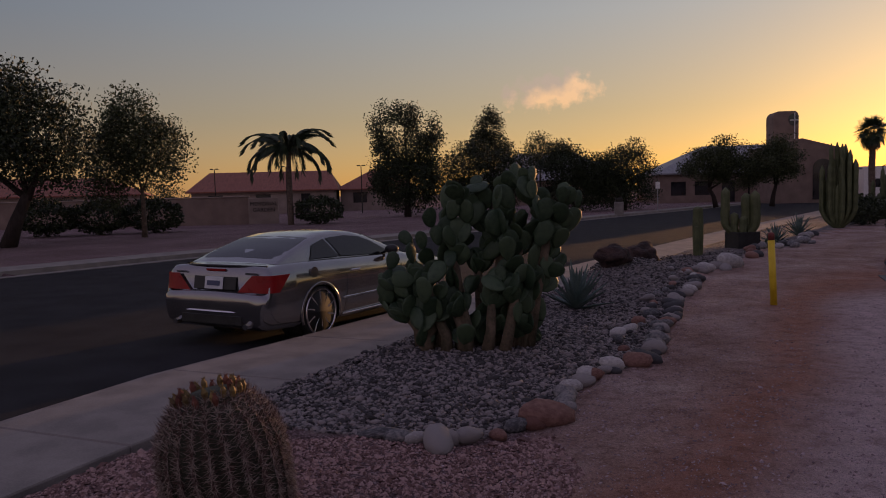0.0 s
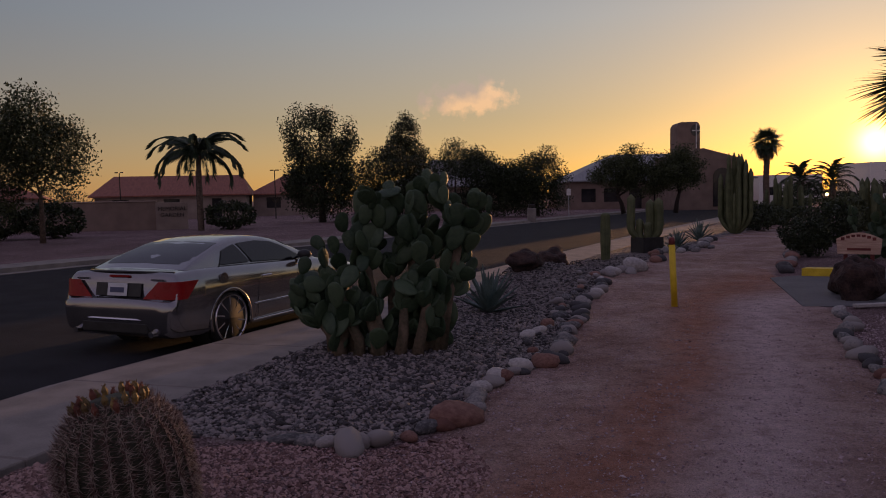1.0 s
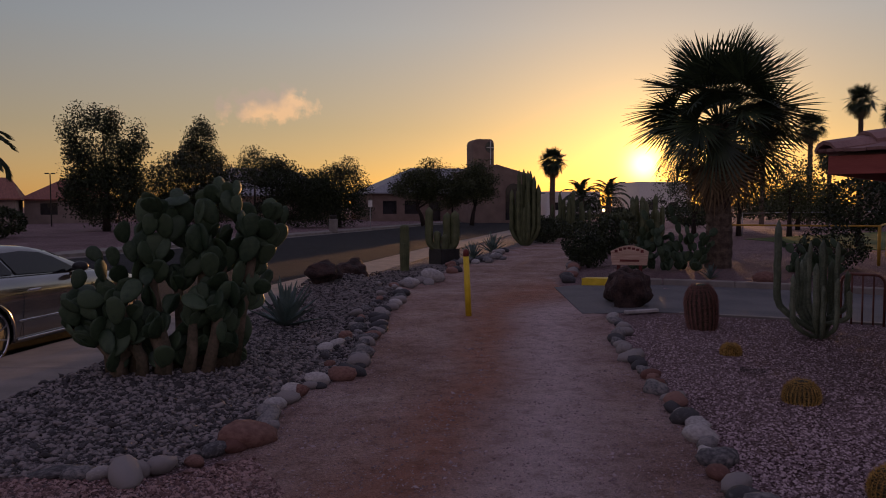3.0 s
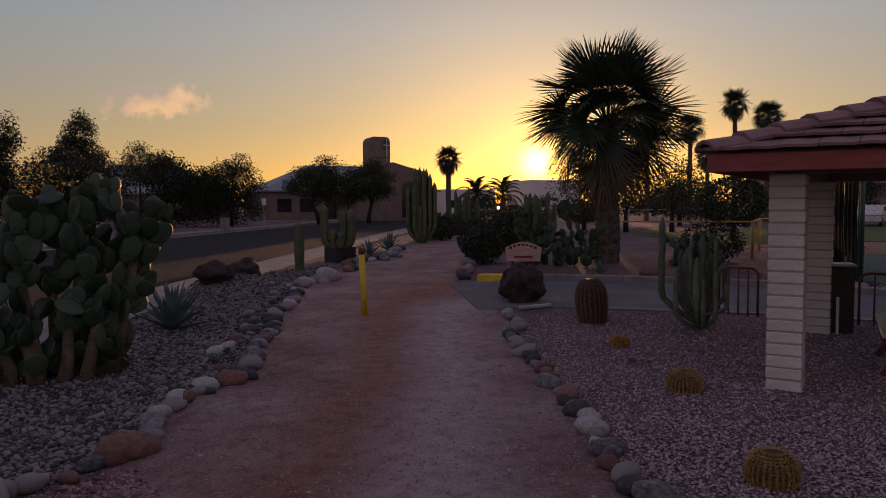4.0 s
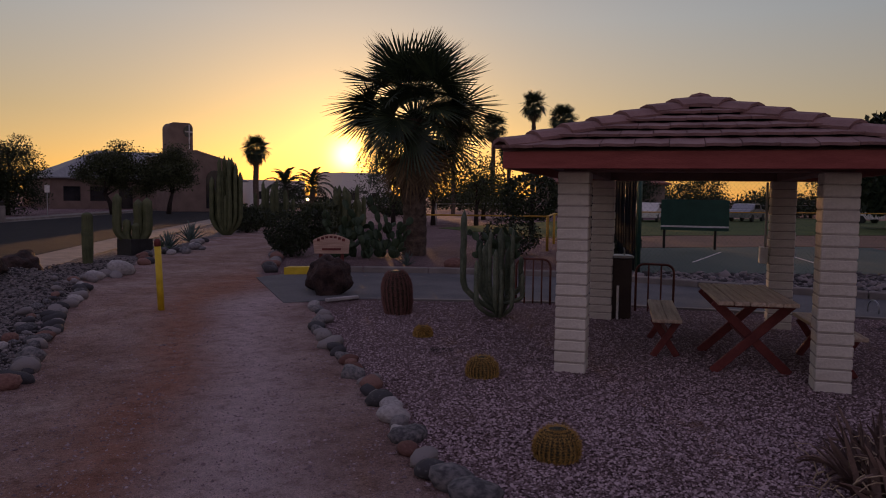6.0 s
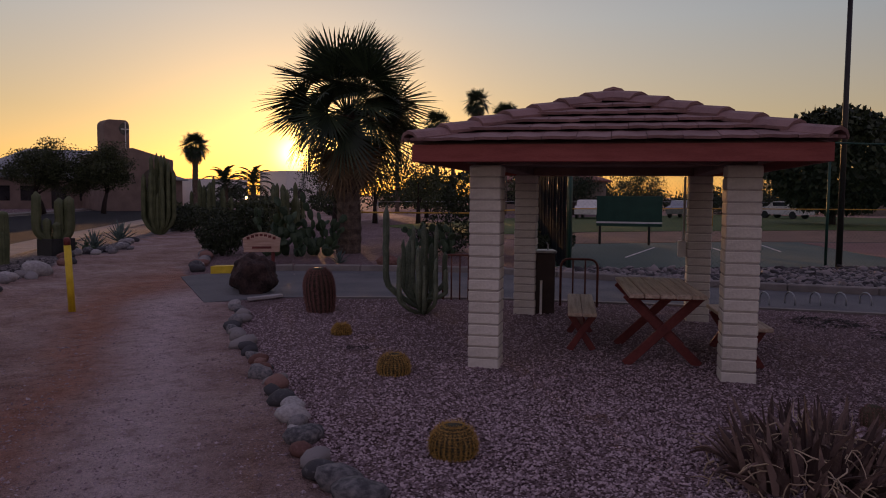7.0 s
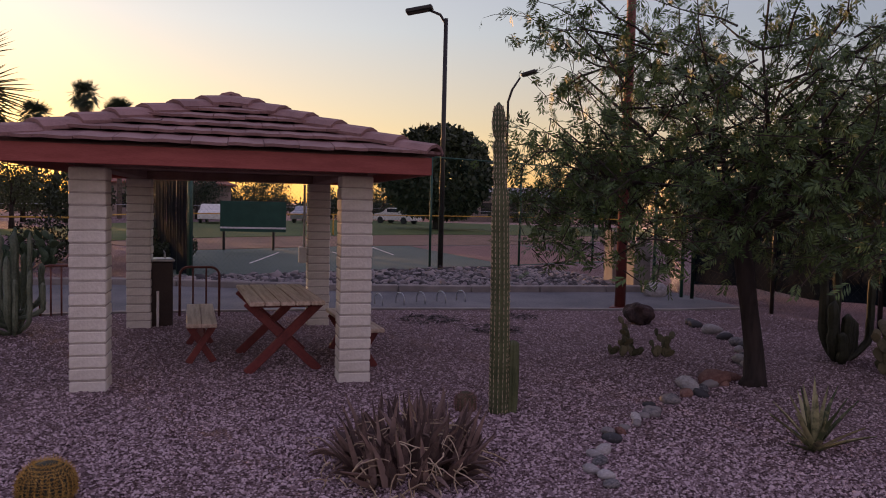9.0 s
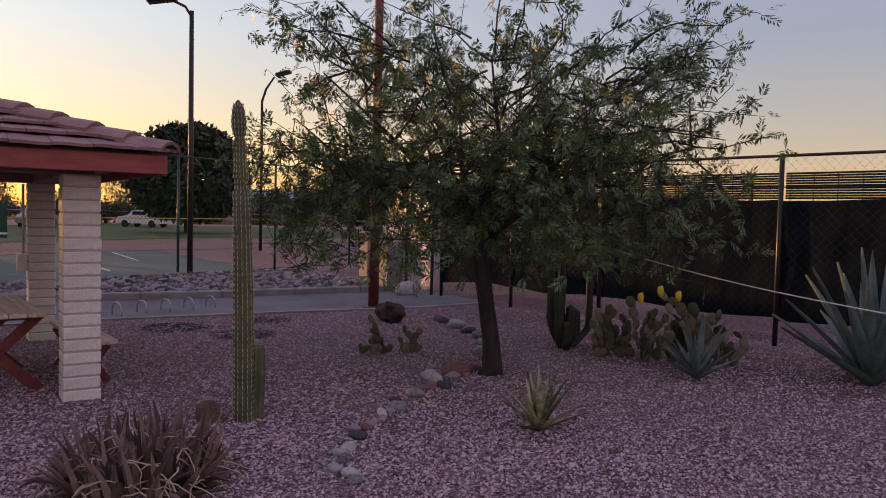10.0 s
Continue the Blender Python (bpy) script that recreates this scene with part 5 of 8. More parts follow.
def hip_roof(x0, x1, y0, y1, ez, rz, inset, over=0.5, th=0.14):
    x0, x1, y0, y1 = x0 - over, x1 + over, y0 - over, y1 + over
    ym = (y0 + y1) / 2
    g = Geo()
    v = [(x0, y0, ez), (x1, y0, ez), (x1, y1, ez), (x0, y1, ez), (x0 + inset, ym, rz), (x1 - inset, ym, rz)]
    v += [(x, y, z - th) for x, y, z in v[:4]]
    g.add(v, [(0, 1, 5, 4), (1, 2, 5), (2, 3, 4, 5), (3, 0, 4), (6, 7, 1, 0), (7, 8, 2, 1), (8, 9, 3, 2), (9, 6, 0, 3), (9, 8, 7, 6)])
    return g


def building(name, label, x0, x1, y0, y1, ez, rz, inset, wall, roof, openings, turn=0.0, category="building"):
    """openings: (x along the front, width, sill, head) of front windows and doors."""
    cx, cy = (x0 + x1) / 2, (y0 + y1) / 2
    t = thing(name, label, category, pose(cx, cy, 0, 0, 0, turn))
    w, d = (x1 - x0) / 2, (y1 - y0) / 2
    g = Geo()
    # the front wall is built round its openings; the other three are plain
    xs = sorted(openings)
    cur = -w
    for ox, ow, s, hd in xs:
        if ox - ow / 2 > cur:
            g.box((cur, -d, -0.3), (ox - ow / 2, -d + 0.25, ez))
        if s > 0.05:
            g.box((ox - ow / 2, -d, -0.3), (ox + ow / 2, -d + 0.25, s))
        g.box((ox - ow / 2, -d, hd), (ox + ow / 2, -d + 0.25, ez))
        cur = ox + ow / 2
    g.box((cur, -d, -0.3), (w, -d + 0.25, ez))
    g.box((-w, d - 0.25, -0.3), (w, d, ez)).box((-w, -d + 0.25, -0.3), (-w + 0.25, d - 0.25, ez)).box((w - 0.25, -d + 0.25, -0.3), (w, d - 0.25, ez))
    part("wall", g, wall, t)
    if rz > ez:
        part("roof", hip_roof(-w, w, -d, d, ez + 0.02, rz, inset), roof, t)
    else:
        part("roof", Geo().box((-w + 0.1, -d + 0.26, ez - 0.3), (w - 0.26, d - 0.26, ez - 0.1)), roof, t)
    for ox, ow, s, hd in xs:
        win = part("window", Geo().box((ox - ow / 2 + 0.06, -d + 0.10, s + 0.06), (ox + ow / 2 - 0.06, -d + 0.13, hd - 0.06)), M_WINDOW, t)
        fr = Geo().box((ox - ow / 2, -d + 0.08, s), (ox - ow / 2 + 0.06, -d + 0.16, hd)).box((ox + ow / 2 - 0.06, -d + 0.08, s), (ox + ow / 2, -d + 0.16, hd))
        fr.box((ox - ow / 2 + 0.06, -d + 0.08, s), (ox + ow / 2 - 0.06, -d + 0.16, s + 0.06)).box((ox - ow / 2 + 0.06, -d + 0.08, hd - 0.06), (ox + ow / 2 - 0.06, -d + 0.16, hd))
        part("window_frame", fr, M_DARKST, win)
    return t


hall = building("church", "low tan stucco church with grey roof and square bell tower", 13.0, 33.0, 84.5, 104.0, 3.2, 6.5, 7.0, M_STUCCO, M_ROOFGREY, [(-8, 1.6, 0.8, 2.3), (-5.5, 1.6, 0.8, 2.3), (-2.8, 1.4, 0.0, 2.3), (0.0, 1.6, 0.8, 2.3)], category="church")
# entrance wing with a low gable and a tall dark window
g = Geo()
gx0, gx1, gy0 = -0.6, 6.2, -17.3
poly = [(gx0, -0.3), (gx1, -0.3), (gx1, 5.0), ((gx0 + gx1) / 2 - 0.6, 6.1), (gx0, 5.5)]
n = len(poly)
g.add([(x, gy0, z) for x, z in poly] + [(x, -9.4, z) for x, z in poly], [tuple(range(n)), tuple(range(n, 2 * n))[::-1]] + [(i, (i + 1) % n, n + (i + 1) % n, n + i) for i in range(n)])
part("entrance_wing", g, M_STUCCO, hall)
g = Geo()
arch = [(3.2, 0.2), (5.0, 0.2), (5.0, 3.2)] + [(4.1 + 0.9 * math.cos(a), 3.2 + 0.9 * math.sin(a)) for a in np.linspace(0.2, math.pi - 0.2, 7)] + [(3.2, 3.2)]
n = len(arch)
g.add([(x, gy0 - 0.06, z) for x, z in arch] + [(x, gy0 + 0.05, z) for x, z in arch], [tuple(range(n)), tuple(range(n, 2 * n))[::-1]] + [(i, (i + 1) % n, n + (i + 1) % n, n + i) for i in range(n)])
part("arched_window", g, M_WINDOW, hall)
g = Geo()
tw = [(-1.25, 0)] + [(-1.25, 8.6)] + [(-1.25 + 0.55 * (1 - math.cos(a)), 8.6 + 0.65 * math.sin(a)) for a in np.linspace(0.3, 1.57, 5)] + [(0.8 + 0.45 * math.sin(a), 8.65 + 0.6 * math.cos(a)) for a in np.linspace(0, 1.4, 5)] + [(1.25, 8.6), (1.25, 0)]
n = len(tw)
tx, ty = 2.45, -10.4
g.add([(x + tx, ty - 1.25, z) for x, z in tw] + [(x + tx, ty + 1.25, z) for x, z in tw], [tuple(range(n)), tuple(range(n, 2 * n))[::-1]] + [(i, (i + 1) % n, n + (i + 1) % n, n + i) for i in range(n)])
tower = part("bell_tower", g, M_STUCCO, hall)
g = Geo()
g.add([(tx + 0.72 + 0.5 * math.cos(a), ty - 1.29, 8.35 + 0.62 * math.sin(a)) for a in np.linspace(0, 2 * math.pi, 17)[:-1]], [tuple(range(16))])
part("belfry_opening", g, M_WINDOW, tower)
part("cross", Geo().box((tx + 0.78, ty - 1.40, 6.4), (tx + 0.87, ty - 1.31, 9.05)).box((tx + 0.36, ty - 1.40, 8.25), (tx + 1.22, ty - 1.31, 8.36)), M_WHITE, tower, "white metal cross")
building("hall_building", "long low building with a pale grey roof behind trees", -8.0, 10.0, 92.0, 108.0, 3.0, 6.6, 6.0, M_STUCCO, M_ROOFGREY, [(-5, 1.4, 0.9, 2.2), (0, 1.4, 0.9, 2.2), (5, 1.4, 0.9, 2.2)])
building("house", "single-storey house with a red tile roof", -38.0, -23.0, 78.0, 90.0, 2.5, 4.7, 1.2, M_STUCCO2, M_ROOFRED, [(-5, 1.6, 0.9, 2.1), (0, 1.6, 0.9, 2.1), (4.5, 1.0, 0.0, 2.1)], 12, "house")
building("house", "single-storey house with a red tile roof", -23.5, -15.0, 86.0, 97.0, 2.5, 4.7, 3.5, M_STUCCO2, M_ROOFRED, [(-2, 1.6, 0.9, 2.1), (2, 1.6, 0.9, 2.1)], 8, "house")
building("house", "distant single-storey house with a red tile roof", -66.0, -46.0, 76.0, 88.0, 2.5, 4.6, 5.0, M_STUCCO2, M_ROOFRED, [(-6, 1.6, 0.9, 2.1), (2, 1.6, 0.9, 2.1)], 25, "house")
building("white_building", "white flat-roofed building in the low sun", 57.0, 66.0, 105.0, 114.0, 5.3, 0, 0, M_WHITE, M_ROOFGREY, [(-2.5, 1.4, 1.0, 2.2), (1.5, 1.4, 1.0, 2.2)])
building("white_building", "low white flat-roofed building beyond the path", 44.0, 53.0, 110.0, 118.0, 3.9, 0, 0, M_WHITE, M_ROOFGREY, [(-2.5, 1.4, 1.0, 2.2), (2, 1.4, 1.0, 2.2)])
building("house", "distant low house in the haze of the sun", 30.0, 41.0, 112.0, 122.0, 2.6, 4.0, 3.0, M_STUCCO2, M_ROOFGREY, [(-2.5, 1.4, 1.0, 2.2)], category="house")
building("clubhouse", "distant pale building beyond the ball field", 52.0, 64.0, 48.0, 58.0, 3.2, 4.4, 3.0, M_STUCCO2, M_ROOFRED, [(-3, 1.6, 0.9, 2.2), (2, 1.6, 0.9, 2.2)], -45)
building("clubhouse", "distant pale building beyond the lawn", 84.0, 98.0, 22.0, 34.0, 3.0, 4.2, 3.0, M_STUCCO2, M_ROOFGREY, [(-3, 1.6, 0.9, 2.2), (2, 1.6, 0.9, 2.2)], -70)

# sign wall with letters
wall = thing("sign_wall", "long tan garden wall with dark letters on its end", "wall", kind="structure")
m = frame2((-17.25, 48.75), (-1.8, -0.62))
part("wall_end", Geo().box((0, -0.2, -0.2), (1.95, 0.28, 1.74), 0.02, m), M_STUCCO2, wall)
m2 = frame2((-19.05, 48.1), (-17.5, -0.75))
part("wall_panel", Geo().box((0, -0.1, -0.2), (26, 0.12, 1.80), 0.02, m2), M_STUCCO, wall)
part("coping", Geo().box((-0.05, -0.16, 1.804), (26, 0.18, 1.88), 0.02, m2), M_STUCCO2, wall)


def letters(text, size, m, parent, material, name="lettering", depth=0.012):
    c = bpy.data.curves.new(name, "FONT")
    c.body, c.size, c.extrude, c.align_x = text, size, depth, "CENTER"
    tmp = bpy.data.objects.new(name, c)
    scene.collection.objects.link(tmp)
    me = bpy.data.meshes.new_from_object(tmp.evaluated_get(bpy.context.evaluated_depsgraph_get()))
    bpy.data.objects.remove(tmp)
    me.name = name
    me.materials.clear()
    me.materials.append(material)
    me.transform(m)
    return part(name, me, None, parent)


mt = frame2((-17.25, 48.75), (-1.8, -0.62)) @ pose(0.95, 0.30, 0, 90, 0, 180)
letters("MEMORIAL", 0.36, mt @ pose(0, 1.22, 0), wall, M_LETTER)
letters("GARDEN", 0.36, mt @ pose(0, 0.82, 0), wall, M_LETTER)

# trees and shrubs across the street
tree("shade_tree", "broad dark shade tree with a leaning trunk", (-21.2, 27.7), [(0, 0, 0), (0.35, 0.1, 1.0), (0.9, 0.2, 2.2)], [(0.2, 0.3, 5.0, 2.6, 2.4, 2.5), (-2.4, 0, 4.8, 2.4, 2.4, 2.4), (1.8, 0.3, 4.2, 1.7, 1.7, 1.9)], 9000, 0.24, 201, clumps=46, tr=0.3)
tree("street_tree", "slim street tree with a pale trunk and loose crown", (-18.6, 33.7), [(0, 0, 0), (0.02, 0, 1.2), (0, 0, 2.4)], [(-0.6, 0.1, 4.9, 1.5, 1.4, 1.9), (0.8, 0, 4.0, 1.4, 1.3, 1.6), (-1.7, 0, 3.6, 1.1, 1.1, 1.9)], 5200, 0.22, 202, M_LEAF2, clumps=40, tr=0.12, bark=M_PALMBARK)
for i, (x, y, r, h) in enumerate(((-25.2, 36.0, 1.5, 0.98), (-23.0, 37.2, 1.55, 0.95), (-20.6, 38.4, 1.6, 0.98), (-13.6, 45.8, 1.55, 0.90))):
    shrub("shrub", "large dark rounded shrub before the garden wall", (x, y), (r, r * 0.8, h), 1700, 0.17, 210 + i, group="shrubs before the wall")
feather_palm("queen_palm", "feather-leaved palm with drooping fronds", (-15.3, 45.4), 4.55, 0.17, 3.4, 26, 5, 0, 0.75, n=48, hang=0.8)
tree("eucalyptus", "tall dense dark eucalyptus with upright limbs", (-9.9, 56.9), [(0, 0, 0), (0, 0, 1.5), (0.1, 0, 3)], [(-2.0, 0, 7.1, 0.75, 0.8, 1.5), (-0.1, 0, 7.4, 1.15, 1.0, 1.7), (2.0, 0, 6.3, 0.75, 0.8, 1.3), (-1.5, 0, 4.9, 1.3, 1.2, 1.5), (1.0, 0, 4.7, 1.7, 1.4, 1.5), (0, 0, 2.6, 2.9, 1.8, 1.9)], 9000, 0.26, 220, clumps=40, tr=0.25)
tree("shade_tree", "dense dark shade tree beside the road", (-5.4, 60.0), [(0, 0, 0), (0, 0, 1.8)], [(0, 0, 3.6, 2.3, 2.2, 1.9), (2.6, 0, 3.2, 2.0, 2.0, 1.7), (1.0, 0, 1.5, 3.4, 1.8, 1.4)], 7000, 0.26, 221, clumps=36, tr=0.2)
tree("street_tree", "tall loose tree standing above its neighbours", (-4.4, 70.0), [(0, 0, 0), (0, 0, 2.5), (0, 0, 4.5)], [(0, 0, 7.6, 1.2, 1.2, 1.7), (-1.0, 0, 6.2, 1.2, 1.2, 1.2), (0.9, 0, 5.6, 1.2, 1.2, 1.3)], 3400, 0.25, 222, clumps=36, tr=0.14)
tree("street_tree", "pale loose tree before the hall", (0.2, 72.0), [(0, 0, 0), (0, 0, 2.5), (0, 0, 3.5)], [(0, 0, 5.4, 1.5, 1.5, 1.6)], 1300, 0.24, 223, M_LEAF2, clumps=40, tr=0.12)
tree("shade_tree", "wide dark shade tree before the hall", (2.0, 61.7), [(0, 0, 0), (0, 0, 1.6)], [(0, 0, 3.7, 1.9, 1.9, 1.7), (-0.2, 0, 5.0, 0.8, 0.8, 0.8), (2.2, 0, 3.2, 1.6, 1.6, 1.5), (0.8, 0, 1.5, 2.9, 1.6, 1.3)], 6500, 0.24, 224, clumps=36, tr=0.18)
tree("shade_tree", "wide dark shade tree before the hall", (6.8, 61.4), [(0, 0, 0), (0, 0, 1.5)], [(0, 0, 3.3, 2.2, 2.0, 1.6), (0.3, 0, 4.6, 1.3, 1.2, 0.9), (-1.9, 0, 2.8, 1.6, 1.6, 1.4), (-0.4, 0, 1.5, 2.9, 1.6, 1.3)], 6500, 0.24, 225, clumps=36, tr=0.18)
tree("shade_tree", "low spreading tree before the church", (14.8, 66.0), [(0, 0, 0), (-0.2, 0, 0.9), (-0.6, 0, 1.7)], [(-0.5, 0, 3.6, 2.3, 2.0, 1.5), (0.8, 0, 4.8, 1.1, 1.1, 0.9), (2.0, 0, 3.0, 2.4, 1.6, 1.3)], 5600, 0.24, 226, M_LEAF2, clumps=36, tr=0.2)
tree("shade_tree", "low spreading tree before the church", (19.0, 65.0), [(0, 0, 0), (0.1, 0, 0.9), (0.3, 0, 1.7)], [(0, 0, 3.7, 2.4, 2.0, 1.6), (0.9, 0, 5.0, 0.9, 0.9, 0.9)], 4200, 0.24, 227, M_LEAF2, clumps=36, tr=0.2)
fan_palm("fan_palm", "tall slim fan palm against the evening sky", (28.4, 69.2), 5.9, 0.24, 0.85, 0.75, 42, 6, 8, -60)
for i, (x, y) in enumerate(((24.8, 54.4), (26.6, 53.4))):
    feather_palm("date_palm", "low bushy date palm beyond the path", (x, y), 2.3, 0.22, 1.9, 22, 30 + i, 0, 0.5, n=30)
for i, (x, y, h) in enumerate(((44.8, 53.6, 8.1), (47.5, 51.2, 10.0), (41.8, 55.6, 7.6), (49.5, 49.5, 8.8), (50.5, 58.0, 6.0))):
    fan_palm("fan_palm", "tall distant fan palm beyond the field", (x, y), h, 0.18, 0.85, 0.7, 34, 40 + i, 6, -50)
for i, (x, y, top) in enumerate(((24.3, 38.0, 4.4), (26.2, 36.6, 5.0), (28.2, 35.0, 4.6))):
    tree("shade_tree", "leafy tree with the low sun behind it", (x, y), [(0, 0, 0), (0, 0, 1.3)], [(0, 0, top - 1.7, 1.9, 1.9, 1.7), (0.8, 0.3, top - 2.3, 1.6, 1.6, 1.4)], 1250, 0.22, 240 + i, M_LEAF2, clumps=44, tr=0.14)
for i, (x, y, r) in enumerate(((34, 76, 2.0), (38, 82, 2.2), (43, 88, 2.4), (31, 60, 1.3), (33, 52, 1.5), (52, 92, 2.5), (20.5, 46.5, 1.0), (36, 58, 1.8))):
    shrub("shrub", "distant dark hedge shrub beyond the path", (x, y), (r, r, r * 0.55), 900, 0.2, 260 + i, group="distant shrubs")
for i in range(26):
    rr = random.Random(500 + i)
    a = radians(-62 + i * 7.1 + rr.uniform(-2, 2))
    d = rr.uniform(125, 170)
    tree("far_tree", "distant dark tree on the skyline", (d * math.sin(a), d * math.cos(a)), [(0, 0, 0), (0, 0, 1.5)], [(0, 0, 3.0, 4.0, 3.5, 2.2), (4.5, 0, 2.6, 3.5, 3, 1.9)], 900, 0.55, 600 + i, clumps=20, tr=0.25, group="far trees") if rr.random() < 0.85 and not (20 < math.degrees(a) < 33) else None

# ---- rocks ----
M_ROCK = pmat("river_boulder", (0.06, 0.058, 0.062), (0.27, 0.245, 0.235), 3, 0.8, 0.35, 40, rand=0.9, c3=(0.16, 0.155, 0.155))
M_REDROCK = pmat("red_sandstone", (0.15, 0.07, 0.055), (0.27, 0.15, 0.12), 4, 0.85, 0.4, 40, rand=0.5)
M_PALEROCK = pmat("pale_boulder", (0.30, 0.28, 0.27), (0.50, 0.47, 0.45), 4, 0.8, 0.3, 40, rand=0.4)
M_PEBBLE = pmat("grey_river_pebbles", (0.05, 0.045, 0.046), (0.26, 0.225, 0.215), 30, 0.8, 0.1, 120, spots=1.1, c3=(0.14, 0.13, 0.13))
M_MOUND = pmat("red_gravel", (0.15, 0.085, 0.078), (0.40, 0.265, 0.245), 30, 0.85, 0.1, 120, spots=0.8, c3=(0.27, 0.165, 0.15))
M_GRAVEL = pmat("pink_gravel", (0.23, 0.16, 0.17), (0.52, 0.40, 0.415), 30, 0.85, 0.1, 120, spots=0.8, c3=(0.37, 0.27, 0.28))
ROCK_MESH = {}


def rock_mesh(seed, mat):
    key = (seed, mat.name)
    if key not in ROCK_MESH:
        g = Geo().blob((0, 0, 0), (1, 1, 1), 2, 0.38, 0.9, seed)
        ROCK_MESH[key] = g.mesh("boulder", mat, True)
    return ROCK_MESH[key]


def boulder(x, y, s, seed, mat, label, group="", flat=0.72, z=None, long=1.3):
    r = random.Random(seed)
    o = new("boulder", rock_mesh(seed % 9, mat))
    zz = hz(x, y) if z is None else z
    o.matrix_world = pose(x, y, zz + s * flat * 0.55, r.uniform(-12, 12), r.uniform(-12, 12), r.uniform(0, 360)) @ Matrix.Diagonal((s * long * r.uniform(0.85, 1.1), s * r.uniform(0.8, 1.05), s * flat, 1))
    return tagged(o, label, "rock", group)


def rock_line(line, step, lo, hi, seed, label, group, start=0.0, jitter=0.05):
    r = random.Random(seed)
    pts = finer(line, 0.02)
    acc, nxt = 0.0, 0.0
    k = 0
    for a, b in zip(pts[:-1], pts[1:]):
        acc += math.hypot(b[0] - a[0], b[1] - a[1])
        if acc >= nxt:
            s = r.uniform(lo, hi) * r.choice((0.75, 1, 1, 1.2))
            mat = r.choice((M_ROCK, M_ROCK, M_ROCK, M_ROCK, M_ROCK, M_REDROCK, M_PALEROCK))
            lab = {"river_boulder": "rounded grey river boulder edging the bed", "red_sandstone": "rounded reddish boulder edging the bed", "pale_boulder": "rounded pale boulder edging the bed"}[mat.name]
            boulder(b[0] + r.uniform(-jitter, jitter), b[1] + r.uniform(-jitter, jitter), s, seed * 100 + k, mat, lab, group)
            nxt = acc + s * step
            k += 1


rock_line(ROCKS_L[:17], 2.15, 0.066, 0.112, 3, "", "boulders edging the river-rock bed", jitter=0.06)
rock_line([(x - 0.28, y + 0.15) for x, y in ROCKS_L[8:17]], 4.0, 0.055, 0.085, 13, "", "boulders edging the river-rock bed", jitter=0.1)
rock_line(ROCKS_L[16:23], 3.0, 0.10, 0.17, 4, "", "boulders edging the river-rock bed", jitter=0.25)
rock_line(ROCKS_R[:15], 2.1, 0.064, 0.108, 5, "", "boulders edging the gravel bed", jitter=0.05)
rock_line([(5.24, 0.38), (5.86, 0.42), (6.33, 0.45), (7.43, 0.25), (8.22, -0.02), (8.9, -0.24)], 2.7, 0.04, 0.07, 6, "", "stones edging the gravel", jitter=0.09)
rock_line([(9.6, -0.35), (10.9, -0.3), (11.83, -0.03), (12.67, 0.48)], 3.4, 0.07, 0.12, 7, "", "stones edging the gravel", jitter=0.1)
rock_line([(6.9, 15.3), (8.0, 17.6), (9.6, 21.0), (12.0, 26.0)], 2.6, 0.10, 0.16, 8, "", "boulders edging the far bed", jitter=0.08)
boulder(0.07, 5.2, 0.155, 2, M_REDROCK, "large reddish-brown boulder at the bed's edge", long=1.5)
boulder(-0.66, 4.62, 0.115, 5, M_ROCK, "smooth blue-grey boulder at the bed's edge", long=1.5)
boulder(-1.12, 4.8, 0.10, 6, M_ROCK, "flat grey boulder at the bed's edge", flat=0.45, long=1.7)
boulder(0.45, 6.5, 0.11, 7, M_PALEROCK, "rounded pale boulder at the bed's edge")
boulder(4.0, 16.2, 0.26, 8, M_PALEROCK, "pale angular boulder beside the path")
boulder(10.9, 13.9, 0.24, 4, M_REDROCK, "tan boulder in the bed beside the palm")
boulder(8.25, 0.1, 0.10, 14, M_PALEROCK, "pale stone at the foot of the tree")
boulder(8.62, -0.12, 0.14, 15, M_REDROCK, "brown boulder at the foot of the tree")
boulder(16.3, 1.4, 0.26, 16, M_PALEROCK, "pale boulder beside the gate")


def lava(x, y, r, seed, label):
    g = Geo().blob((0, 0, 0), r, 4, 0.45, 1.3, seed)
    v = [Vector(p) for p in g.v]
    g.v = [tuple(p * (1 + 0.10 * noise.noise(p * 7) + 0.05 * noise.noise(p * 16))) for p in v]
    return solid("lava_boulder", g, M_LAVA, label, "rock", pose(x, y, hz(x, y) + r[2] * 0.78, 0, 0, seed * 40))


lava(6.25, 11.3, (0.30, 0.34, 0.36), 3, "large black pitted lava boulder at the driveway corner")
lava(6.45, 11.9, (0.30, 0.28, 0.32), 5, "black pitted lava boulder at the driveway corner")
lava(1.40, 14.0, (0.32, 0.28, 0.22), 4, "dark red-brown lava boulder on a gravel mound")
lava(2.35, 17.3, (0.42, 0.34, 0.25), 6, "dark red-brown lava boulder in the rock bed")
lava(12.3, 1.15, (0.21, 0.21, 0.19), 7, "black lava boulder on gravel")


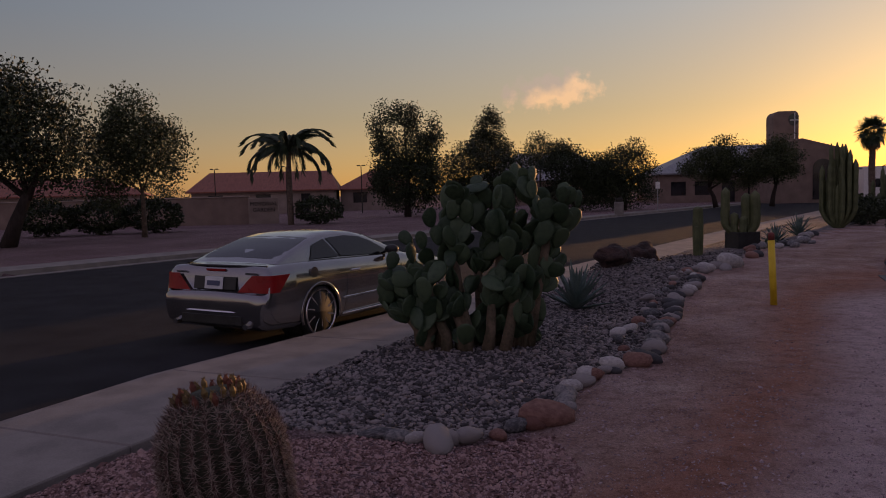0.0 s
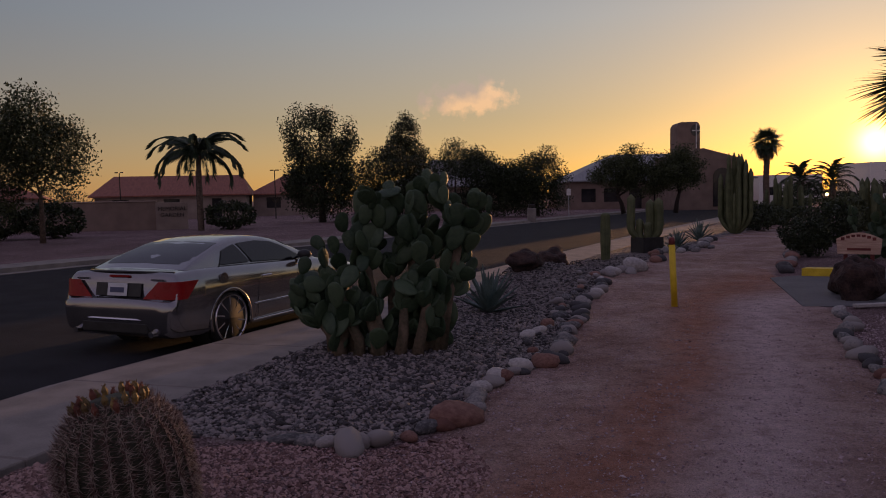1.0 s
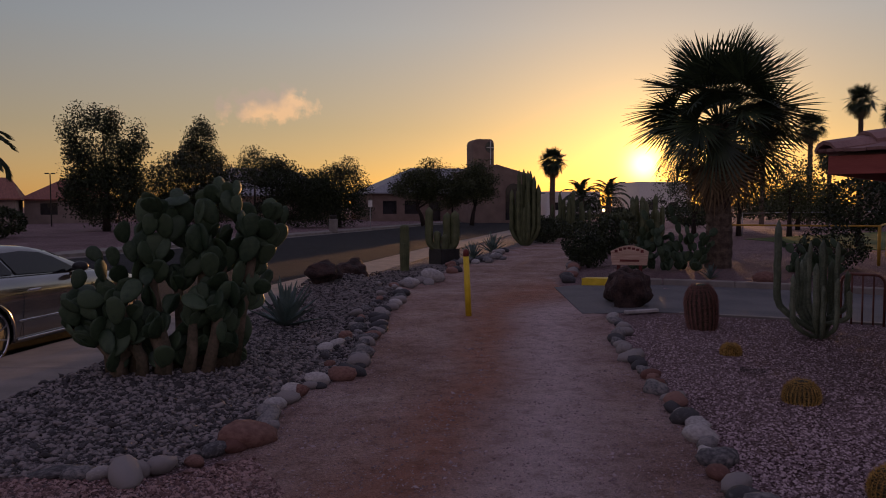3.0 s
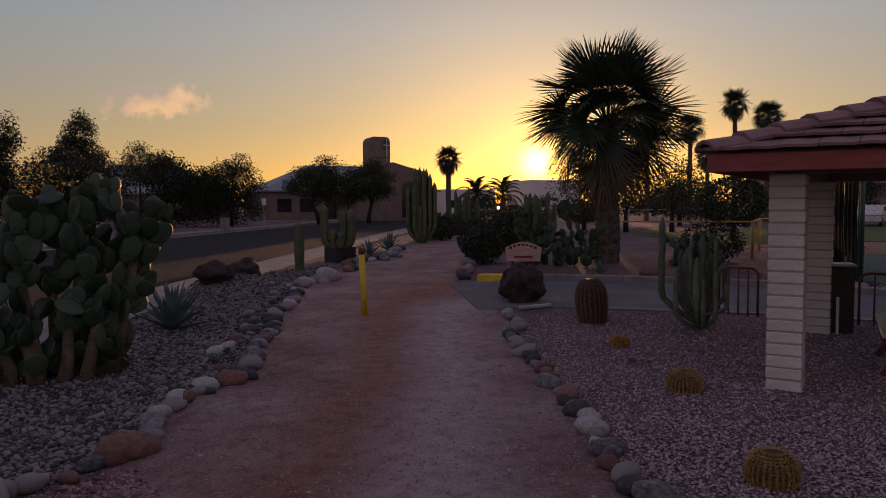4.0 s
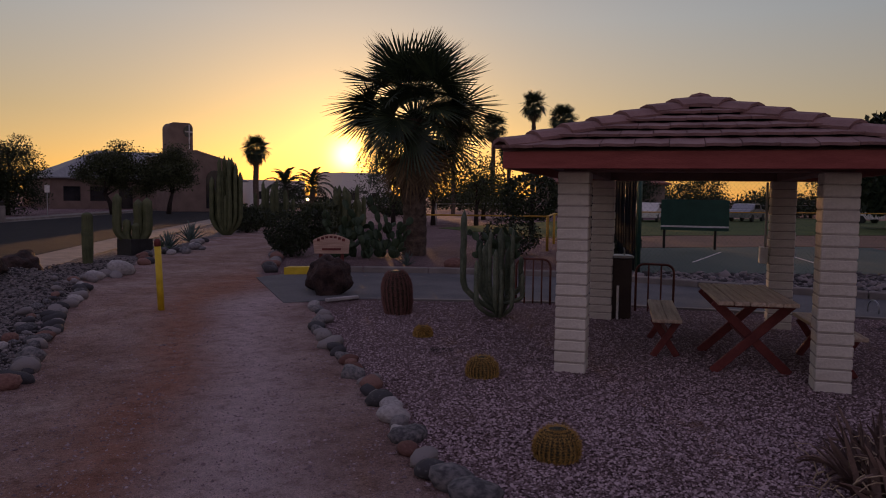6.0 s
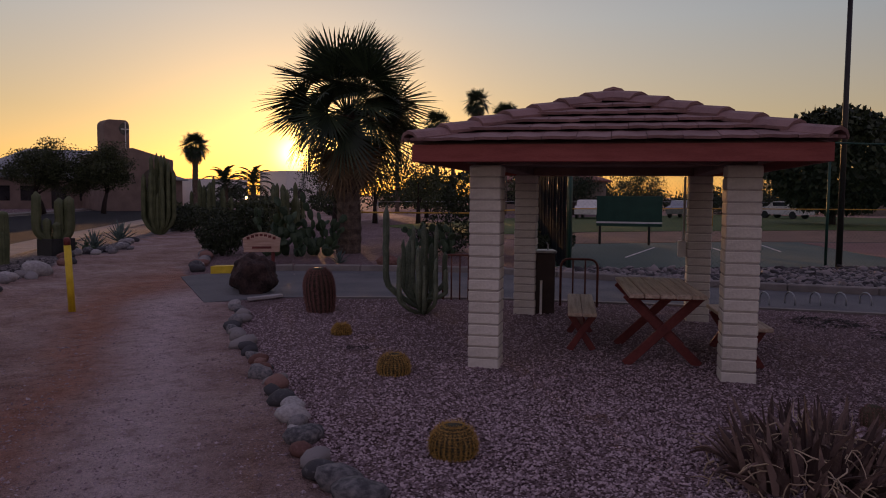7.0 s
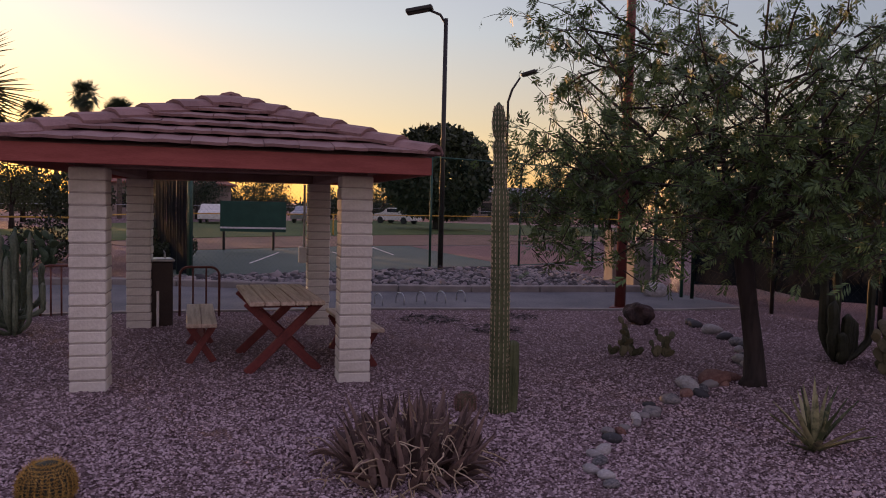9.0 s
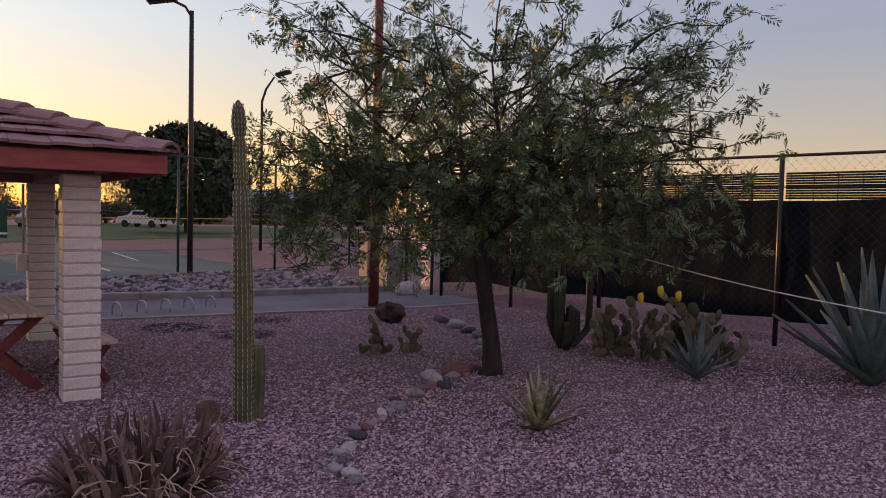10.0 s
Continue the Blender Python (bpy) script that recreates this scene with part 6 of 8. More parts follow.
def scatter(name, centres, sizes, material, label, category, seed, flat=0.6, level=0):
    """One mesh of many small stones."""
    rs = np.random.RandomState(seed)
    n = len(centres)
    if level:
        v0, f0 = ico(1)
    else:
        v0 = np.array([(1, 0, 0), (-1, 0, 0), (0, 1, 0), (0, -1, 0), (0, 0, 1), (0, 0, -1)], dtype=float)
        f0 = [(0, 2, 4), (2, 1, 4), (1, 3, 4), (3, 0, 4), (2, 0, 5), (1, 2, 5), (3, 1, 5), (0, 3, 5)]
    f0 = np.array(f0)
    v = np.repeat(v0[None], n, 0) * (1 + rs.normal(0, 0.13, (n, len(v0), 1)))
    sc = np.stack([rs.uniform(0.8, 1.4, n), rs.uniform(0.7, 1.0, n), rs.uniform(flat * 0.7, flat * 1.2, n)], -1) * sizes[:, None]
    v = v * sc[:, None, :]
    a = rs.uniform(0, 2 * np.pi, n)
    tx, ty = rs.normal(0, 0.25, n), rs.normal(0, 0.25, n)
    z = v[..., 2] + tx[:, None] * v[..., 0] + ty[:, None] * v[..., 1]
    x = v[..., 0] * np.cos(a)[:, None] - v[..., 1] * np.sin(a)[:, None]
    y = v[..., 0] * np.sin(a)[:, None] + v[..., 1] * np.cos(a)[:, None]
    P = np.stack([x + centres[:, 0:1], y + centres[:, 1:2], z + centres[:, 2:3]], -1)
    F = f0[None] + (np.arange(n) * len(v0))[:, None, None]
    me = np_mesh(name, P.reshape(-1, 3), F.reshape(-1, 3), material, level > 0)
    return tagged(new(name, me), label, category, kind="stuff")


def points_in(poly, count, seed, box, near=None, fall=0.0):
    rs = np.random.RandomState(seed)
    out = []
    while sum(len(o) for o in out) < count:
        p = rs.uniform((box[0], box[1]), (box[2], box[3]), (count, 2))
        ok = inside(p[:, 0], p[:, 1], poly)
        if near:
            d = np.hypot(p[:, 0] - near[0], p[:, 1] - near[1])
            ok &= rs.uniform(0, 1, count) < np.minimum(1, (fall / np.maximum(d, 0.1)) ** 2)
        out.append(p[ok])
    p = np.concatenate(out)[:count]
    return p, rs


p, rs = points_in(BED_L, 22000, 31, (-3, 4.5, 5, 19), (0.1, 0), 6.5)
s = rs.gamma(4, 0.0033, len(p)) + 0.006
scatter("river_pebbles", np.column_stack([p, height(p[:, 0], p[:, 1]) + s * 0.25]), s, M_PEBBLE, "loose grey river pebbles filling the bed", "pebbles", 32, 0.62, 1)
RIGHT = ROCKS_R[1:14] + [(2.6, -6), (12, -6), (15, 0.2), (13, 2.9), (11.4, 5.2), (8.9, 8.4), (6.4, 10.3)]
p, rs = points_in(RIGHT, 145000, 33, (2, -6, 15, 11), (0.6, -0.4), 5.5)
s = rs.gamma(6, 0.0011, len(p)) + 0.0055
scatter("gravel", np.column_stack([p, height(p[:, 0], p[:, 1]) + s * 0.2]), s, M_GRAVEL, "loose pinkish crushed gravel covering the bed", "gravel", 34, 0.7)
FORE = [(-3.2, 2.6), (-2.7, 4.4), (-1.2, 4.8), (-0.5, 4.6), (0.1, 4.9), (0.3, 4.2), (-0.2, 2.6)]
p, rs = points_in(FORE, 20000, 35, (-3.4, 2.4, 0.5, 5))
s = rs.gamma(5, 0.0019, len(p)) + 0.0035
scatter("gravel", np.column_stack([p, height(p[:, 0], p[:, 1]) + s * 0.2]), s, M_MOUND, "loose reddish gravel on a low mound", "gravel", 36, 0.7)
PATHP = ROCKS_L[:16] + [(3.4, 14), (5.3, 10)] + ROCKS_R[1:12] + [(0.5, 2.6)]
p, rs = points_in(PATHP, 15000, 37, (-1, 2, 6, 15), (0.5, 0), 5.5)
s = rs.gamma(1.6, 0.0024, len(p)) + 0.0025
scatter("gravel", np.column_stack([p, height(p[:, 0], p[:, 1]) + s * 0.1]), s, M_GRAVEL, "scattered small stones on the dirt track", "gravel", 38, 0.6)
STRIP = [(11.9, 11.3), (13.5, 7.0), (14.8, 4.85), (16.2, 2.95), (17.3, 1.4), (21.0, 5.2), (19.4, 7.0), (13.4, 10.6)]
p, rs = points_in(STRIP, 5000, 39, (11, 1, 21, 12))
s = rs.gamma(6, 0.008, len(p)) + 0.015
scatter("river_pebbles", np.column_stack([p, 0.04 + s * 0.2]), s, M_PEBBLE, "grey cobbles in the strip before the courts", "pebbles", 40, 0.65, 1)

# ---- marker post, sign ----
post = thing("marker_post", "leaning yellow marker post with a red cap in the path", "post", pose(3.36, 10.95, -0.05, 0, -2.5, 0))
part("shaft", Geo().tube([(0, 0, 0), (0, 0, 0.98)], 0.048, 14), M_YELLOW, post, smooth=True)
part("cap", Geo().tube([(0, 0, 0.982), (0, 0, 1.06), (0, 0, 1.09)], [0.046, 0.046, 0.03], 14), M_REDWOOD, post, "faded red cap", smooth=True)
M_SIGN = pmat("weathered_sign_board", (0.42, 0.26, 0.19), (0.62, 0.44, 0.34), 3, 0.7, 0.3, 40, stretch=(1, 8, 8))
sgn = thing("garden_sign", "weathered wooden garden sign with routed words, arched top", "sign", frame2((8.62, 15.75), (0.87, -0.5), hz(8.62, 15.75)))
g = Geo()
top = [(-0.40, 0.30), (0.40, 0.30), (0.43, 0.62)] + [(0.43 - 0.86 * k / 10, 0.62 + 0.14 * math.sin(math.pi * k / 10)) for k in range(1, 10)] + [(-0.43, 0.62)]
n = len(top)
g.add([(x, -0.025, z) for x, z in top] + [(x, 0.025, z) for x, z in top], [tuple(range(n)), tuple(range(n, 2 * n))[::-1]] + [(i, (i + 1) % n, n + (i + 1) % n, n + i) for i in range(n)])
part("board", g, M_SIGN, sgn)
for k in range(7):
    part("routed_bar", Geo().box((-0.34 + k * 0.098, -0.032, 0.57 + 0.10 * math.sin(math.pi * (k + 0.5) / 7)), (-0.27 + k * 0.098, -0.026, 0.64 + 0.08 * math.sin(math.pi * (k + 0.5) / 7))), M_REDWOOD, sgn)
part("routed_bar", Geo().box((-0.22, -0.032, 0.38), (0.22, -0.026, 0.43)), M_REDWOOD, sgn)
for x in (-0.25, 0.25):
    part("leg", Geo().box((x - 0.04, 0.027, -0.1), (x + 0.04, 0.10, 0.55), 0.008), M_REDWOOD, sgn)

# yellow kerb end, plank, planter box
solid("kerb_ramp", Geo().prism([(0, 0), (0.75, 0.0), (0.6, 0.28), (0.12, 0.28)], 0, 0.15), M_YELLOW, "yellow painted kerb end at the driveway", "kerb", frame2((6.9, 14.6), (0.9, -0.35), 0.012))
solid("timber", Geo().box((0, 0, 0), (0.62, 0.09, 0.05), 0.008), M_PALEROCK, "pale timber edging piece on the gravel", "timber", frame2((5.75, 10.35), (0.92, 0.15), 0.02))
pl = thing("planter_box", "black square planter box in the rock bed", "planter", pose(5.25, 20.1, hz(5.25, 20.1), 0, 0, 20))
for a in range(4):
    part("side", Geo().box((-0.31, -0.31, -0.02), (0.309, -0.28, 0.42), 0.006, pose(0, 0, 0, 0, 0, a * 90)), M_BLACK, pl)
part("soil", Geo().box((-0.275, -0.275, 0), (0.275, 0.275, 0.36)), M_BARK, pl)
# dark smudges on the gravel, each made up of small flat blades
for i, (x, y, s) in enumerate(((5.1, 6.4, 0.14), (11.0, 4.0, 0.45), (10.65, 2.9, 0.42), (12.0, 3.0, 0.35))):
    g = Geo()
    r = random.Random(i)
    for k in range(110):
        a, q = r.uniform(0, 6.28), s * math.sqrt(r.random())
        blade(g, (math.cos(a) * q, math.sin(a) * q, 0.01), (r.gauss(0, 1), r.gauss(0, 1), 0.08), s * 0.3, s * 0.07, 0.4, 3, 0.2)
    solid("dark_smudge", g, M_BARK, "dark smudge on gravel, built of small flat brown blades", "dead plant", pose(x, y, 0.0))

# ---- picnic furniture ----


def cross_legs(t, x, half, h, w=0.09, th=0.04):
    for s in (-1, 1):
        L = math.hypot(2 * half, h)
        ang = math.degrees(math.atan2(h, 2 * half))
        part("leg", Geo().box((-L / 2, -th / 2 if s > 0 else -th / 2 - th - 0.002, -w / 2), (L / 2, th / 2 if s > 0 else -th / 2 - 0.002, w / 2), 0.006, pose(x, 0, h / 2, 0, 0, 90) @ pose(0, 0, 0, 0, s * ang, 0)), M_REDWOOD, t)


TABLE_POSE, BENCH_POSE, BENCH2_POSE = frame2((7.41, 4.21), (0.74, 0.67)), frame2((7.38, 5.2), (0.755, 0.656)), frame2((7.98, 3.62), (0.74, 0.67))
M_BARKBROWN = pmat("dark_brown_enamel", (0.03, 0.018, 0.014), (0.05, 0.032, 0.026), 5, 0.5, 0.05, 40)
TB = thing("picnic_table", "wooden picnic table with red crossed legs and worn planks", "table", TABLE_POSE)
for k in range(5):
    part("plank", Geo().box((-0.80, -0.36 + k * 0.146, 0.70), (0.80, -0.222 + k * 0.146, 0.74), 0.006), M_TABLE, TB)
for x in (-0.52, 0.52):
    cross_legs(TB, x, 0.36, 0.70)
    part("batten", Geo().box((x - 0.05, -0.34, 0.655), (x - 0.002, 0.34, 0.699), 0.004), M_REDWOOD, TB)
part("stretcher", Geo().box((-0.50, -0.045, 0.30), (0.50, 0.045, 0.35), 0.006), M_REDWOOD, TB)
for nm, mp in (("picnic_bench", BENCH_POSE), ("picnic_bench", BENCH2_POSE)):
    B = thing(nm, "wooden picnic bench with red crossed legs and pale worn top", "bench", mp, "picnic benches")
    for k in range(2):
        part("plank", Geo().box((-0.80, -0.15 + k * 0.152, 0.405), (0.80, -0.002 + k * 0.152, 0.445), 0.006), M_TABLE, B)
    for x in (-0.55, 0.55):
        cross_legs(B, x, 0.13, 0.40, 0.07)
    part("stretcher", Geo().box((-0.52, -0.03, 0.19), (0.52, 0.03, 0.235), 0.005), M_REDWOOD, B)
F = thing("drinking_fountain", "dark pedestal drinking fountain with steel basin beside a column", "fountain", frame2((8.42, 6.93), (0.23, -0.19)))
part("pedestal", Geo().box((0, 0, -0.02), (0.30, 0.34, 0.86), 0.012), M_BARKBROWN, F)
bas = part("basin", Geo().box((-0.02, -0.02, 0.862), (0.32, 0.36, 0.90), 0.012), M_GALV, F, "stainless steel basin")
part("spout", Geo().tube([(0.22, 0.2, 0.90), (0.22, 0.2, 0.97), (0.20, 0.17, 1.0)], [0.014, 0.012, 0.010], 8), M_GALV, bas)
part("pipe", Geo().tube([(0.10, -0.04, -0.02), (0.10, -0.04, 0.48)], 0.018, 8), M_WHITE, F, "white plastic pipe")


def loop_rail(name, label, m, w, h, bars, r, material, group=""):
    t = thing(name, label, "rail", m, group)
    pts = [(0, 0, -0.05), (0, 0, h - 0.12)] + [(0.12 - 0.12 * math.cos(a), 0, h - 0.12 + 0.12 * math.sin(a)) for a in (0.4, 0.8, 1.2, 1.57)] + [(w - 0.12 + 0.12 * math.sin(a), 0, h - 0.12 + 0.12 * math.cos(a)) for a in (0, 0.4, 0.8, 1.2)] + [(w, 0, h - 0.12), (w, 0, -0.05)]
    part("hoop", Geo().tube(pts, r, 8), material, t, smooth=True)
    for k in range(bars):
        x = w * (k + 1) / (bars + 1)
        part("bar", Geo().tube([(x, 0, -0.05), (x, 0, h)], r * 0.7, 6), material, t, smooth=True)
    return t


M_RUST = pmat("rusty_red_steel", (0.10, 0.035, 0.025), (0.2, 0.08, 0.06), 9, 0.7, 0.1, 60, metal=0.3)
loop_rail("bike_rack", "rusty red tubular bike rack beside the drive", frame2((8.35, 8.85), (0.61, -0.79)), 0.55, 0.72, 3, 0.018, M_RUST)
loop_rail("bike_rack", "rusty red tubular bike rack behind the shelter", frame2((9.35, 7.25), (0.61, -0.79)), 0.55, 0.72, 2, 0.018, M_RUST)
for k in range(5):
    q = k / 4
    loop_rail("bike_hoop", "small low galvanised bike hoop at the drive's edge", frame2((11.95 + 1.25 * q, 5.28 - 1.0 * q), (0.3, 0.5), 0.0), 0.26, 0.20, 0, 0.012, M_GALV, "low bike hoops")

# conduit and box on the lit column
ub = thing("electric_box", "pale electric box with conduit on a shelter column", "electric box", PAV @ pose(PW - COL - 0.06, PD - 0.16, 0))
part("box", Geo().box((-0.05, -0.09, 0.86), (0.05, 0.09, 1.08), 0.008), M_WHITE, ub)
part("conduit", Geo().tube([(0.02, 0, 1.08), (0.02, 0, 1.94)], 0.016, 8), M_GALV, ub)
# small things across the street and along the path
bol = thing("bollard", "short concrete bollard with a dark cap beside the road", "bollard", pose(5.3, 51.2, 0))
part("shaft", Geo().box((-0.28, -0.28, -0.1), (0.28, 0.28, 0.85), 0.03), M_CONC, bol)
part("cap", Geo().box((-0.22, -0.22, 0.852), (0.22, 0.22, 1.12), 0.04), M_DARKST, bol)
sp = thing("road_sign", "small white sign on a thin steel post", "sign", pose(8.9, 58.5, 0))
part("post", Geo().tube([(0, 0, -0.1), (0, 0, 2.2)], 0.03, 8), M_GALV, sp)
part("plate", Geo().box((-0.16, -0.045, 1.65), (0.16, -0.032, 2.15), 0.004), M_WHITE, sp)
M_LAMPGLOW = glowing("warm_lamp", (1.0, 0.62, 0.25), 6.0)
pl2 = thing("path_lamp", "small lit garden lamp beside the path", "lamp", pose(19.7, 40.0, 0))
part("post", Geo().tube([(0, 0, -0.1), (0, 0, 1.35)], 0.03, 8), M_DARKST, pl2)
part("globe", Geo().blob((0, 0, 1.44), (0.085, 0.085, 0.085), 2, 0.0), M_LAMPGLOW, pl2, "glowing warm globe", smooth=True)
for i, (x, y) in enumerate(((-31.0, 70.0), (-23.5, 69.0), (-17.0, 72.0))):
    sl = thing("street_lamp", "tall distant street lamp with two heads", "street lamp", pose(x, y, 0), "distant street lamps")
    part("pole", Geo().tube([(0, 0, -0.1), (0, 0, 4.6)], [0.06, 0.045], 8), M_DARKST, sl)
    for s_ in (-1, 1):
        part("head", Geo().box((s_ * 0.08 if s_ > 0 else -0.42, -0.08, 4.56), (0.42 if s_ > 0 else -0.08, 0.08, 4.66), 0.02), M_DARKST, sl)

# ---- mesquite tree ----


def mesquite(at, seed):
    rnd, rs = random.Random(seed), np.random.RandomState(seed)
    t = thing("mesquite_tree", "wide feathery mesquite tree with a dark crooked trunk", "tree", pose(at[0], at[1], -0.05))
    g = Geo()
    g.tube([(0, 0, 0), (0.03, -0.02, 0.12), (0.04, 0.0, 0.4), (0.02, 0.06, 0.8), (0.06, 0.13, 1.25), (0.12, 0.18, 1.55)], [0.16, 0.115, 0.095, 0.088, 0.095, 0.075], 10)
    part("trunk", g, M_BARK, t, smooth=True)
    limbs, twigs, tips = Geo(), Geo(), []
    base = Vector((0.1, 0.16, 1.45))
    for k in range(13):
        a = k * 2.4 + 0.3
        reach = rnd.uniform(1.0, 1.9)
        rise = rnd.uniform(0.6, 2.2)
        end = base + Vector((math.cos(a) * reach * 0.75, math.sin(a) * reach * 1.2 - 0.25, rise))
        mid = base.lerp(end, 0.5) + Vector((rnd.uniform(-.2, .2), rnd.uniform(-.2, .2), 0.25))
        limbs.tube([base, base.lerp(mid, 0.5) + Vector((0, 0, 0.06)), mid, end], [0.055, 0.036, 0.022, 0.008], 7)
        for j in range(8):
            q = rnd.uniform(0.3, 1.0)
            o = mid.lerp(end, (q - 0.5) * 2) if q > 0.5 else base.lerp(mid, q * 2)
            d = Vector((rnd.gauss(0, 1), rnd.gauss(0, 1.25), rnd.gauss(0.25, 0.75))).normalized()
            L = rnd.uniform(0.55, 1.25)
            p1 = o + d * L * 0.5
            p2 = p1 + (d + Vector((0, 0, -0.25 if end.z < 3.2 else 0.15))).normalized() * L * 0.5
            twigs.tube([o, p1, p2], [0.014, 0.009, 0.004], 4)
            for s in np.linspace(0.25, 1, 7):
                c = o.lerp(p1, s * 2) if s < 0.5 else p1.lerp(p2, s * 2 - 1)
                tips.append((c.x, c.y, c.z, 1))
            for s in range(3):
                q2 = rnd.uniform(0.3, 1)
                c = p1.lerp(p2, q2)
                e = c + Vector((rnd.gauss(0, .3), rnd.gauss(0, .3), rnd.gauss(0.0, .28)))
                twigs.tube([c, e], [0.005, 0.0025], 3)
                for w in (0.4, 0.7, 1.0):
                    cc = c.lerp(e, w)
                    tips.append((cc.x, cc.y, cc.z, 1))
    # hanging skirt of leafy twigs, thickest at mid height
    for k in range(520):
        a = rnd.uniform(0, 6.283)
        q = math.sqrt(rnd.random())
        x, y = math.cos(a) * 1.9 * q, math.sin(a) * 2.35 * q + 0.25
        z = rnd.uniform(1.45, 2.6) - 0.2 * q
        if abs(x) < 0.45 and abs(y) < 0.45 and z < 1.75:
            continue
        e = Vector((x, y, z)) + Vector((rnd.gauss(0, .25), rnd.gauss(0, .3), -rnd.uniform(0.0, 0.3)))
        twigs.tube([(x, y, z), e], [0.006, 0.003], 3)
        for w in (0.0, 0.33, 0.66, 1.0):
            cc = Vector((x, y, z)).lerp(e, w)
            tips.append((cc.x, cc.y, cc.z, 1))
    # long crooked sprays that reach up and out beyond the dense part
    for k in range(105):
        a = rnd.uniform(0, 6.283)
        q = rnd.uniform(0.15, 1.0)
        p = Vector((math.cos(a) * 1.2 * q, math.sin(a) * 1.7 * q, rnd.uniform(2.3, 3.9) - 0.6 * q))
        d = Vector((math.cos(a) * 0.6, math.sin(a) * 0.9, rnd.uniform(-0.1, 0.9))).normalized()
        pts = [p.copy()]
        for j in range(6):
            d = (d + Vector((rnd.gauss(0, 0.22), rnd.gauss(0, 0.22), rnd.gauss(0.0, 0.25)))).normalized()
            p = p + d * 0.21
            pts.append(p.copy())
        twigs.tube(pts, [0.012, 0.010, 0.009, 0.007, 0.005, 0.004, 0.002], 4)
        for j in range(1, 7):
            side = Vector((rnd.gauss(0, 1), rnd.gauss(0, 1), rnd.gauss(0.1, 0.6))).normalized() * rnd.uniform(0.12, 0.32)
            twigs.tube([pts[j], pts[j] + side * 0.6 + Vector((0, 0, 0.02)), pts[j] + side], [0.004, 0.003, 0.0015], 3)
            for w in (0.35, 0.7, 1.0):
                cc = pts[j] + side * w
                tips.append((cc.x, cc.y, cc.z, 1))
            tips.append((*pts[j], 1))
    part("branchwork", limbs, M_BARK, t, smooth=True)
    part("twig_growth", twigs, M_BARK, t)
    # each tip carries feather leaves: a short axis with paired narrow leaflets
    tips = np.array(tips)
    c = np.repeat(tips[:, :3], tips[:, 3].astype(int), 0)
    n = len(c)
    c = c + rs.normal(0, 0.03, (n, 3))
    ax = rs.normal(0, 1, (n, 3)) + np.array([0, 0, -0.35])
    ax /= np.linalg.norm(ax, axis=1, keepdims=True)
    sd = np.cross(ax, rs.normal(0, 1, (n, 3)))
    sd /= np.linalg.norm(sd, axis=1, keepdims=True)
    span = rs.uniform(0.09, 0.17, (n, 1))
    quads_ = []
    for j in range(6):
        for sg in (-1, 1):
            b0 = c + ax * span * (j / 6)
            d = sd * sg * 0.8 + ax * 0.75 + np.array([0, 0, -0.12]) + rs.normal(0, 0.12, (n, 3))
            d /= np.linalg.norm(d, axis=1, keepdims=True)
            L = rs.uniform(0.055, 0.105, (n, 1)) * (1 - 0.35 * j / 6)
            e = np.cross(d, np.cross(ax, sd)) * 0.008
            quads_.append(np.stack([b0, b0 + d * L * 0.5 + e, b0 + d * L, b0 + d * L * 0.5 - e], 1))
    v = np.concatenate(quads_).reshape(-1, 3)
    part("crown", np_mesh("crown", v, np.arange(len(v)).reshape(-1, 4), M_MESQ), None, t)
    return t


mesquite((8.74, -0.47), 5)

# ---- poles ----
M_YELLOWRAIL = pmat("yellow_fence_guard", (0.45, 0.25, 0.03), (0.60, 0.36, 0.05), 4, 0.6, 0.05, 40)
M_REDPOLE = pmat("red_brown_pole_paint", (0.12, 0.03, 0.025), (0.18, 0.05, 0.04), 4, 0.5, 0.05, 40)
lamp = thing("light_pole", "tall dark court light pole with a tilted floodlight", "light pole", pose(19.5, 7.42, -0.1))
part("pole", Geo().tube([(0, 0, 0), (0, 0, 3.4), (0, 0, 6.75)], [0.075, 0.065, 0.055], 10), M_DARKST, lamp, smooth=True)
arm = part("arm", Geo().tube([(0, 0, 6.6), (-0.04, 0.15, 6.85), (-0.14, 0.45, 6.98)], 0.035, 8), M_DARKST, lamp)
part("floodlight", Geo().box((-0.17, -0.40, -0.06), (0.17, 0.32, 0.06), 0.03, pose(-0.22, 0.72, 6.97, -10, 0, 16)), M_DARKST, lamp, "flat dark floodlight head")
lamp2 = thing("light_pole", "distant slender light pole with a curved arm", "light pole", pose(31.1, 9.4, -0.1))
part("pole", Geo().tube([(0, 0, 0), (0, 0, 6.2), (0.05, -0.15, 6.7), (0.15, -0.45, 7.2)], [0.07, 0.055, 0.05, 0.04], 8), M_DARKST, lamp2, smooth=True)
part("floodlight", Geo().box((-0.16, -0.55, -0.06), (0.16, 0.1, 0.08), 0.03, pose(0.18, -0.6, 7.3, -14, 0, 0)), M_DARKST, lamp2)
rp = thing("red_pole", "tall red-brown steel pole standing on gravel", "pole", pose(14.0, 1.71, -0.1))
part("pole", Geo().tube([(0, 0, 0), (0.06, 0.0, 5.2), (0.1, 0.02, 9.0)], [0.095, 0.08, 0.07], 12), M_REDPOLE, rp, smooth=True)
part("base_plate", Geo().box((-0.16, -0.16, 0.08), (0.16, 0.16, 0.13), 0.01), M_REDPOLE, rp)

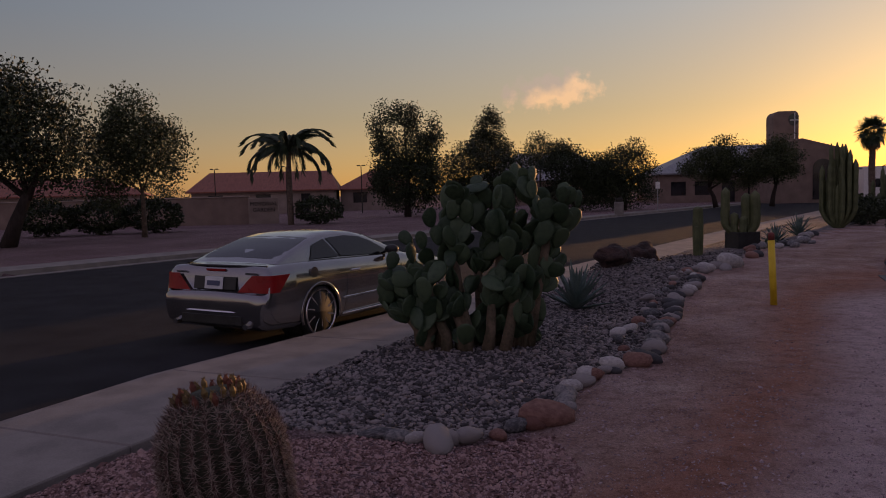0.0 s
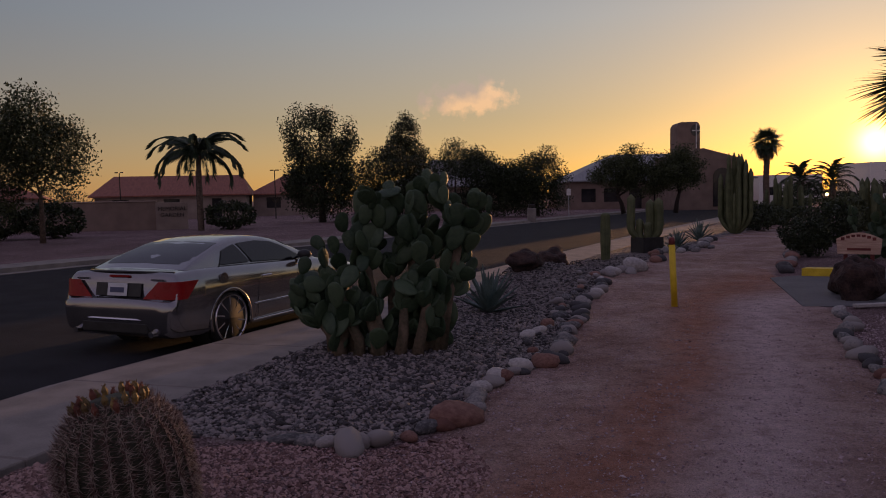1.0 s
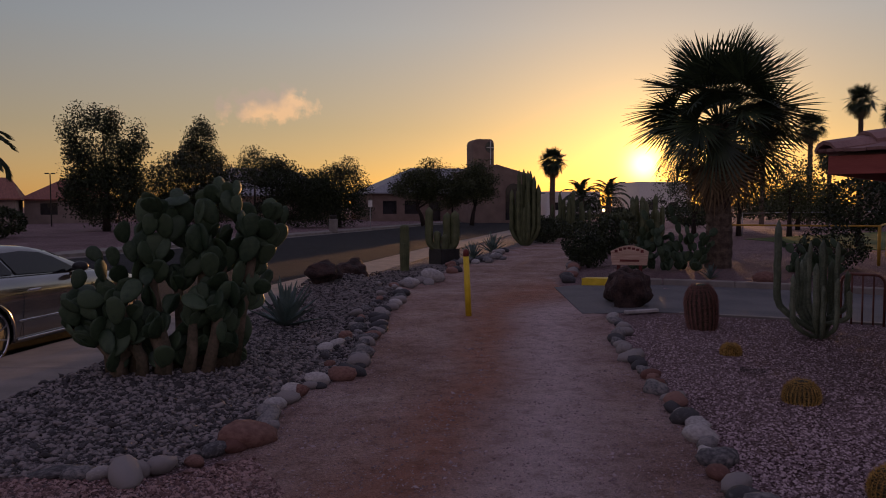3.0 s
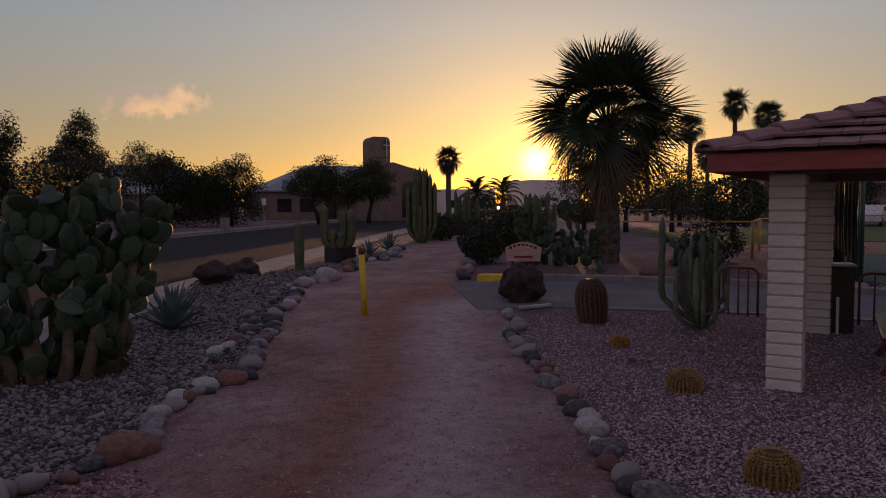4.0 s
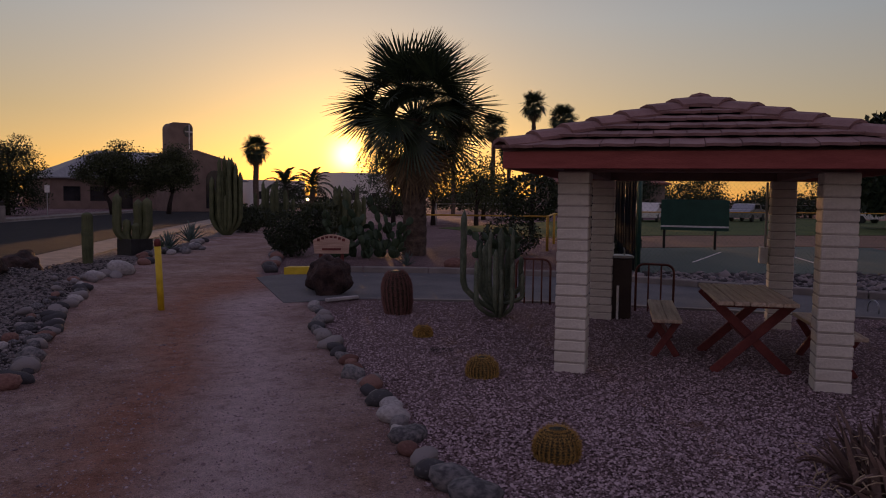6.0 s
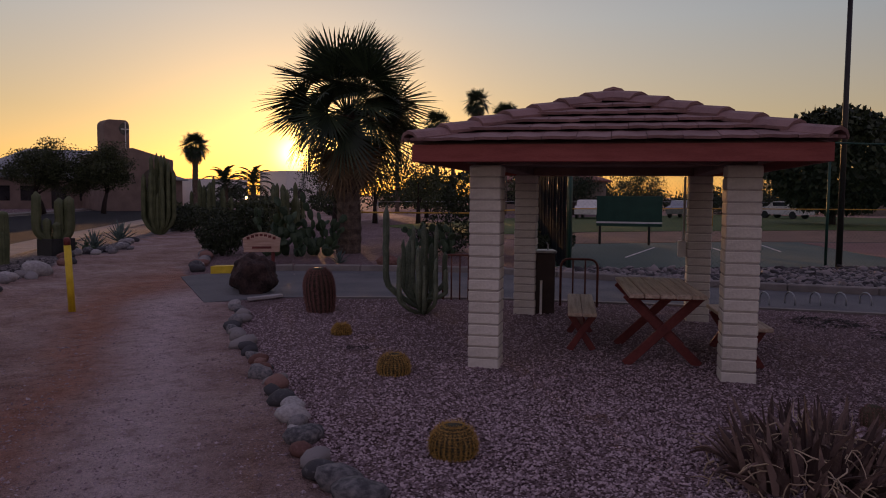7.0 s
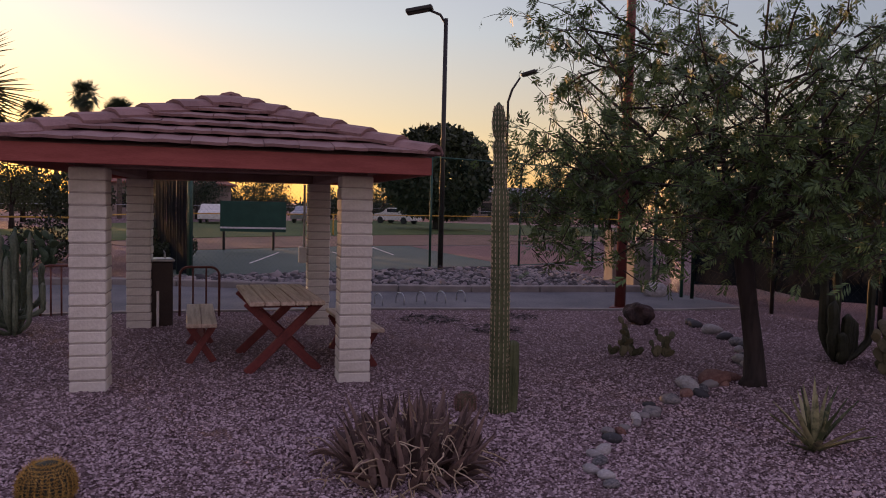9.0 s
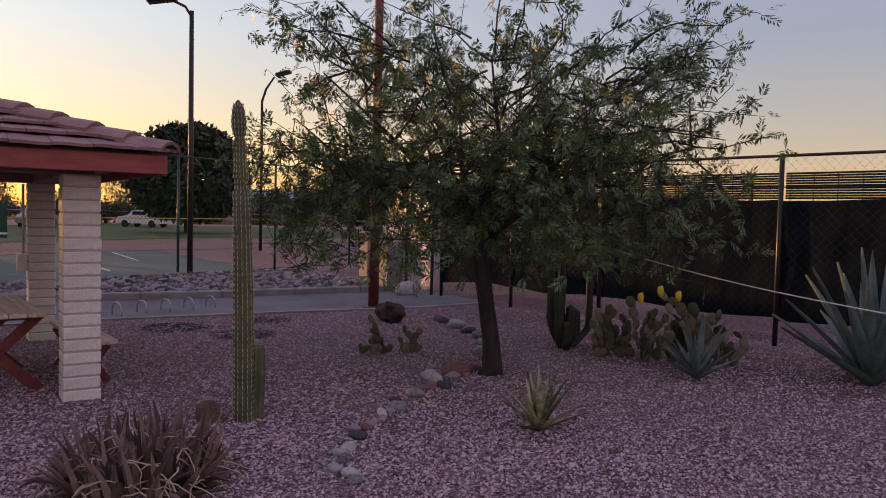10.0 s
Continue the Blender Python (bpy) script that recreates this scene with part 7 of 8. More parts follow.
# ---- courts, lawn, fences ----
M_COURT = pmat("green_court_surface", (0.055, 0.085, 0.07), (0.085, 0.12, 0.10), 0.8, 0.8, 0.05, 60, world_space=True)
M_COURTRED = pmat("red_court_surface", (0.17, 0.075, 0.06), (0.24, 0.12, 0.10), 0.8, 0.8, 0.05, 60, world_space=True)
M_INFIELD = pmat("tan_infield_dirt", (0.18, 0.105, 0.07), (0.26, 0.16, 0.11), 0.8, 0.95, 0.2, 60, world_space=True)
M_LAWN = pmat("evening_lawn", (0.045, 0.075, 0.015), (0.10, 0.13, 0.03), 0.5, 0.9, 0.6, 40, world_space=True)


def sheet(name, poly, z, material, label, category):
    return solid(name, Geo().prism(poly, -0.12, z), material, label, category, kind="structure")


sheet("court", [(13.6, 11.4), (19.2, 7.7), (26.5, 3.6), (34, 9.5), (27.2, 14.6), (20.5, 17.2)], 0.020, M_COURT, "green sports court surface behind the fence", "court")
sheet("court_border", [(22.0, 6.3), (26.5, 3.9), (33.5, 9.5), (29.0, 12.8)], 0.026, M_COURTRED, "red-brown painted court border", "court")
sheet("infield", [(20.6, 17.4), (27.4, 14.9), (34.3, 9.9), (50, 5), (42, 17), (30, 22), (22, 23)], 0.016, M_INFIELD, "tan dirt track beyond the courts", "dirt track")
sheet("lawn", [(22.5, 23.6), (30.3, 22.4), (42.5, 17.4), (54, 4), (75, 6), (72, 40), (40, 40), (24, 33)], 0.022, M_LAWN, "green evening ball-field lawn", "lawn")
g = Geo()
for a, b in (((21.8, 14.2), (17.6, 12.2)), ((23.5, 10.8), (27.2, 13.6)), ((19.6, 9.6), (23.5, 13.2))):
    m = frame2(a, (b[0] - a[0], b[1] - a[1]))
    g.box((0, -0.03, 0.0285), (math.hypot(b[0] - a[0], b[1] - a[1]), 0.03, 0.032), 0, m)
solid("court_lines", g, M_WHITE, "white painted court lines", "court line", kind="structure")
# court end wall board
sb = thing("practice_board", "dark green practice board on a post with a white line", "board", frame2((21.65, 16.48), (1.31, -1.77)))
part("panel", Geo().box((0, -0.04, 0.66), (2.2, 0.04, 1.70), 0.01), M_GREENST, sb)
part("line", Geo().box((0.0, -0.046, 0.76), (2.2, -0.042, 0.82)), M_WHITE, sb, "white painted line")
for x in (0.12, 1.78):
    part("post", Geo().tube([(x, 0.08, -0.1), (x, 0.08, 1.6)], 0.045, 8), M_DARKST, sb)


def chain_link(g, a, b, z0, z1, cell, w=0.0025):
    """Diamond wire mesh between two plan points."""
    m = frame2(a, (b[0] - a[0], b[1] - a[1]))
    L = math.hypot(b[0] - a[0], b[1] - a[1])
    H = z1 - z0
    vs, fs = [], []
    for sgn in (1, -1):
        x = -H if sgn > 0 else 0.0
        while x < (L if sgn > 0 else L + H):
            x0, zz0, x1, zz1 = (x, z0, x + H, z1) if sgn > 0 else (x, z0, x - H, z1)
            # cut to the panel
            t0, t1 = 0.0, 1.0
            dx = x1 - x0
            lo, hi = (0 - x0) / dx, (L - x0) / dx
            if lo > hi:
                lo, hi = hi, lo
            t0, t1 = max(t0, lo), min(t1, hi)
            if t1 > t0:
                p = (x0 + dx * t0, z0 + H * t0)
                q = (x0 + dx * t1, z0 + H * t1)
                k = len(vs)
                vs += [m @ Vector((p[0] - w, 0.001 * sgn, p[1])), m @ Vector((p[0] + w, 0.001 * sgn, p[1])), m @ Vector((q[0] + w, 0.001 * sgn, q[1])), m @ Vector((q[0] - w, 0.001 * sgn, q[1]))]
                fs.append((k, k + 1, k + 2, k + 3))
            x += cell * 1.414
    g.add(vs, fs)


def fence(name, label, pts, h, cell, screen=None, rail=True, post_r=0.035, mat=None, wire=None, w=0.0025, band=False):
    t = thing(name, label, "fence", kind="")
    mat = mat or M_GREENST
    for p in pts:
        part("post", Geo().tube([(p[0], p[1], -0.15), (p[0], p[1], h)], post_r, 8), mat, t, smooth=True)
    for a, b in zip(pts[:-1], pts[1:]):
        if rail:
            part("rail", Geo().tube([(a[0], a[1], h - 0.03), (b[0], b[1], h - 0.03)], post_r * 0.65, 6), mat, t)
        if cell:
            g = Geo()
            chain_link(g, a, b, 0.05, h - 0.04, cell, w)
            part("wire_mesh", g, wire or M_GREENST, t)
        if screen:
            z0, z1 = screen
            m = frame2(a, (b[0] - a[0], b[1] - a[1]))
            L = math.hypot(b[0] - a[0], b[1] - a[1])
            g = Geo()
            n = 14
            vs, fs = [], []
            for k in range(n + 1):
                x = L * k / n
                sag = 0.03 * math.sin(math.pi * k / n * 2 + a[0])
                for zz, off in ((z0 + sag, 0.05), ((z0 + z1) / 2, 0.07 + 0.02 * math.sin(k * 1.7)), (z1 + sag * 0.7, 0.05)):
                    vs.append(m @ Vector((x, off, zz)))
                    vs.append(m @ Vector((x, off + 0.004, zz)))
            for k in range(n):
                o, o2 = 6 * k, 6 * k + 6
                for j in (0, 2):
                    fs.append((o + j, o2 + j, o2 + j + 2, o + j + 2))
                    fs.append((o + j + 1, o + j + 3, o2 + j + 3, o2 + j + 1))
            g.add(vs, fs)
            part("windscreen", g, M_SCREEN, t, "dark woven windscreen cloth")
            if band:
                # the cloth has thinned to its cross threads along the top
                g = Geo()
                for k in range(11):
                    zz = z1 + 0.02 + 0.033 * k
                    g.box((0.04, 0.05, zz), (L - 0.04, 0.054, zz + 0.027), 0, m)
                for k in range(int(L / 0.3)):
                    g.box((0.1 + 0.3 * k, 0.0545, z1), (0.11 + 0.3 * k, 0.058, z1 + 0.37), 0, m)
                part("frayed_band", g, M_SCREEN, t, "worn open weave along the windscreen's top")
    return t


M_SCREEN = pmat("dark_windscreen_cloth", (0.004, 0.007, 0.010), (0.010, 0.014, 0.019), 3, 0.95, 0.1, 200, spec=0.03)
FR = [(16.2, 0.69), (14.75, -0.72), (13.33, -2.15), (11.33, -4.28), (9.3, -6.45), (7.2, -8.7)]
fence("court_fence", "tall chain-link court fence hung with dark windscreen", FR, 2.60, 0.085, (0.36, 1.97), wire=M_BLACK, w=0.0016, mat=M_DARKST, band=True)
fence("court_fence", "chain-link court fence returning along the far side", [(16.2, 0.69), (18.3, -1.5), (20.4, -3.7), (22.6, -5.9), (24.8, -8.1)], 2.70, 0.12, (0.3, 2.3), w=0.003)
fence("court_fence", "far chain-link fence of the court with dark cloth", [(24.8, -8.1), (20.5, -12.5), (16.0, -17.0)], 2.75, 0, (0.2, 2.3))
fence("court_fence", "tall green chain-link fence before the sports court", [(13.3, 10.5), (16.1, 9.0), (18.97, 7.5), (21.9, 5.95), (24.8, 4.4)], 3.0, 0.075, wire=M_GREENST, w=0.0022)
fence("court_fence", "green fence running back beside the sports court", [(13.35, 10.55), (14.2, 11.6), (15.1, 12.7), (16.3, 14.2), (18.0, 16.3)], 3.0, 0.16, (0.1, 2.9), post_r=0.06)
fence("court_gate", "open chain-link gate between the two courts", [(16.3, 0.9), (17.2, 1.55), (18.6, 2.2)], 2.4, 0.10, wire=M_GALV, w=0.003)
fence("field_fence", "low chain-link field fence with a yellow top rail", [(13.6, 19.7), (16.9, 17.1), (20.0, 20.0), (26.0, 22.6), (36.0, 20.6), (46.0, 15.0), (54.0, 4.0)], 1.15, 0, mat=M_YELLOWRAIL, post_r=0.045)
fence("field_fence", "distant low chain-link fence beyond the lawn", [(26, 36), (40, 41.0), (56, 41.0), (72.5, 40.5), (75.5, 6)], 1.3, 0, mat=M_GALV, post_r=0.03)
# utility cabinets beside the gate
for i, (x, y, w, h) in enumerate(((17.4, 1.95, 0.5, 1.0), (18.1, 2.5, 0.4, 1.25))):
    ub = thing("utility_cabinet", "grey steel utility cabinet beside the gate", "cabinet", pose(x, y, 0, 0, 0, 40), "utility cabinets")
    part("body", Geo().box((-w / 2, -0.2, -0.02), (w / 2, 0.2, h), 0.012), M_CONC, ub)
    part("door", Geo().box((-w / 2 + 0.04, -0.215, 0.1), (w / 2 - 0.04, -0.202, h - 0.08), 0.004), M_CONC, ub)
# slack white cord along the fence
solid("cord", Geo().tube([(9.65 + (7.03 - 9.65) * q - 0.3, -1.74 + (-3.64 + 1.74) * q, 1.35 + (0.98 - 1.35) * q - 0.05 * math.sin(math.pi * q)) for q in np.linspace(-0.25, 1.6, 26)], 0.006, 5), M_WHITE, "white cord strung from the tree past the fence", "cord")
# clipped round trees beyond the lawn
for i, (x, y, r, z) in enumerate(((51.3, 21.2, 4.0, 4.05), (24.0, 25.6, 1.35, 1.75), (58.0, 10.0, 3.0, 3.3))):
    rs_ = np.random.RandomState(700 + i)
    t = thing("clipped_tree", "dense dark round-clipped tree on the lawn", "tree", pose(x, y, -0.05), "clipped trees")
    part("trunk", Geo().tube([(0, 0, 0), (0, 0, z)], [0.25 if r > 2 else 0.12, 0.15 if r > 2 else 0.08], 8), M_BARK, t)
    n_ = 8600 if r > 2 else 2600
    u = rs_.normal(0, 1, (n_, 3))
    u /= np.linalg.norm(u, axis=1, keepdims=True)
    u *= rs_.uniform(0.8, 1.0, (n_, 1))
    c = u * np.array([r, r, r * 0.86]) * (1 + 0.05 * np.sin(u[:, :1] * 9 + i)) + np.array([0, 0, z])
    c = c[c[:, 2] > max(0.3, z - r * 0.75)]
    v, q = leaf_cards(c, (0.05, 0.05, 0.05), 2, 0.42 if r > 2 else 0.14, rs_, 0.6)
    part("crown", np_mesh("crown", v, q, M_LEAF), None, t)
for i, (x, y, h, r) in enumerate(((62, 44, 4.5, 2.2), (72, 36, 5, 2.4), (80, 20, 4.6, 2.2), (46, 43, 3.6, 1.8), (86, 8, 5, 2.6), (84, -8, 4.6, 2.4), (55, 46, 4.2, 2.0), (36, 44, 3.4, 1.8), (66, -18, 4.6, 2.4), (50, -30, 5, 2.6), (40, -42, 5, 2.8))):
    tree("shade_tree", "distant tree beyond the ball field", (x, y), [(0, 0, 0), (0, 0, 1.6)], [(0, 0, h - r * 0.7, r, r, r * 0.75), (r * 0.8, 0, h - r, r * 0.8, r * 0.8, r * 0.6)], 1500, 0.3, 720 + i, M_LEAF2 if i % 2 else M_LEAF, clumps=26, tr=0.16, group="trees beyond the field")

for i in range(15):
    rr = random.Random(800 + i)
    a, d = radians(37 + i * 3.6 + rr.uniform(-1, 1)), rr.uniform(84, 96)
    h = rr.uniform(2.2, 4.2)
    tree("far_tree", "low dark tree mass along the far side of the field", (d * math.sin(a), d * math.cos(a)), [(0, 0, 0), (0, 0, 1.2)], [(0, 0, h * 0.6, 3.4, 2.4, h * 0.42), (2.6, 0, 1.2, 3.0, 2.2, 1.2), (-2.6, 0, 1.2, 3.0, 2.2, 1.2)], 1500, 0.45, 820 + i, clumps=24, tr=0.18, group="trees along the far field")


def parked_car(at, turn, paint, label):
    """A small far-off parked car: body, cabin, wheels."""
    t = thing("parked_car", label, "car", pose(at[0], at[1], 0, 0, 0, turn), "far parked cars")
    g = Geo()
    prof = [(-2.1, 0.35), (-2.15, 0.75), (-1.9, 0.95), (-1.2, 1.0), (-0.8, 1.42), (0.5, 1.45), (1.1, 1.02), (2.0, 0.88), (2.15, 0.6), (2.1, 0.35)]
    n = len(prof)
    g.add([(x, -0.85, z) for x, z in prof] + [(x, 0.85, z) for x, z in prof], [tuple(range(n)), tuple(range(n, 2 * n))[::-1]] + [(i, (i + 1) % n, n + (i + 1) % n, n + i) for i in range(n)])
    part("body", g, paint, t)
    for s in (-0.856, 0.856):
        part("window", Geo().box((-0.75, s - 0.003, 1.05), (0.55, s + 0.003, 1.36), 0.0), M_WINDOW, t)
        for x in (-1.3, 1.3):
            part("wheel", Geo().tube([(x, s * 0.82, 0.32), (x, s * 1.02, 0.32)], 0.32, 14), M_BLACK, t)
    return t


parked_car((47.0, 37.5), 30, M_WHITE, "white car parked far beyond the lawn")
parked_car((56.0, 35.0), 15, M_GALV, "silver car parked far beyond the lawn")
parked_car((63.0, 30.0), 80, M_WHITE, "white van-like car parked far beyond the lawn")

# ---- parked coupe ----
M_PAINT = pmat("silver_grey_car_paint", (0.22, 0.215, 0.22), (0.25, 0.245, 0.25), 2, 0.14, 0.0, 10, metal=0.85, coat=1.0)
M_CARGLASS = pmat("tinted_car_glass", (0.012, 0.014, 0.017), (0.016, 0.018, 0.022), 1, 0.06, 0.0, 10, spec=0.45)
M_CHROME = pmat("chrome", (0.62, 0.62, 0.63), (0.70, 0.70, 0.71), 4, 0.14, 0.0, 40, metal=1.0)
M_TAIL = pmat("red_tail_light", (0.22, 0.006, 0.008), (0.30, 0.010, 0.012), 6, 0.3, 0.0, 40, spec=0.2)
M_TYRE = pmat("tyre_rubber", (0.012, 0.012, 0.012), (0.022, 0.022, 0.022), 6, 0.8, 0.1, 60)
M_PLATE = pmat("plate_white", (0.55, 0.56, 0.58), (0.65, 0.66, 0.68), 6, 0.5, 0.0, 40)
M_PLATEBAR = pmat("plate_bar", (0.05, 0.06, 0.12), (0.07, 0.08, 0.15), 6, 0.5, 0.0, 40)
CAR = frame2((-3.64, 9.56), (0.40, 0.917), -0.12)
coupe = thing("coupe", "silver-grey two-door coupe parked at the kerb", "car", CAR @ Matrix.Diagonal((1.03, 1.03, 1.04, 1)))
ST = [(-1.00, 0.68, 0.40, 0.50, 0.585), (-0.985, 0.80, 0.32, 0.53, 0.62), (-0.955, 0.855, 0.26, 0.56, 0.640), (-0.90, 0.882, 0.23, 0.60, 0.655), (-0.885, 0.884, 0.22, 0.63, 0.80), (-0.86, 0.890, 0.21, 0.67, 0.92), (-0.82, 0.896, 0.20, 0.70, 0.955),
      (-0.45, 0.915, 0.18, 0.73, 0.975), (0.0, 0.918, 0.17, 0.75, 0.97), (0.6, 0.908, 0.16, 0.75, 0.955), (1.4, 0.90, 0.16, 0.74, 0.935), (2.0, 0.905, 0.16, 0.73, 0.92), (2.56, 0.91, 0.17, 0.70, 0.85), (3.1, 0.875, 0.20, 0.62, 0.755), (3.38, 0.78, 0.25, 0.52, 0.65), (3.52, 0.58, 0.32, 0.44, 0.52)]
sx = [s[0] for s in ST]


def car_at(x):
    return [float(np.interp(x, sx, [s[k] for s in ST])) for k in (1, 2, 3, 4)]


def body_ring(x):
    w, zb, zs, zt = car_at(x)
    pts = [(0.0, zb), (w * 0.80, zb), (w * 0.93, zb + 0.03), (w * 0.975, zb + 0.10)]
    for k in range(1, 7):
        q = k / 6
        pts.append((w * (0.975 + 0.025 * math.sin(q * math.pi * 0.6)), zb + 0.10 + (zs - zb - 0.10) * q))
    for k in range(1, 8):
        a = k / 7 * math.pi / 2
        pts.append((w * (0.995 - 0.16 * (1 - math.cos(a))), zs + (zt - zs) * math.sin(a)))
    pts.append((w * 0.62, zt + 0.012))
    pts.append((w * 0.32, zt + 0.02))
    pts.append((0.0, zt + 0.024))
    return pts


xs = sorted(set([round(v, 4) for v in np.arange(-1.0, 3.521, 0.04)] + sx))
rings = []
for x in xs:
    half = body_ring(x)
    rings.append([(x, -y, z) for y, z in half] + [(x, y, z) for y, z in half[-2:0:-1]])
N = len(rings[0])
vs = [p for r in rings for p in r]
fs = []
AX = (0.0, 2.56)
for i in range(len(rings) - 1):
    for k in range(N):
        f = (i * N + k, i * N + (k + 1) % N, (i + 1) * N + (k + 1) % N, (i + 1) * N + k)
        c = sum((Vector(vs[j]) for j in f), Vector()) / 4
        if abs(c.y) > 0.55 and any(math.hypot(c.x - a, c.z - 0.325) < 0.365 for a in AX):
            continue
        fs.append(f)
fs.append(tuple(range(N)))
fs.append(tuple((len(rings) - 1) * N + k for k in range(N))[::-1])
body = part("body", Geo().add(vs, fs), M_PAINT, coupe, smooth=True)
for a in AX:
    for s in (-1, 1):
        pts = [(a + 0.372 * math.cos(w), s * (car_at(a + 0.37 * math.cos(w))[0] * 0.985), 0.325 + 0.372 * math.sin(w)) for w in np.linspace(-0.30, math.pi + 0.30, 26)]
        part("arch_lip", Geo().tube(pts, 0.020, 6), M_PAINT, body, smooth=True)
        part("wheel_well", Geo().tube([(a, s * 0.50, 0.33), (a, s * 0.80, 0.33)], 0.37, 20), M_BLACK, body)
        wh = part("wheel", Geo().tube([(a, s * 0.66, 0.33), (a, s * 0.68, 0.33), (a, s * 0.86, 0.33), (a, s * 0.895, 0.33), (a, s * 0.897, 0.33), (a, s * 0.86, 0.33)], [0.30, 0.33, 0.33, 0.31, 0.285, 0.28], 36), M_TYRE, coupe, smooth=True)
        g = Geo()
        g.tube([(a + 0.282 * math.cos(w), s * 0.894, 0.33 + 0.282 * math.sin(w)) for w in np.linspace(0, 2 * math.pi, 37)], 0.014, 6)
        for k in range(10):
            w = 2 * math.pi * k / 10 + 0.3
            g.tube([(a + 0.045 * math.cos(w), s * 0.875, 0.33 + 0.045 * math.sin(w)), (a + 0.17 * math.cos(w + 0.05), s * 0.888, 0.33 + 0.17 * math.sin(w + 0.05)), (a + 0.278 * math.cos(w + 0.1), s * 0.893, 0.33 + 0.278 * math.sin(w + 0.1))], [0.020, 0.013, 0.014], 5)
        g.tube([(a, s * 0.86, 0.33), (a, s * 0.893, 0.33)], 0.058, 12)
        part("rim", g, M_CHROME, wh, "ten-spoke alloy rim")
# cabin: glass house between the belt and the roof
SIDE = [(-0.62, 0.975), (-0.30, 1.105), (0.10, 1.235), (0.42, 1.292), (0.75, 1.305), (1.05, 1.285), (1.32, 1.225), (1.70, 1.07), (2.06, 0.915)]


def cabin_y(z):
    return float(np.interp(z, [0.90, 0.98, 1.15, 1.25, 1.31], [0.775, 0.755, 0.66, 0.585, 0.42]))


rings = []
for x, z in SIDE:
    zb = car_at(x)[3] - 0.03
    r = []
    for q in (0, 0.3, 0.6, 0.85):
        zz = zb + (z - zb) * q
        r.append((x, cabin_y(zz), zz))
    yt = cabin_y(zb + (z - zb) * 0.85)
    r += [(x, yt * 0.93, z - 0.012 * (z - zb) * 3), (x, yt * 0.6, z + 0.004), (x, 0, z + 0.012)]
    rings.append([(a_, -b_, c_) for a_, b_, c_ in r] + r[-2::-1])
N = len(rings[0])
g = Geo().add([p for r in rings for p in r], [(i * N + k, i * N + k + 1, (i + 1) * N + k + 1, (i + 1) * N + k) for i in range(len(rings) - 1) for k in range(N - 1)])
part("roof", g, M_PAINT, coupe, smooth=True)


def on_cabin(pts, out=0.007):
    return [(x, s_ * (cabin_y(z) + out), z) for x, z, s_ in pts]


def cabin_panel(name, grid, mat, parent, out):
    """A curved panel; grid: rows of points."""
    g = Geo()
    n = len(grid[0])
    g.add([p for r in grid for p in r], [(i * n + k, i * n + k + 1, (i + 1) * n + k + 1, (i + 1) * n + k) for i in range(len(grid) - 1) for k in range(n - 1)])
    return part(name, g, mat, parent, smooth=True)


def top_z(x):
    return float(np.interp(x, [p[0] for p in SIDE], [p[1] for p in SIDE]))


def glass_row(x, frac, lift=0.012):
    z = top_z(x)
    zb = car_at(x)[3] - 0.03
    yt = cabin_y(zb + (z - zb) * 0.85)
    ys = np.linspace(-1, 1, 13)
    return [(x, y * yt * frac, z + lift - 0.016 * abs(y) ** 2.5) for y in ys]


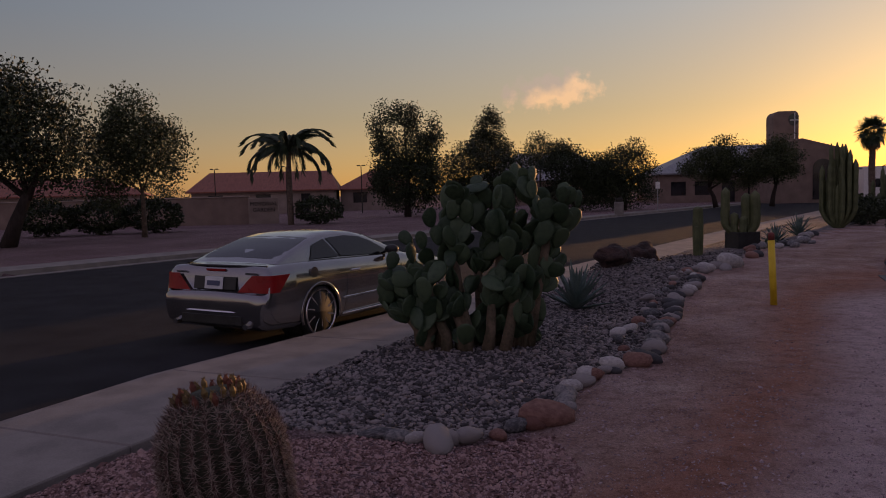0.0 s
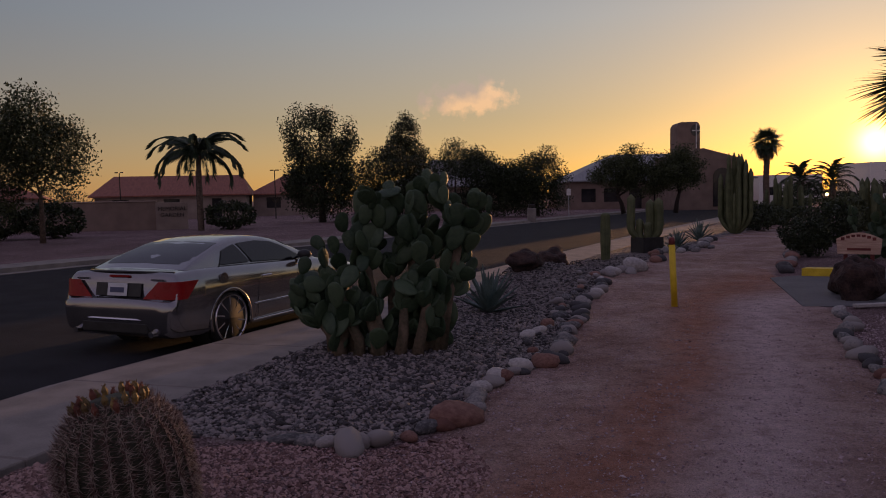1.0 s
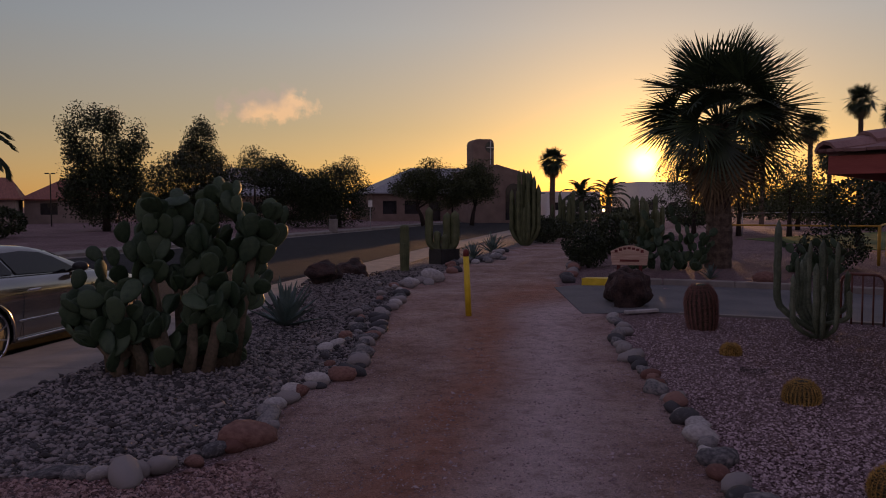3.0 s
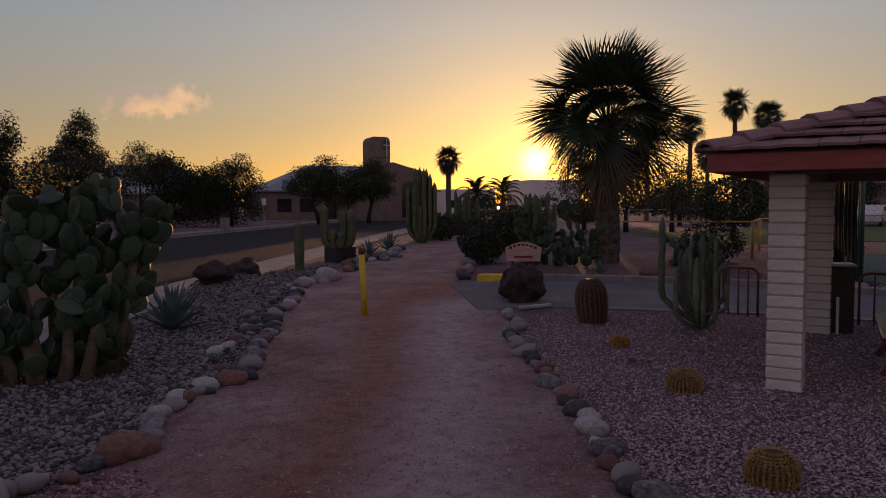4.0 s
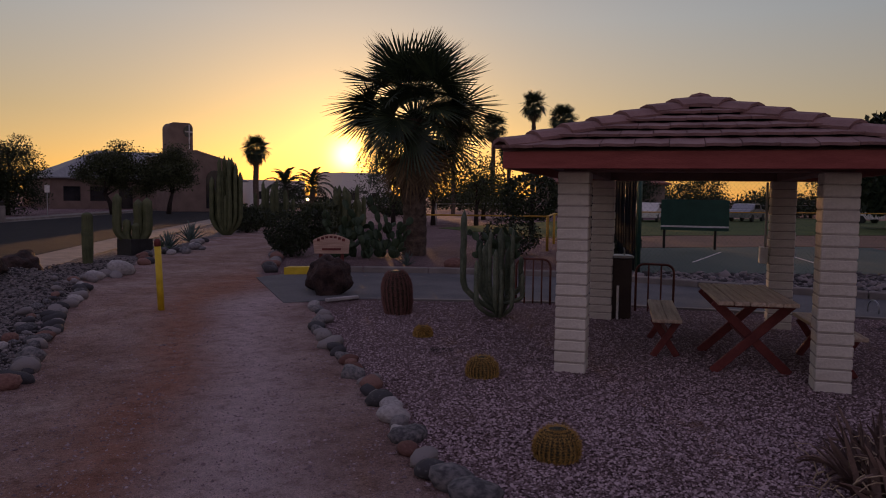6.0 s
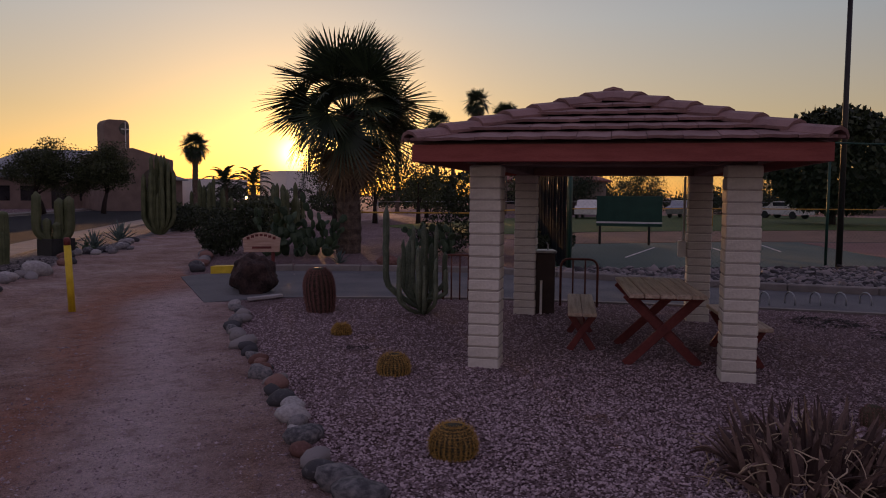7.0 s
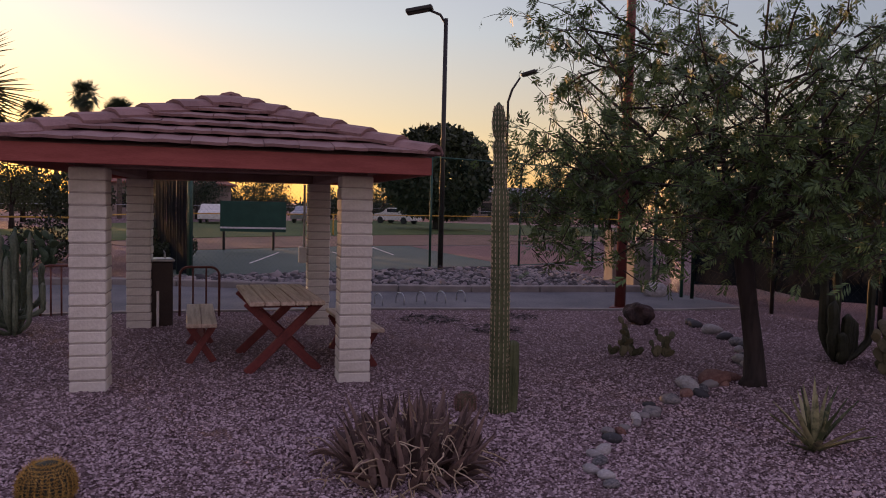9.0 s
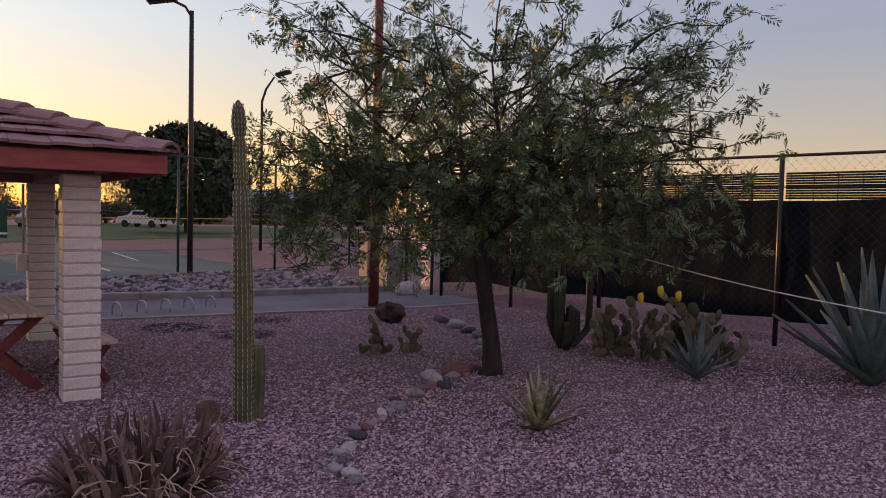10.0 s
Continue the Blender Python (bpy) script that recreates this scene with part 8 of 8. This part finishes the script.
cabin_panel("rear_window", [glass_row(x, 0.90) for x in np.linspace(-0.50, 0.17, 7)], M_CARGLASS, coupe, 0.01)
cabin_panel("windscreen", [glass_row(x, 0.92) for x in np.linspace(1.28, 2.0, 7)], M_CARGLASS, coupe, 0.01)
for s in (-1, 1):
    for nm, top, bot in (("quarter_window", [(0.12, 1.155), (0.30, 1.195), (0.40, 1.215)], [(-0.02, 0.985), (0.25, 0.985), (0.555, 0.98)]), ("door_window", [(0.455, 1.222), (0.85, 1.235), (1.15, 1.205), (1.36, 1.13)], [(0.60, 0.98), (0.95, 0.965), (1.35, 0.95), (1.72, 0.94)])):
        rows = []
        for q in (0, 0.33, 0.66, 1.0):
            rows.append([(bx + (tx_ - bx) * q, s * (cabin_y(bz + (tz - bz) * q) + 0.012), bz + (tz - bz) * q) for (tx_, tz), (bx, bz) in zip(top, bot)])
        cabin_panel(nm, rows, M_CARGLASS, coupe, 0.0)
    # door seams, handle, mirror, strips
    for x in (0.50, 1.78):
        part("door_seam", Geo().tube([(x + 0.05 * q, s * (car_at(x)[0] * 0.998), 0.26 + 0.5 * q) for q in np.linspace(0, 1, 8)] + [(x + 0.06, s * car_at(x)[0] * 0.93, 0.88)], 0.0035, 4), M_BLACK, body)
    part("door_handle", Geo().box((0.62, -0.016, 0.775), (0.82, 0.016, 0.805), 0.008, pose(0, s * 0.905, 0)), M_CHROME, body)
    part("rub_strip", Geo().box((0.45, -0.012, 0.435), (2.15, 0.012, 0.465), 0.006, pose(0, s * 0.905, 0)), M_CHROME, body)
    part("sill_strip", Geo().box((0.42, -0.014, 0.225), (2.15, 0.014, 0.25), 0.006, pose(0, s * 0.893, 0)), M_CHROME, body)
    mir = part("door_mirror", Geo().blob((1.55, s * 0.93, 1.0), (0.085, 0.11, 0.07), 2, 0.05, 1.0, 1), M_BLACK, coupe, "dark door mirror", smooth=True)
    part("mirror_arm", Geo().tube([(1.60, s * 0.76, 0.95), (1.57, s * 0.88, 0.98)], 0.02, 6), M_BLACK, mir)
    # wrap-round tail light
    rows = []
    for q in np.linspace(0, 1, 6):
        z0_, z1_ = 0.675 + 0.0 * q, 0.885 - 0.10 * q * 0.3
        row = []
        for w in np.linspace(0, 1, 9):
            zz = 0.665 + (0.865 - 0.665) * q
            # from the tail panel round the corner to the flank
            if w < 0.55:
                y = (0.40 + 0.22 * q) + (0.875 - 0.40 - 0.22 * q) * (w / 0.55)
                x = -0.925 + 0.045 * (w / 0.55) ** 5 + (zz - 0.665) * 0.17
            else:
                y = 0.885 + 0.035 * (w - 0.55) / 0.45
                x = -0.880 + (w - 0.55) / 0.45 * 0.28 * (0.45 + 0.55 * q) + (zz - 0.665) * 0.17
            row.append((x - 0.012, s * (y + 0.006), zz))
        rows.append(row)
    cabin_panel("tail_light", rows, M_TAIL, coupe, 0)
    part("exhaust", Geo().tube([(-1.03, s * 0.60, 0.275), (-0.86, s * 0.60, 0.275)], 0.038, 12), M_CHROME, coupe)
part("fuel_flap", Geo().tube([(-0.12, -0.905, 0.83), (-0.12, -0.912, 0.83)], 0.075, 20), M_PAINT, body)
part("spoiler", Geo().tube([(-0.865 + 0.10 * abs(q) ** 2, q * 0.74, 0.968 - 0.008 * abs(q)) for q in np.linspace(-1, 1, 17)], 0.014, 6), M_BLACK, body, "dark boot-lid spoiler")
part("brake_light", Geo().box((-0.885, -0.16, 0.905), (-0.868, 0.16, 0.928)), M_TAIL, body)
part("bumper_strip", Geo().tube([(-1.003 + 0.14 * abs(q) ** 3, q * 0.84, 0.43) for q in np.linspace(-1, 1, 21)], 0.016, 6), M_CHROME, body)
part("diffuser", Geo().box((-1.004, -0.52, 0.27), (-0.95, 0.52, 0.395), 0.012), M_BLACK, body, "black lower bumper insert")
part("plate_recess", Geo().box((-0.012, -0.36, 0.0), (0.004, 0.36, 0.155), 0.004, pose(-0.915, 0, 0.685, 0, 10, 0)), M_BLACK, body)
plate = part("number_plate", Geo().box((-0.026, -0.155, 0.0), (-0.016, 0.155, 0.15), 0.003, pose(-0.915, 0, 0.687, 0, 10, 0)), M_PLATE, coupe, "white plate with a dark bar")
part("plate_bar", Geo().box((-0.031, -0.11, 0.04), (-0.027, 0.11, 0.10), 0, pose(-0.915, 0, 0.687, 0, 10, 0)), M_PLATEBAR, plate)
part("badge_bar", Geo().box((-0.888, 0.50, 0.872), (-0.878, 0.70, 0.892)), M_CHROME, body)
part("badge_bar", Geo().box((-0.888, -0.70, 0.872), (-0.878, -0.50, 0.892)), M_CHROME, body)
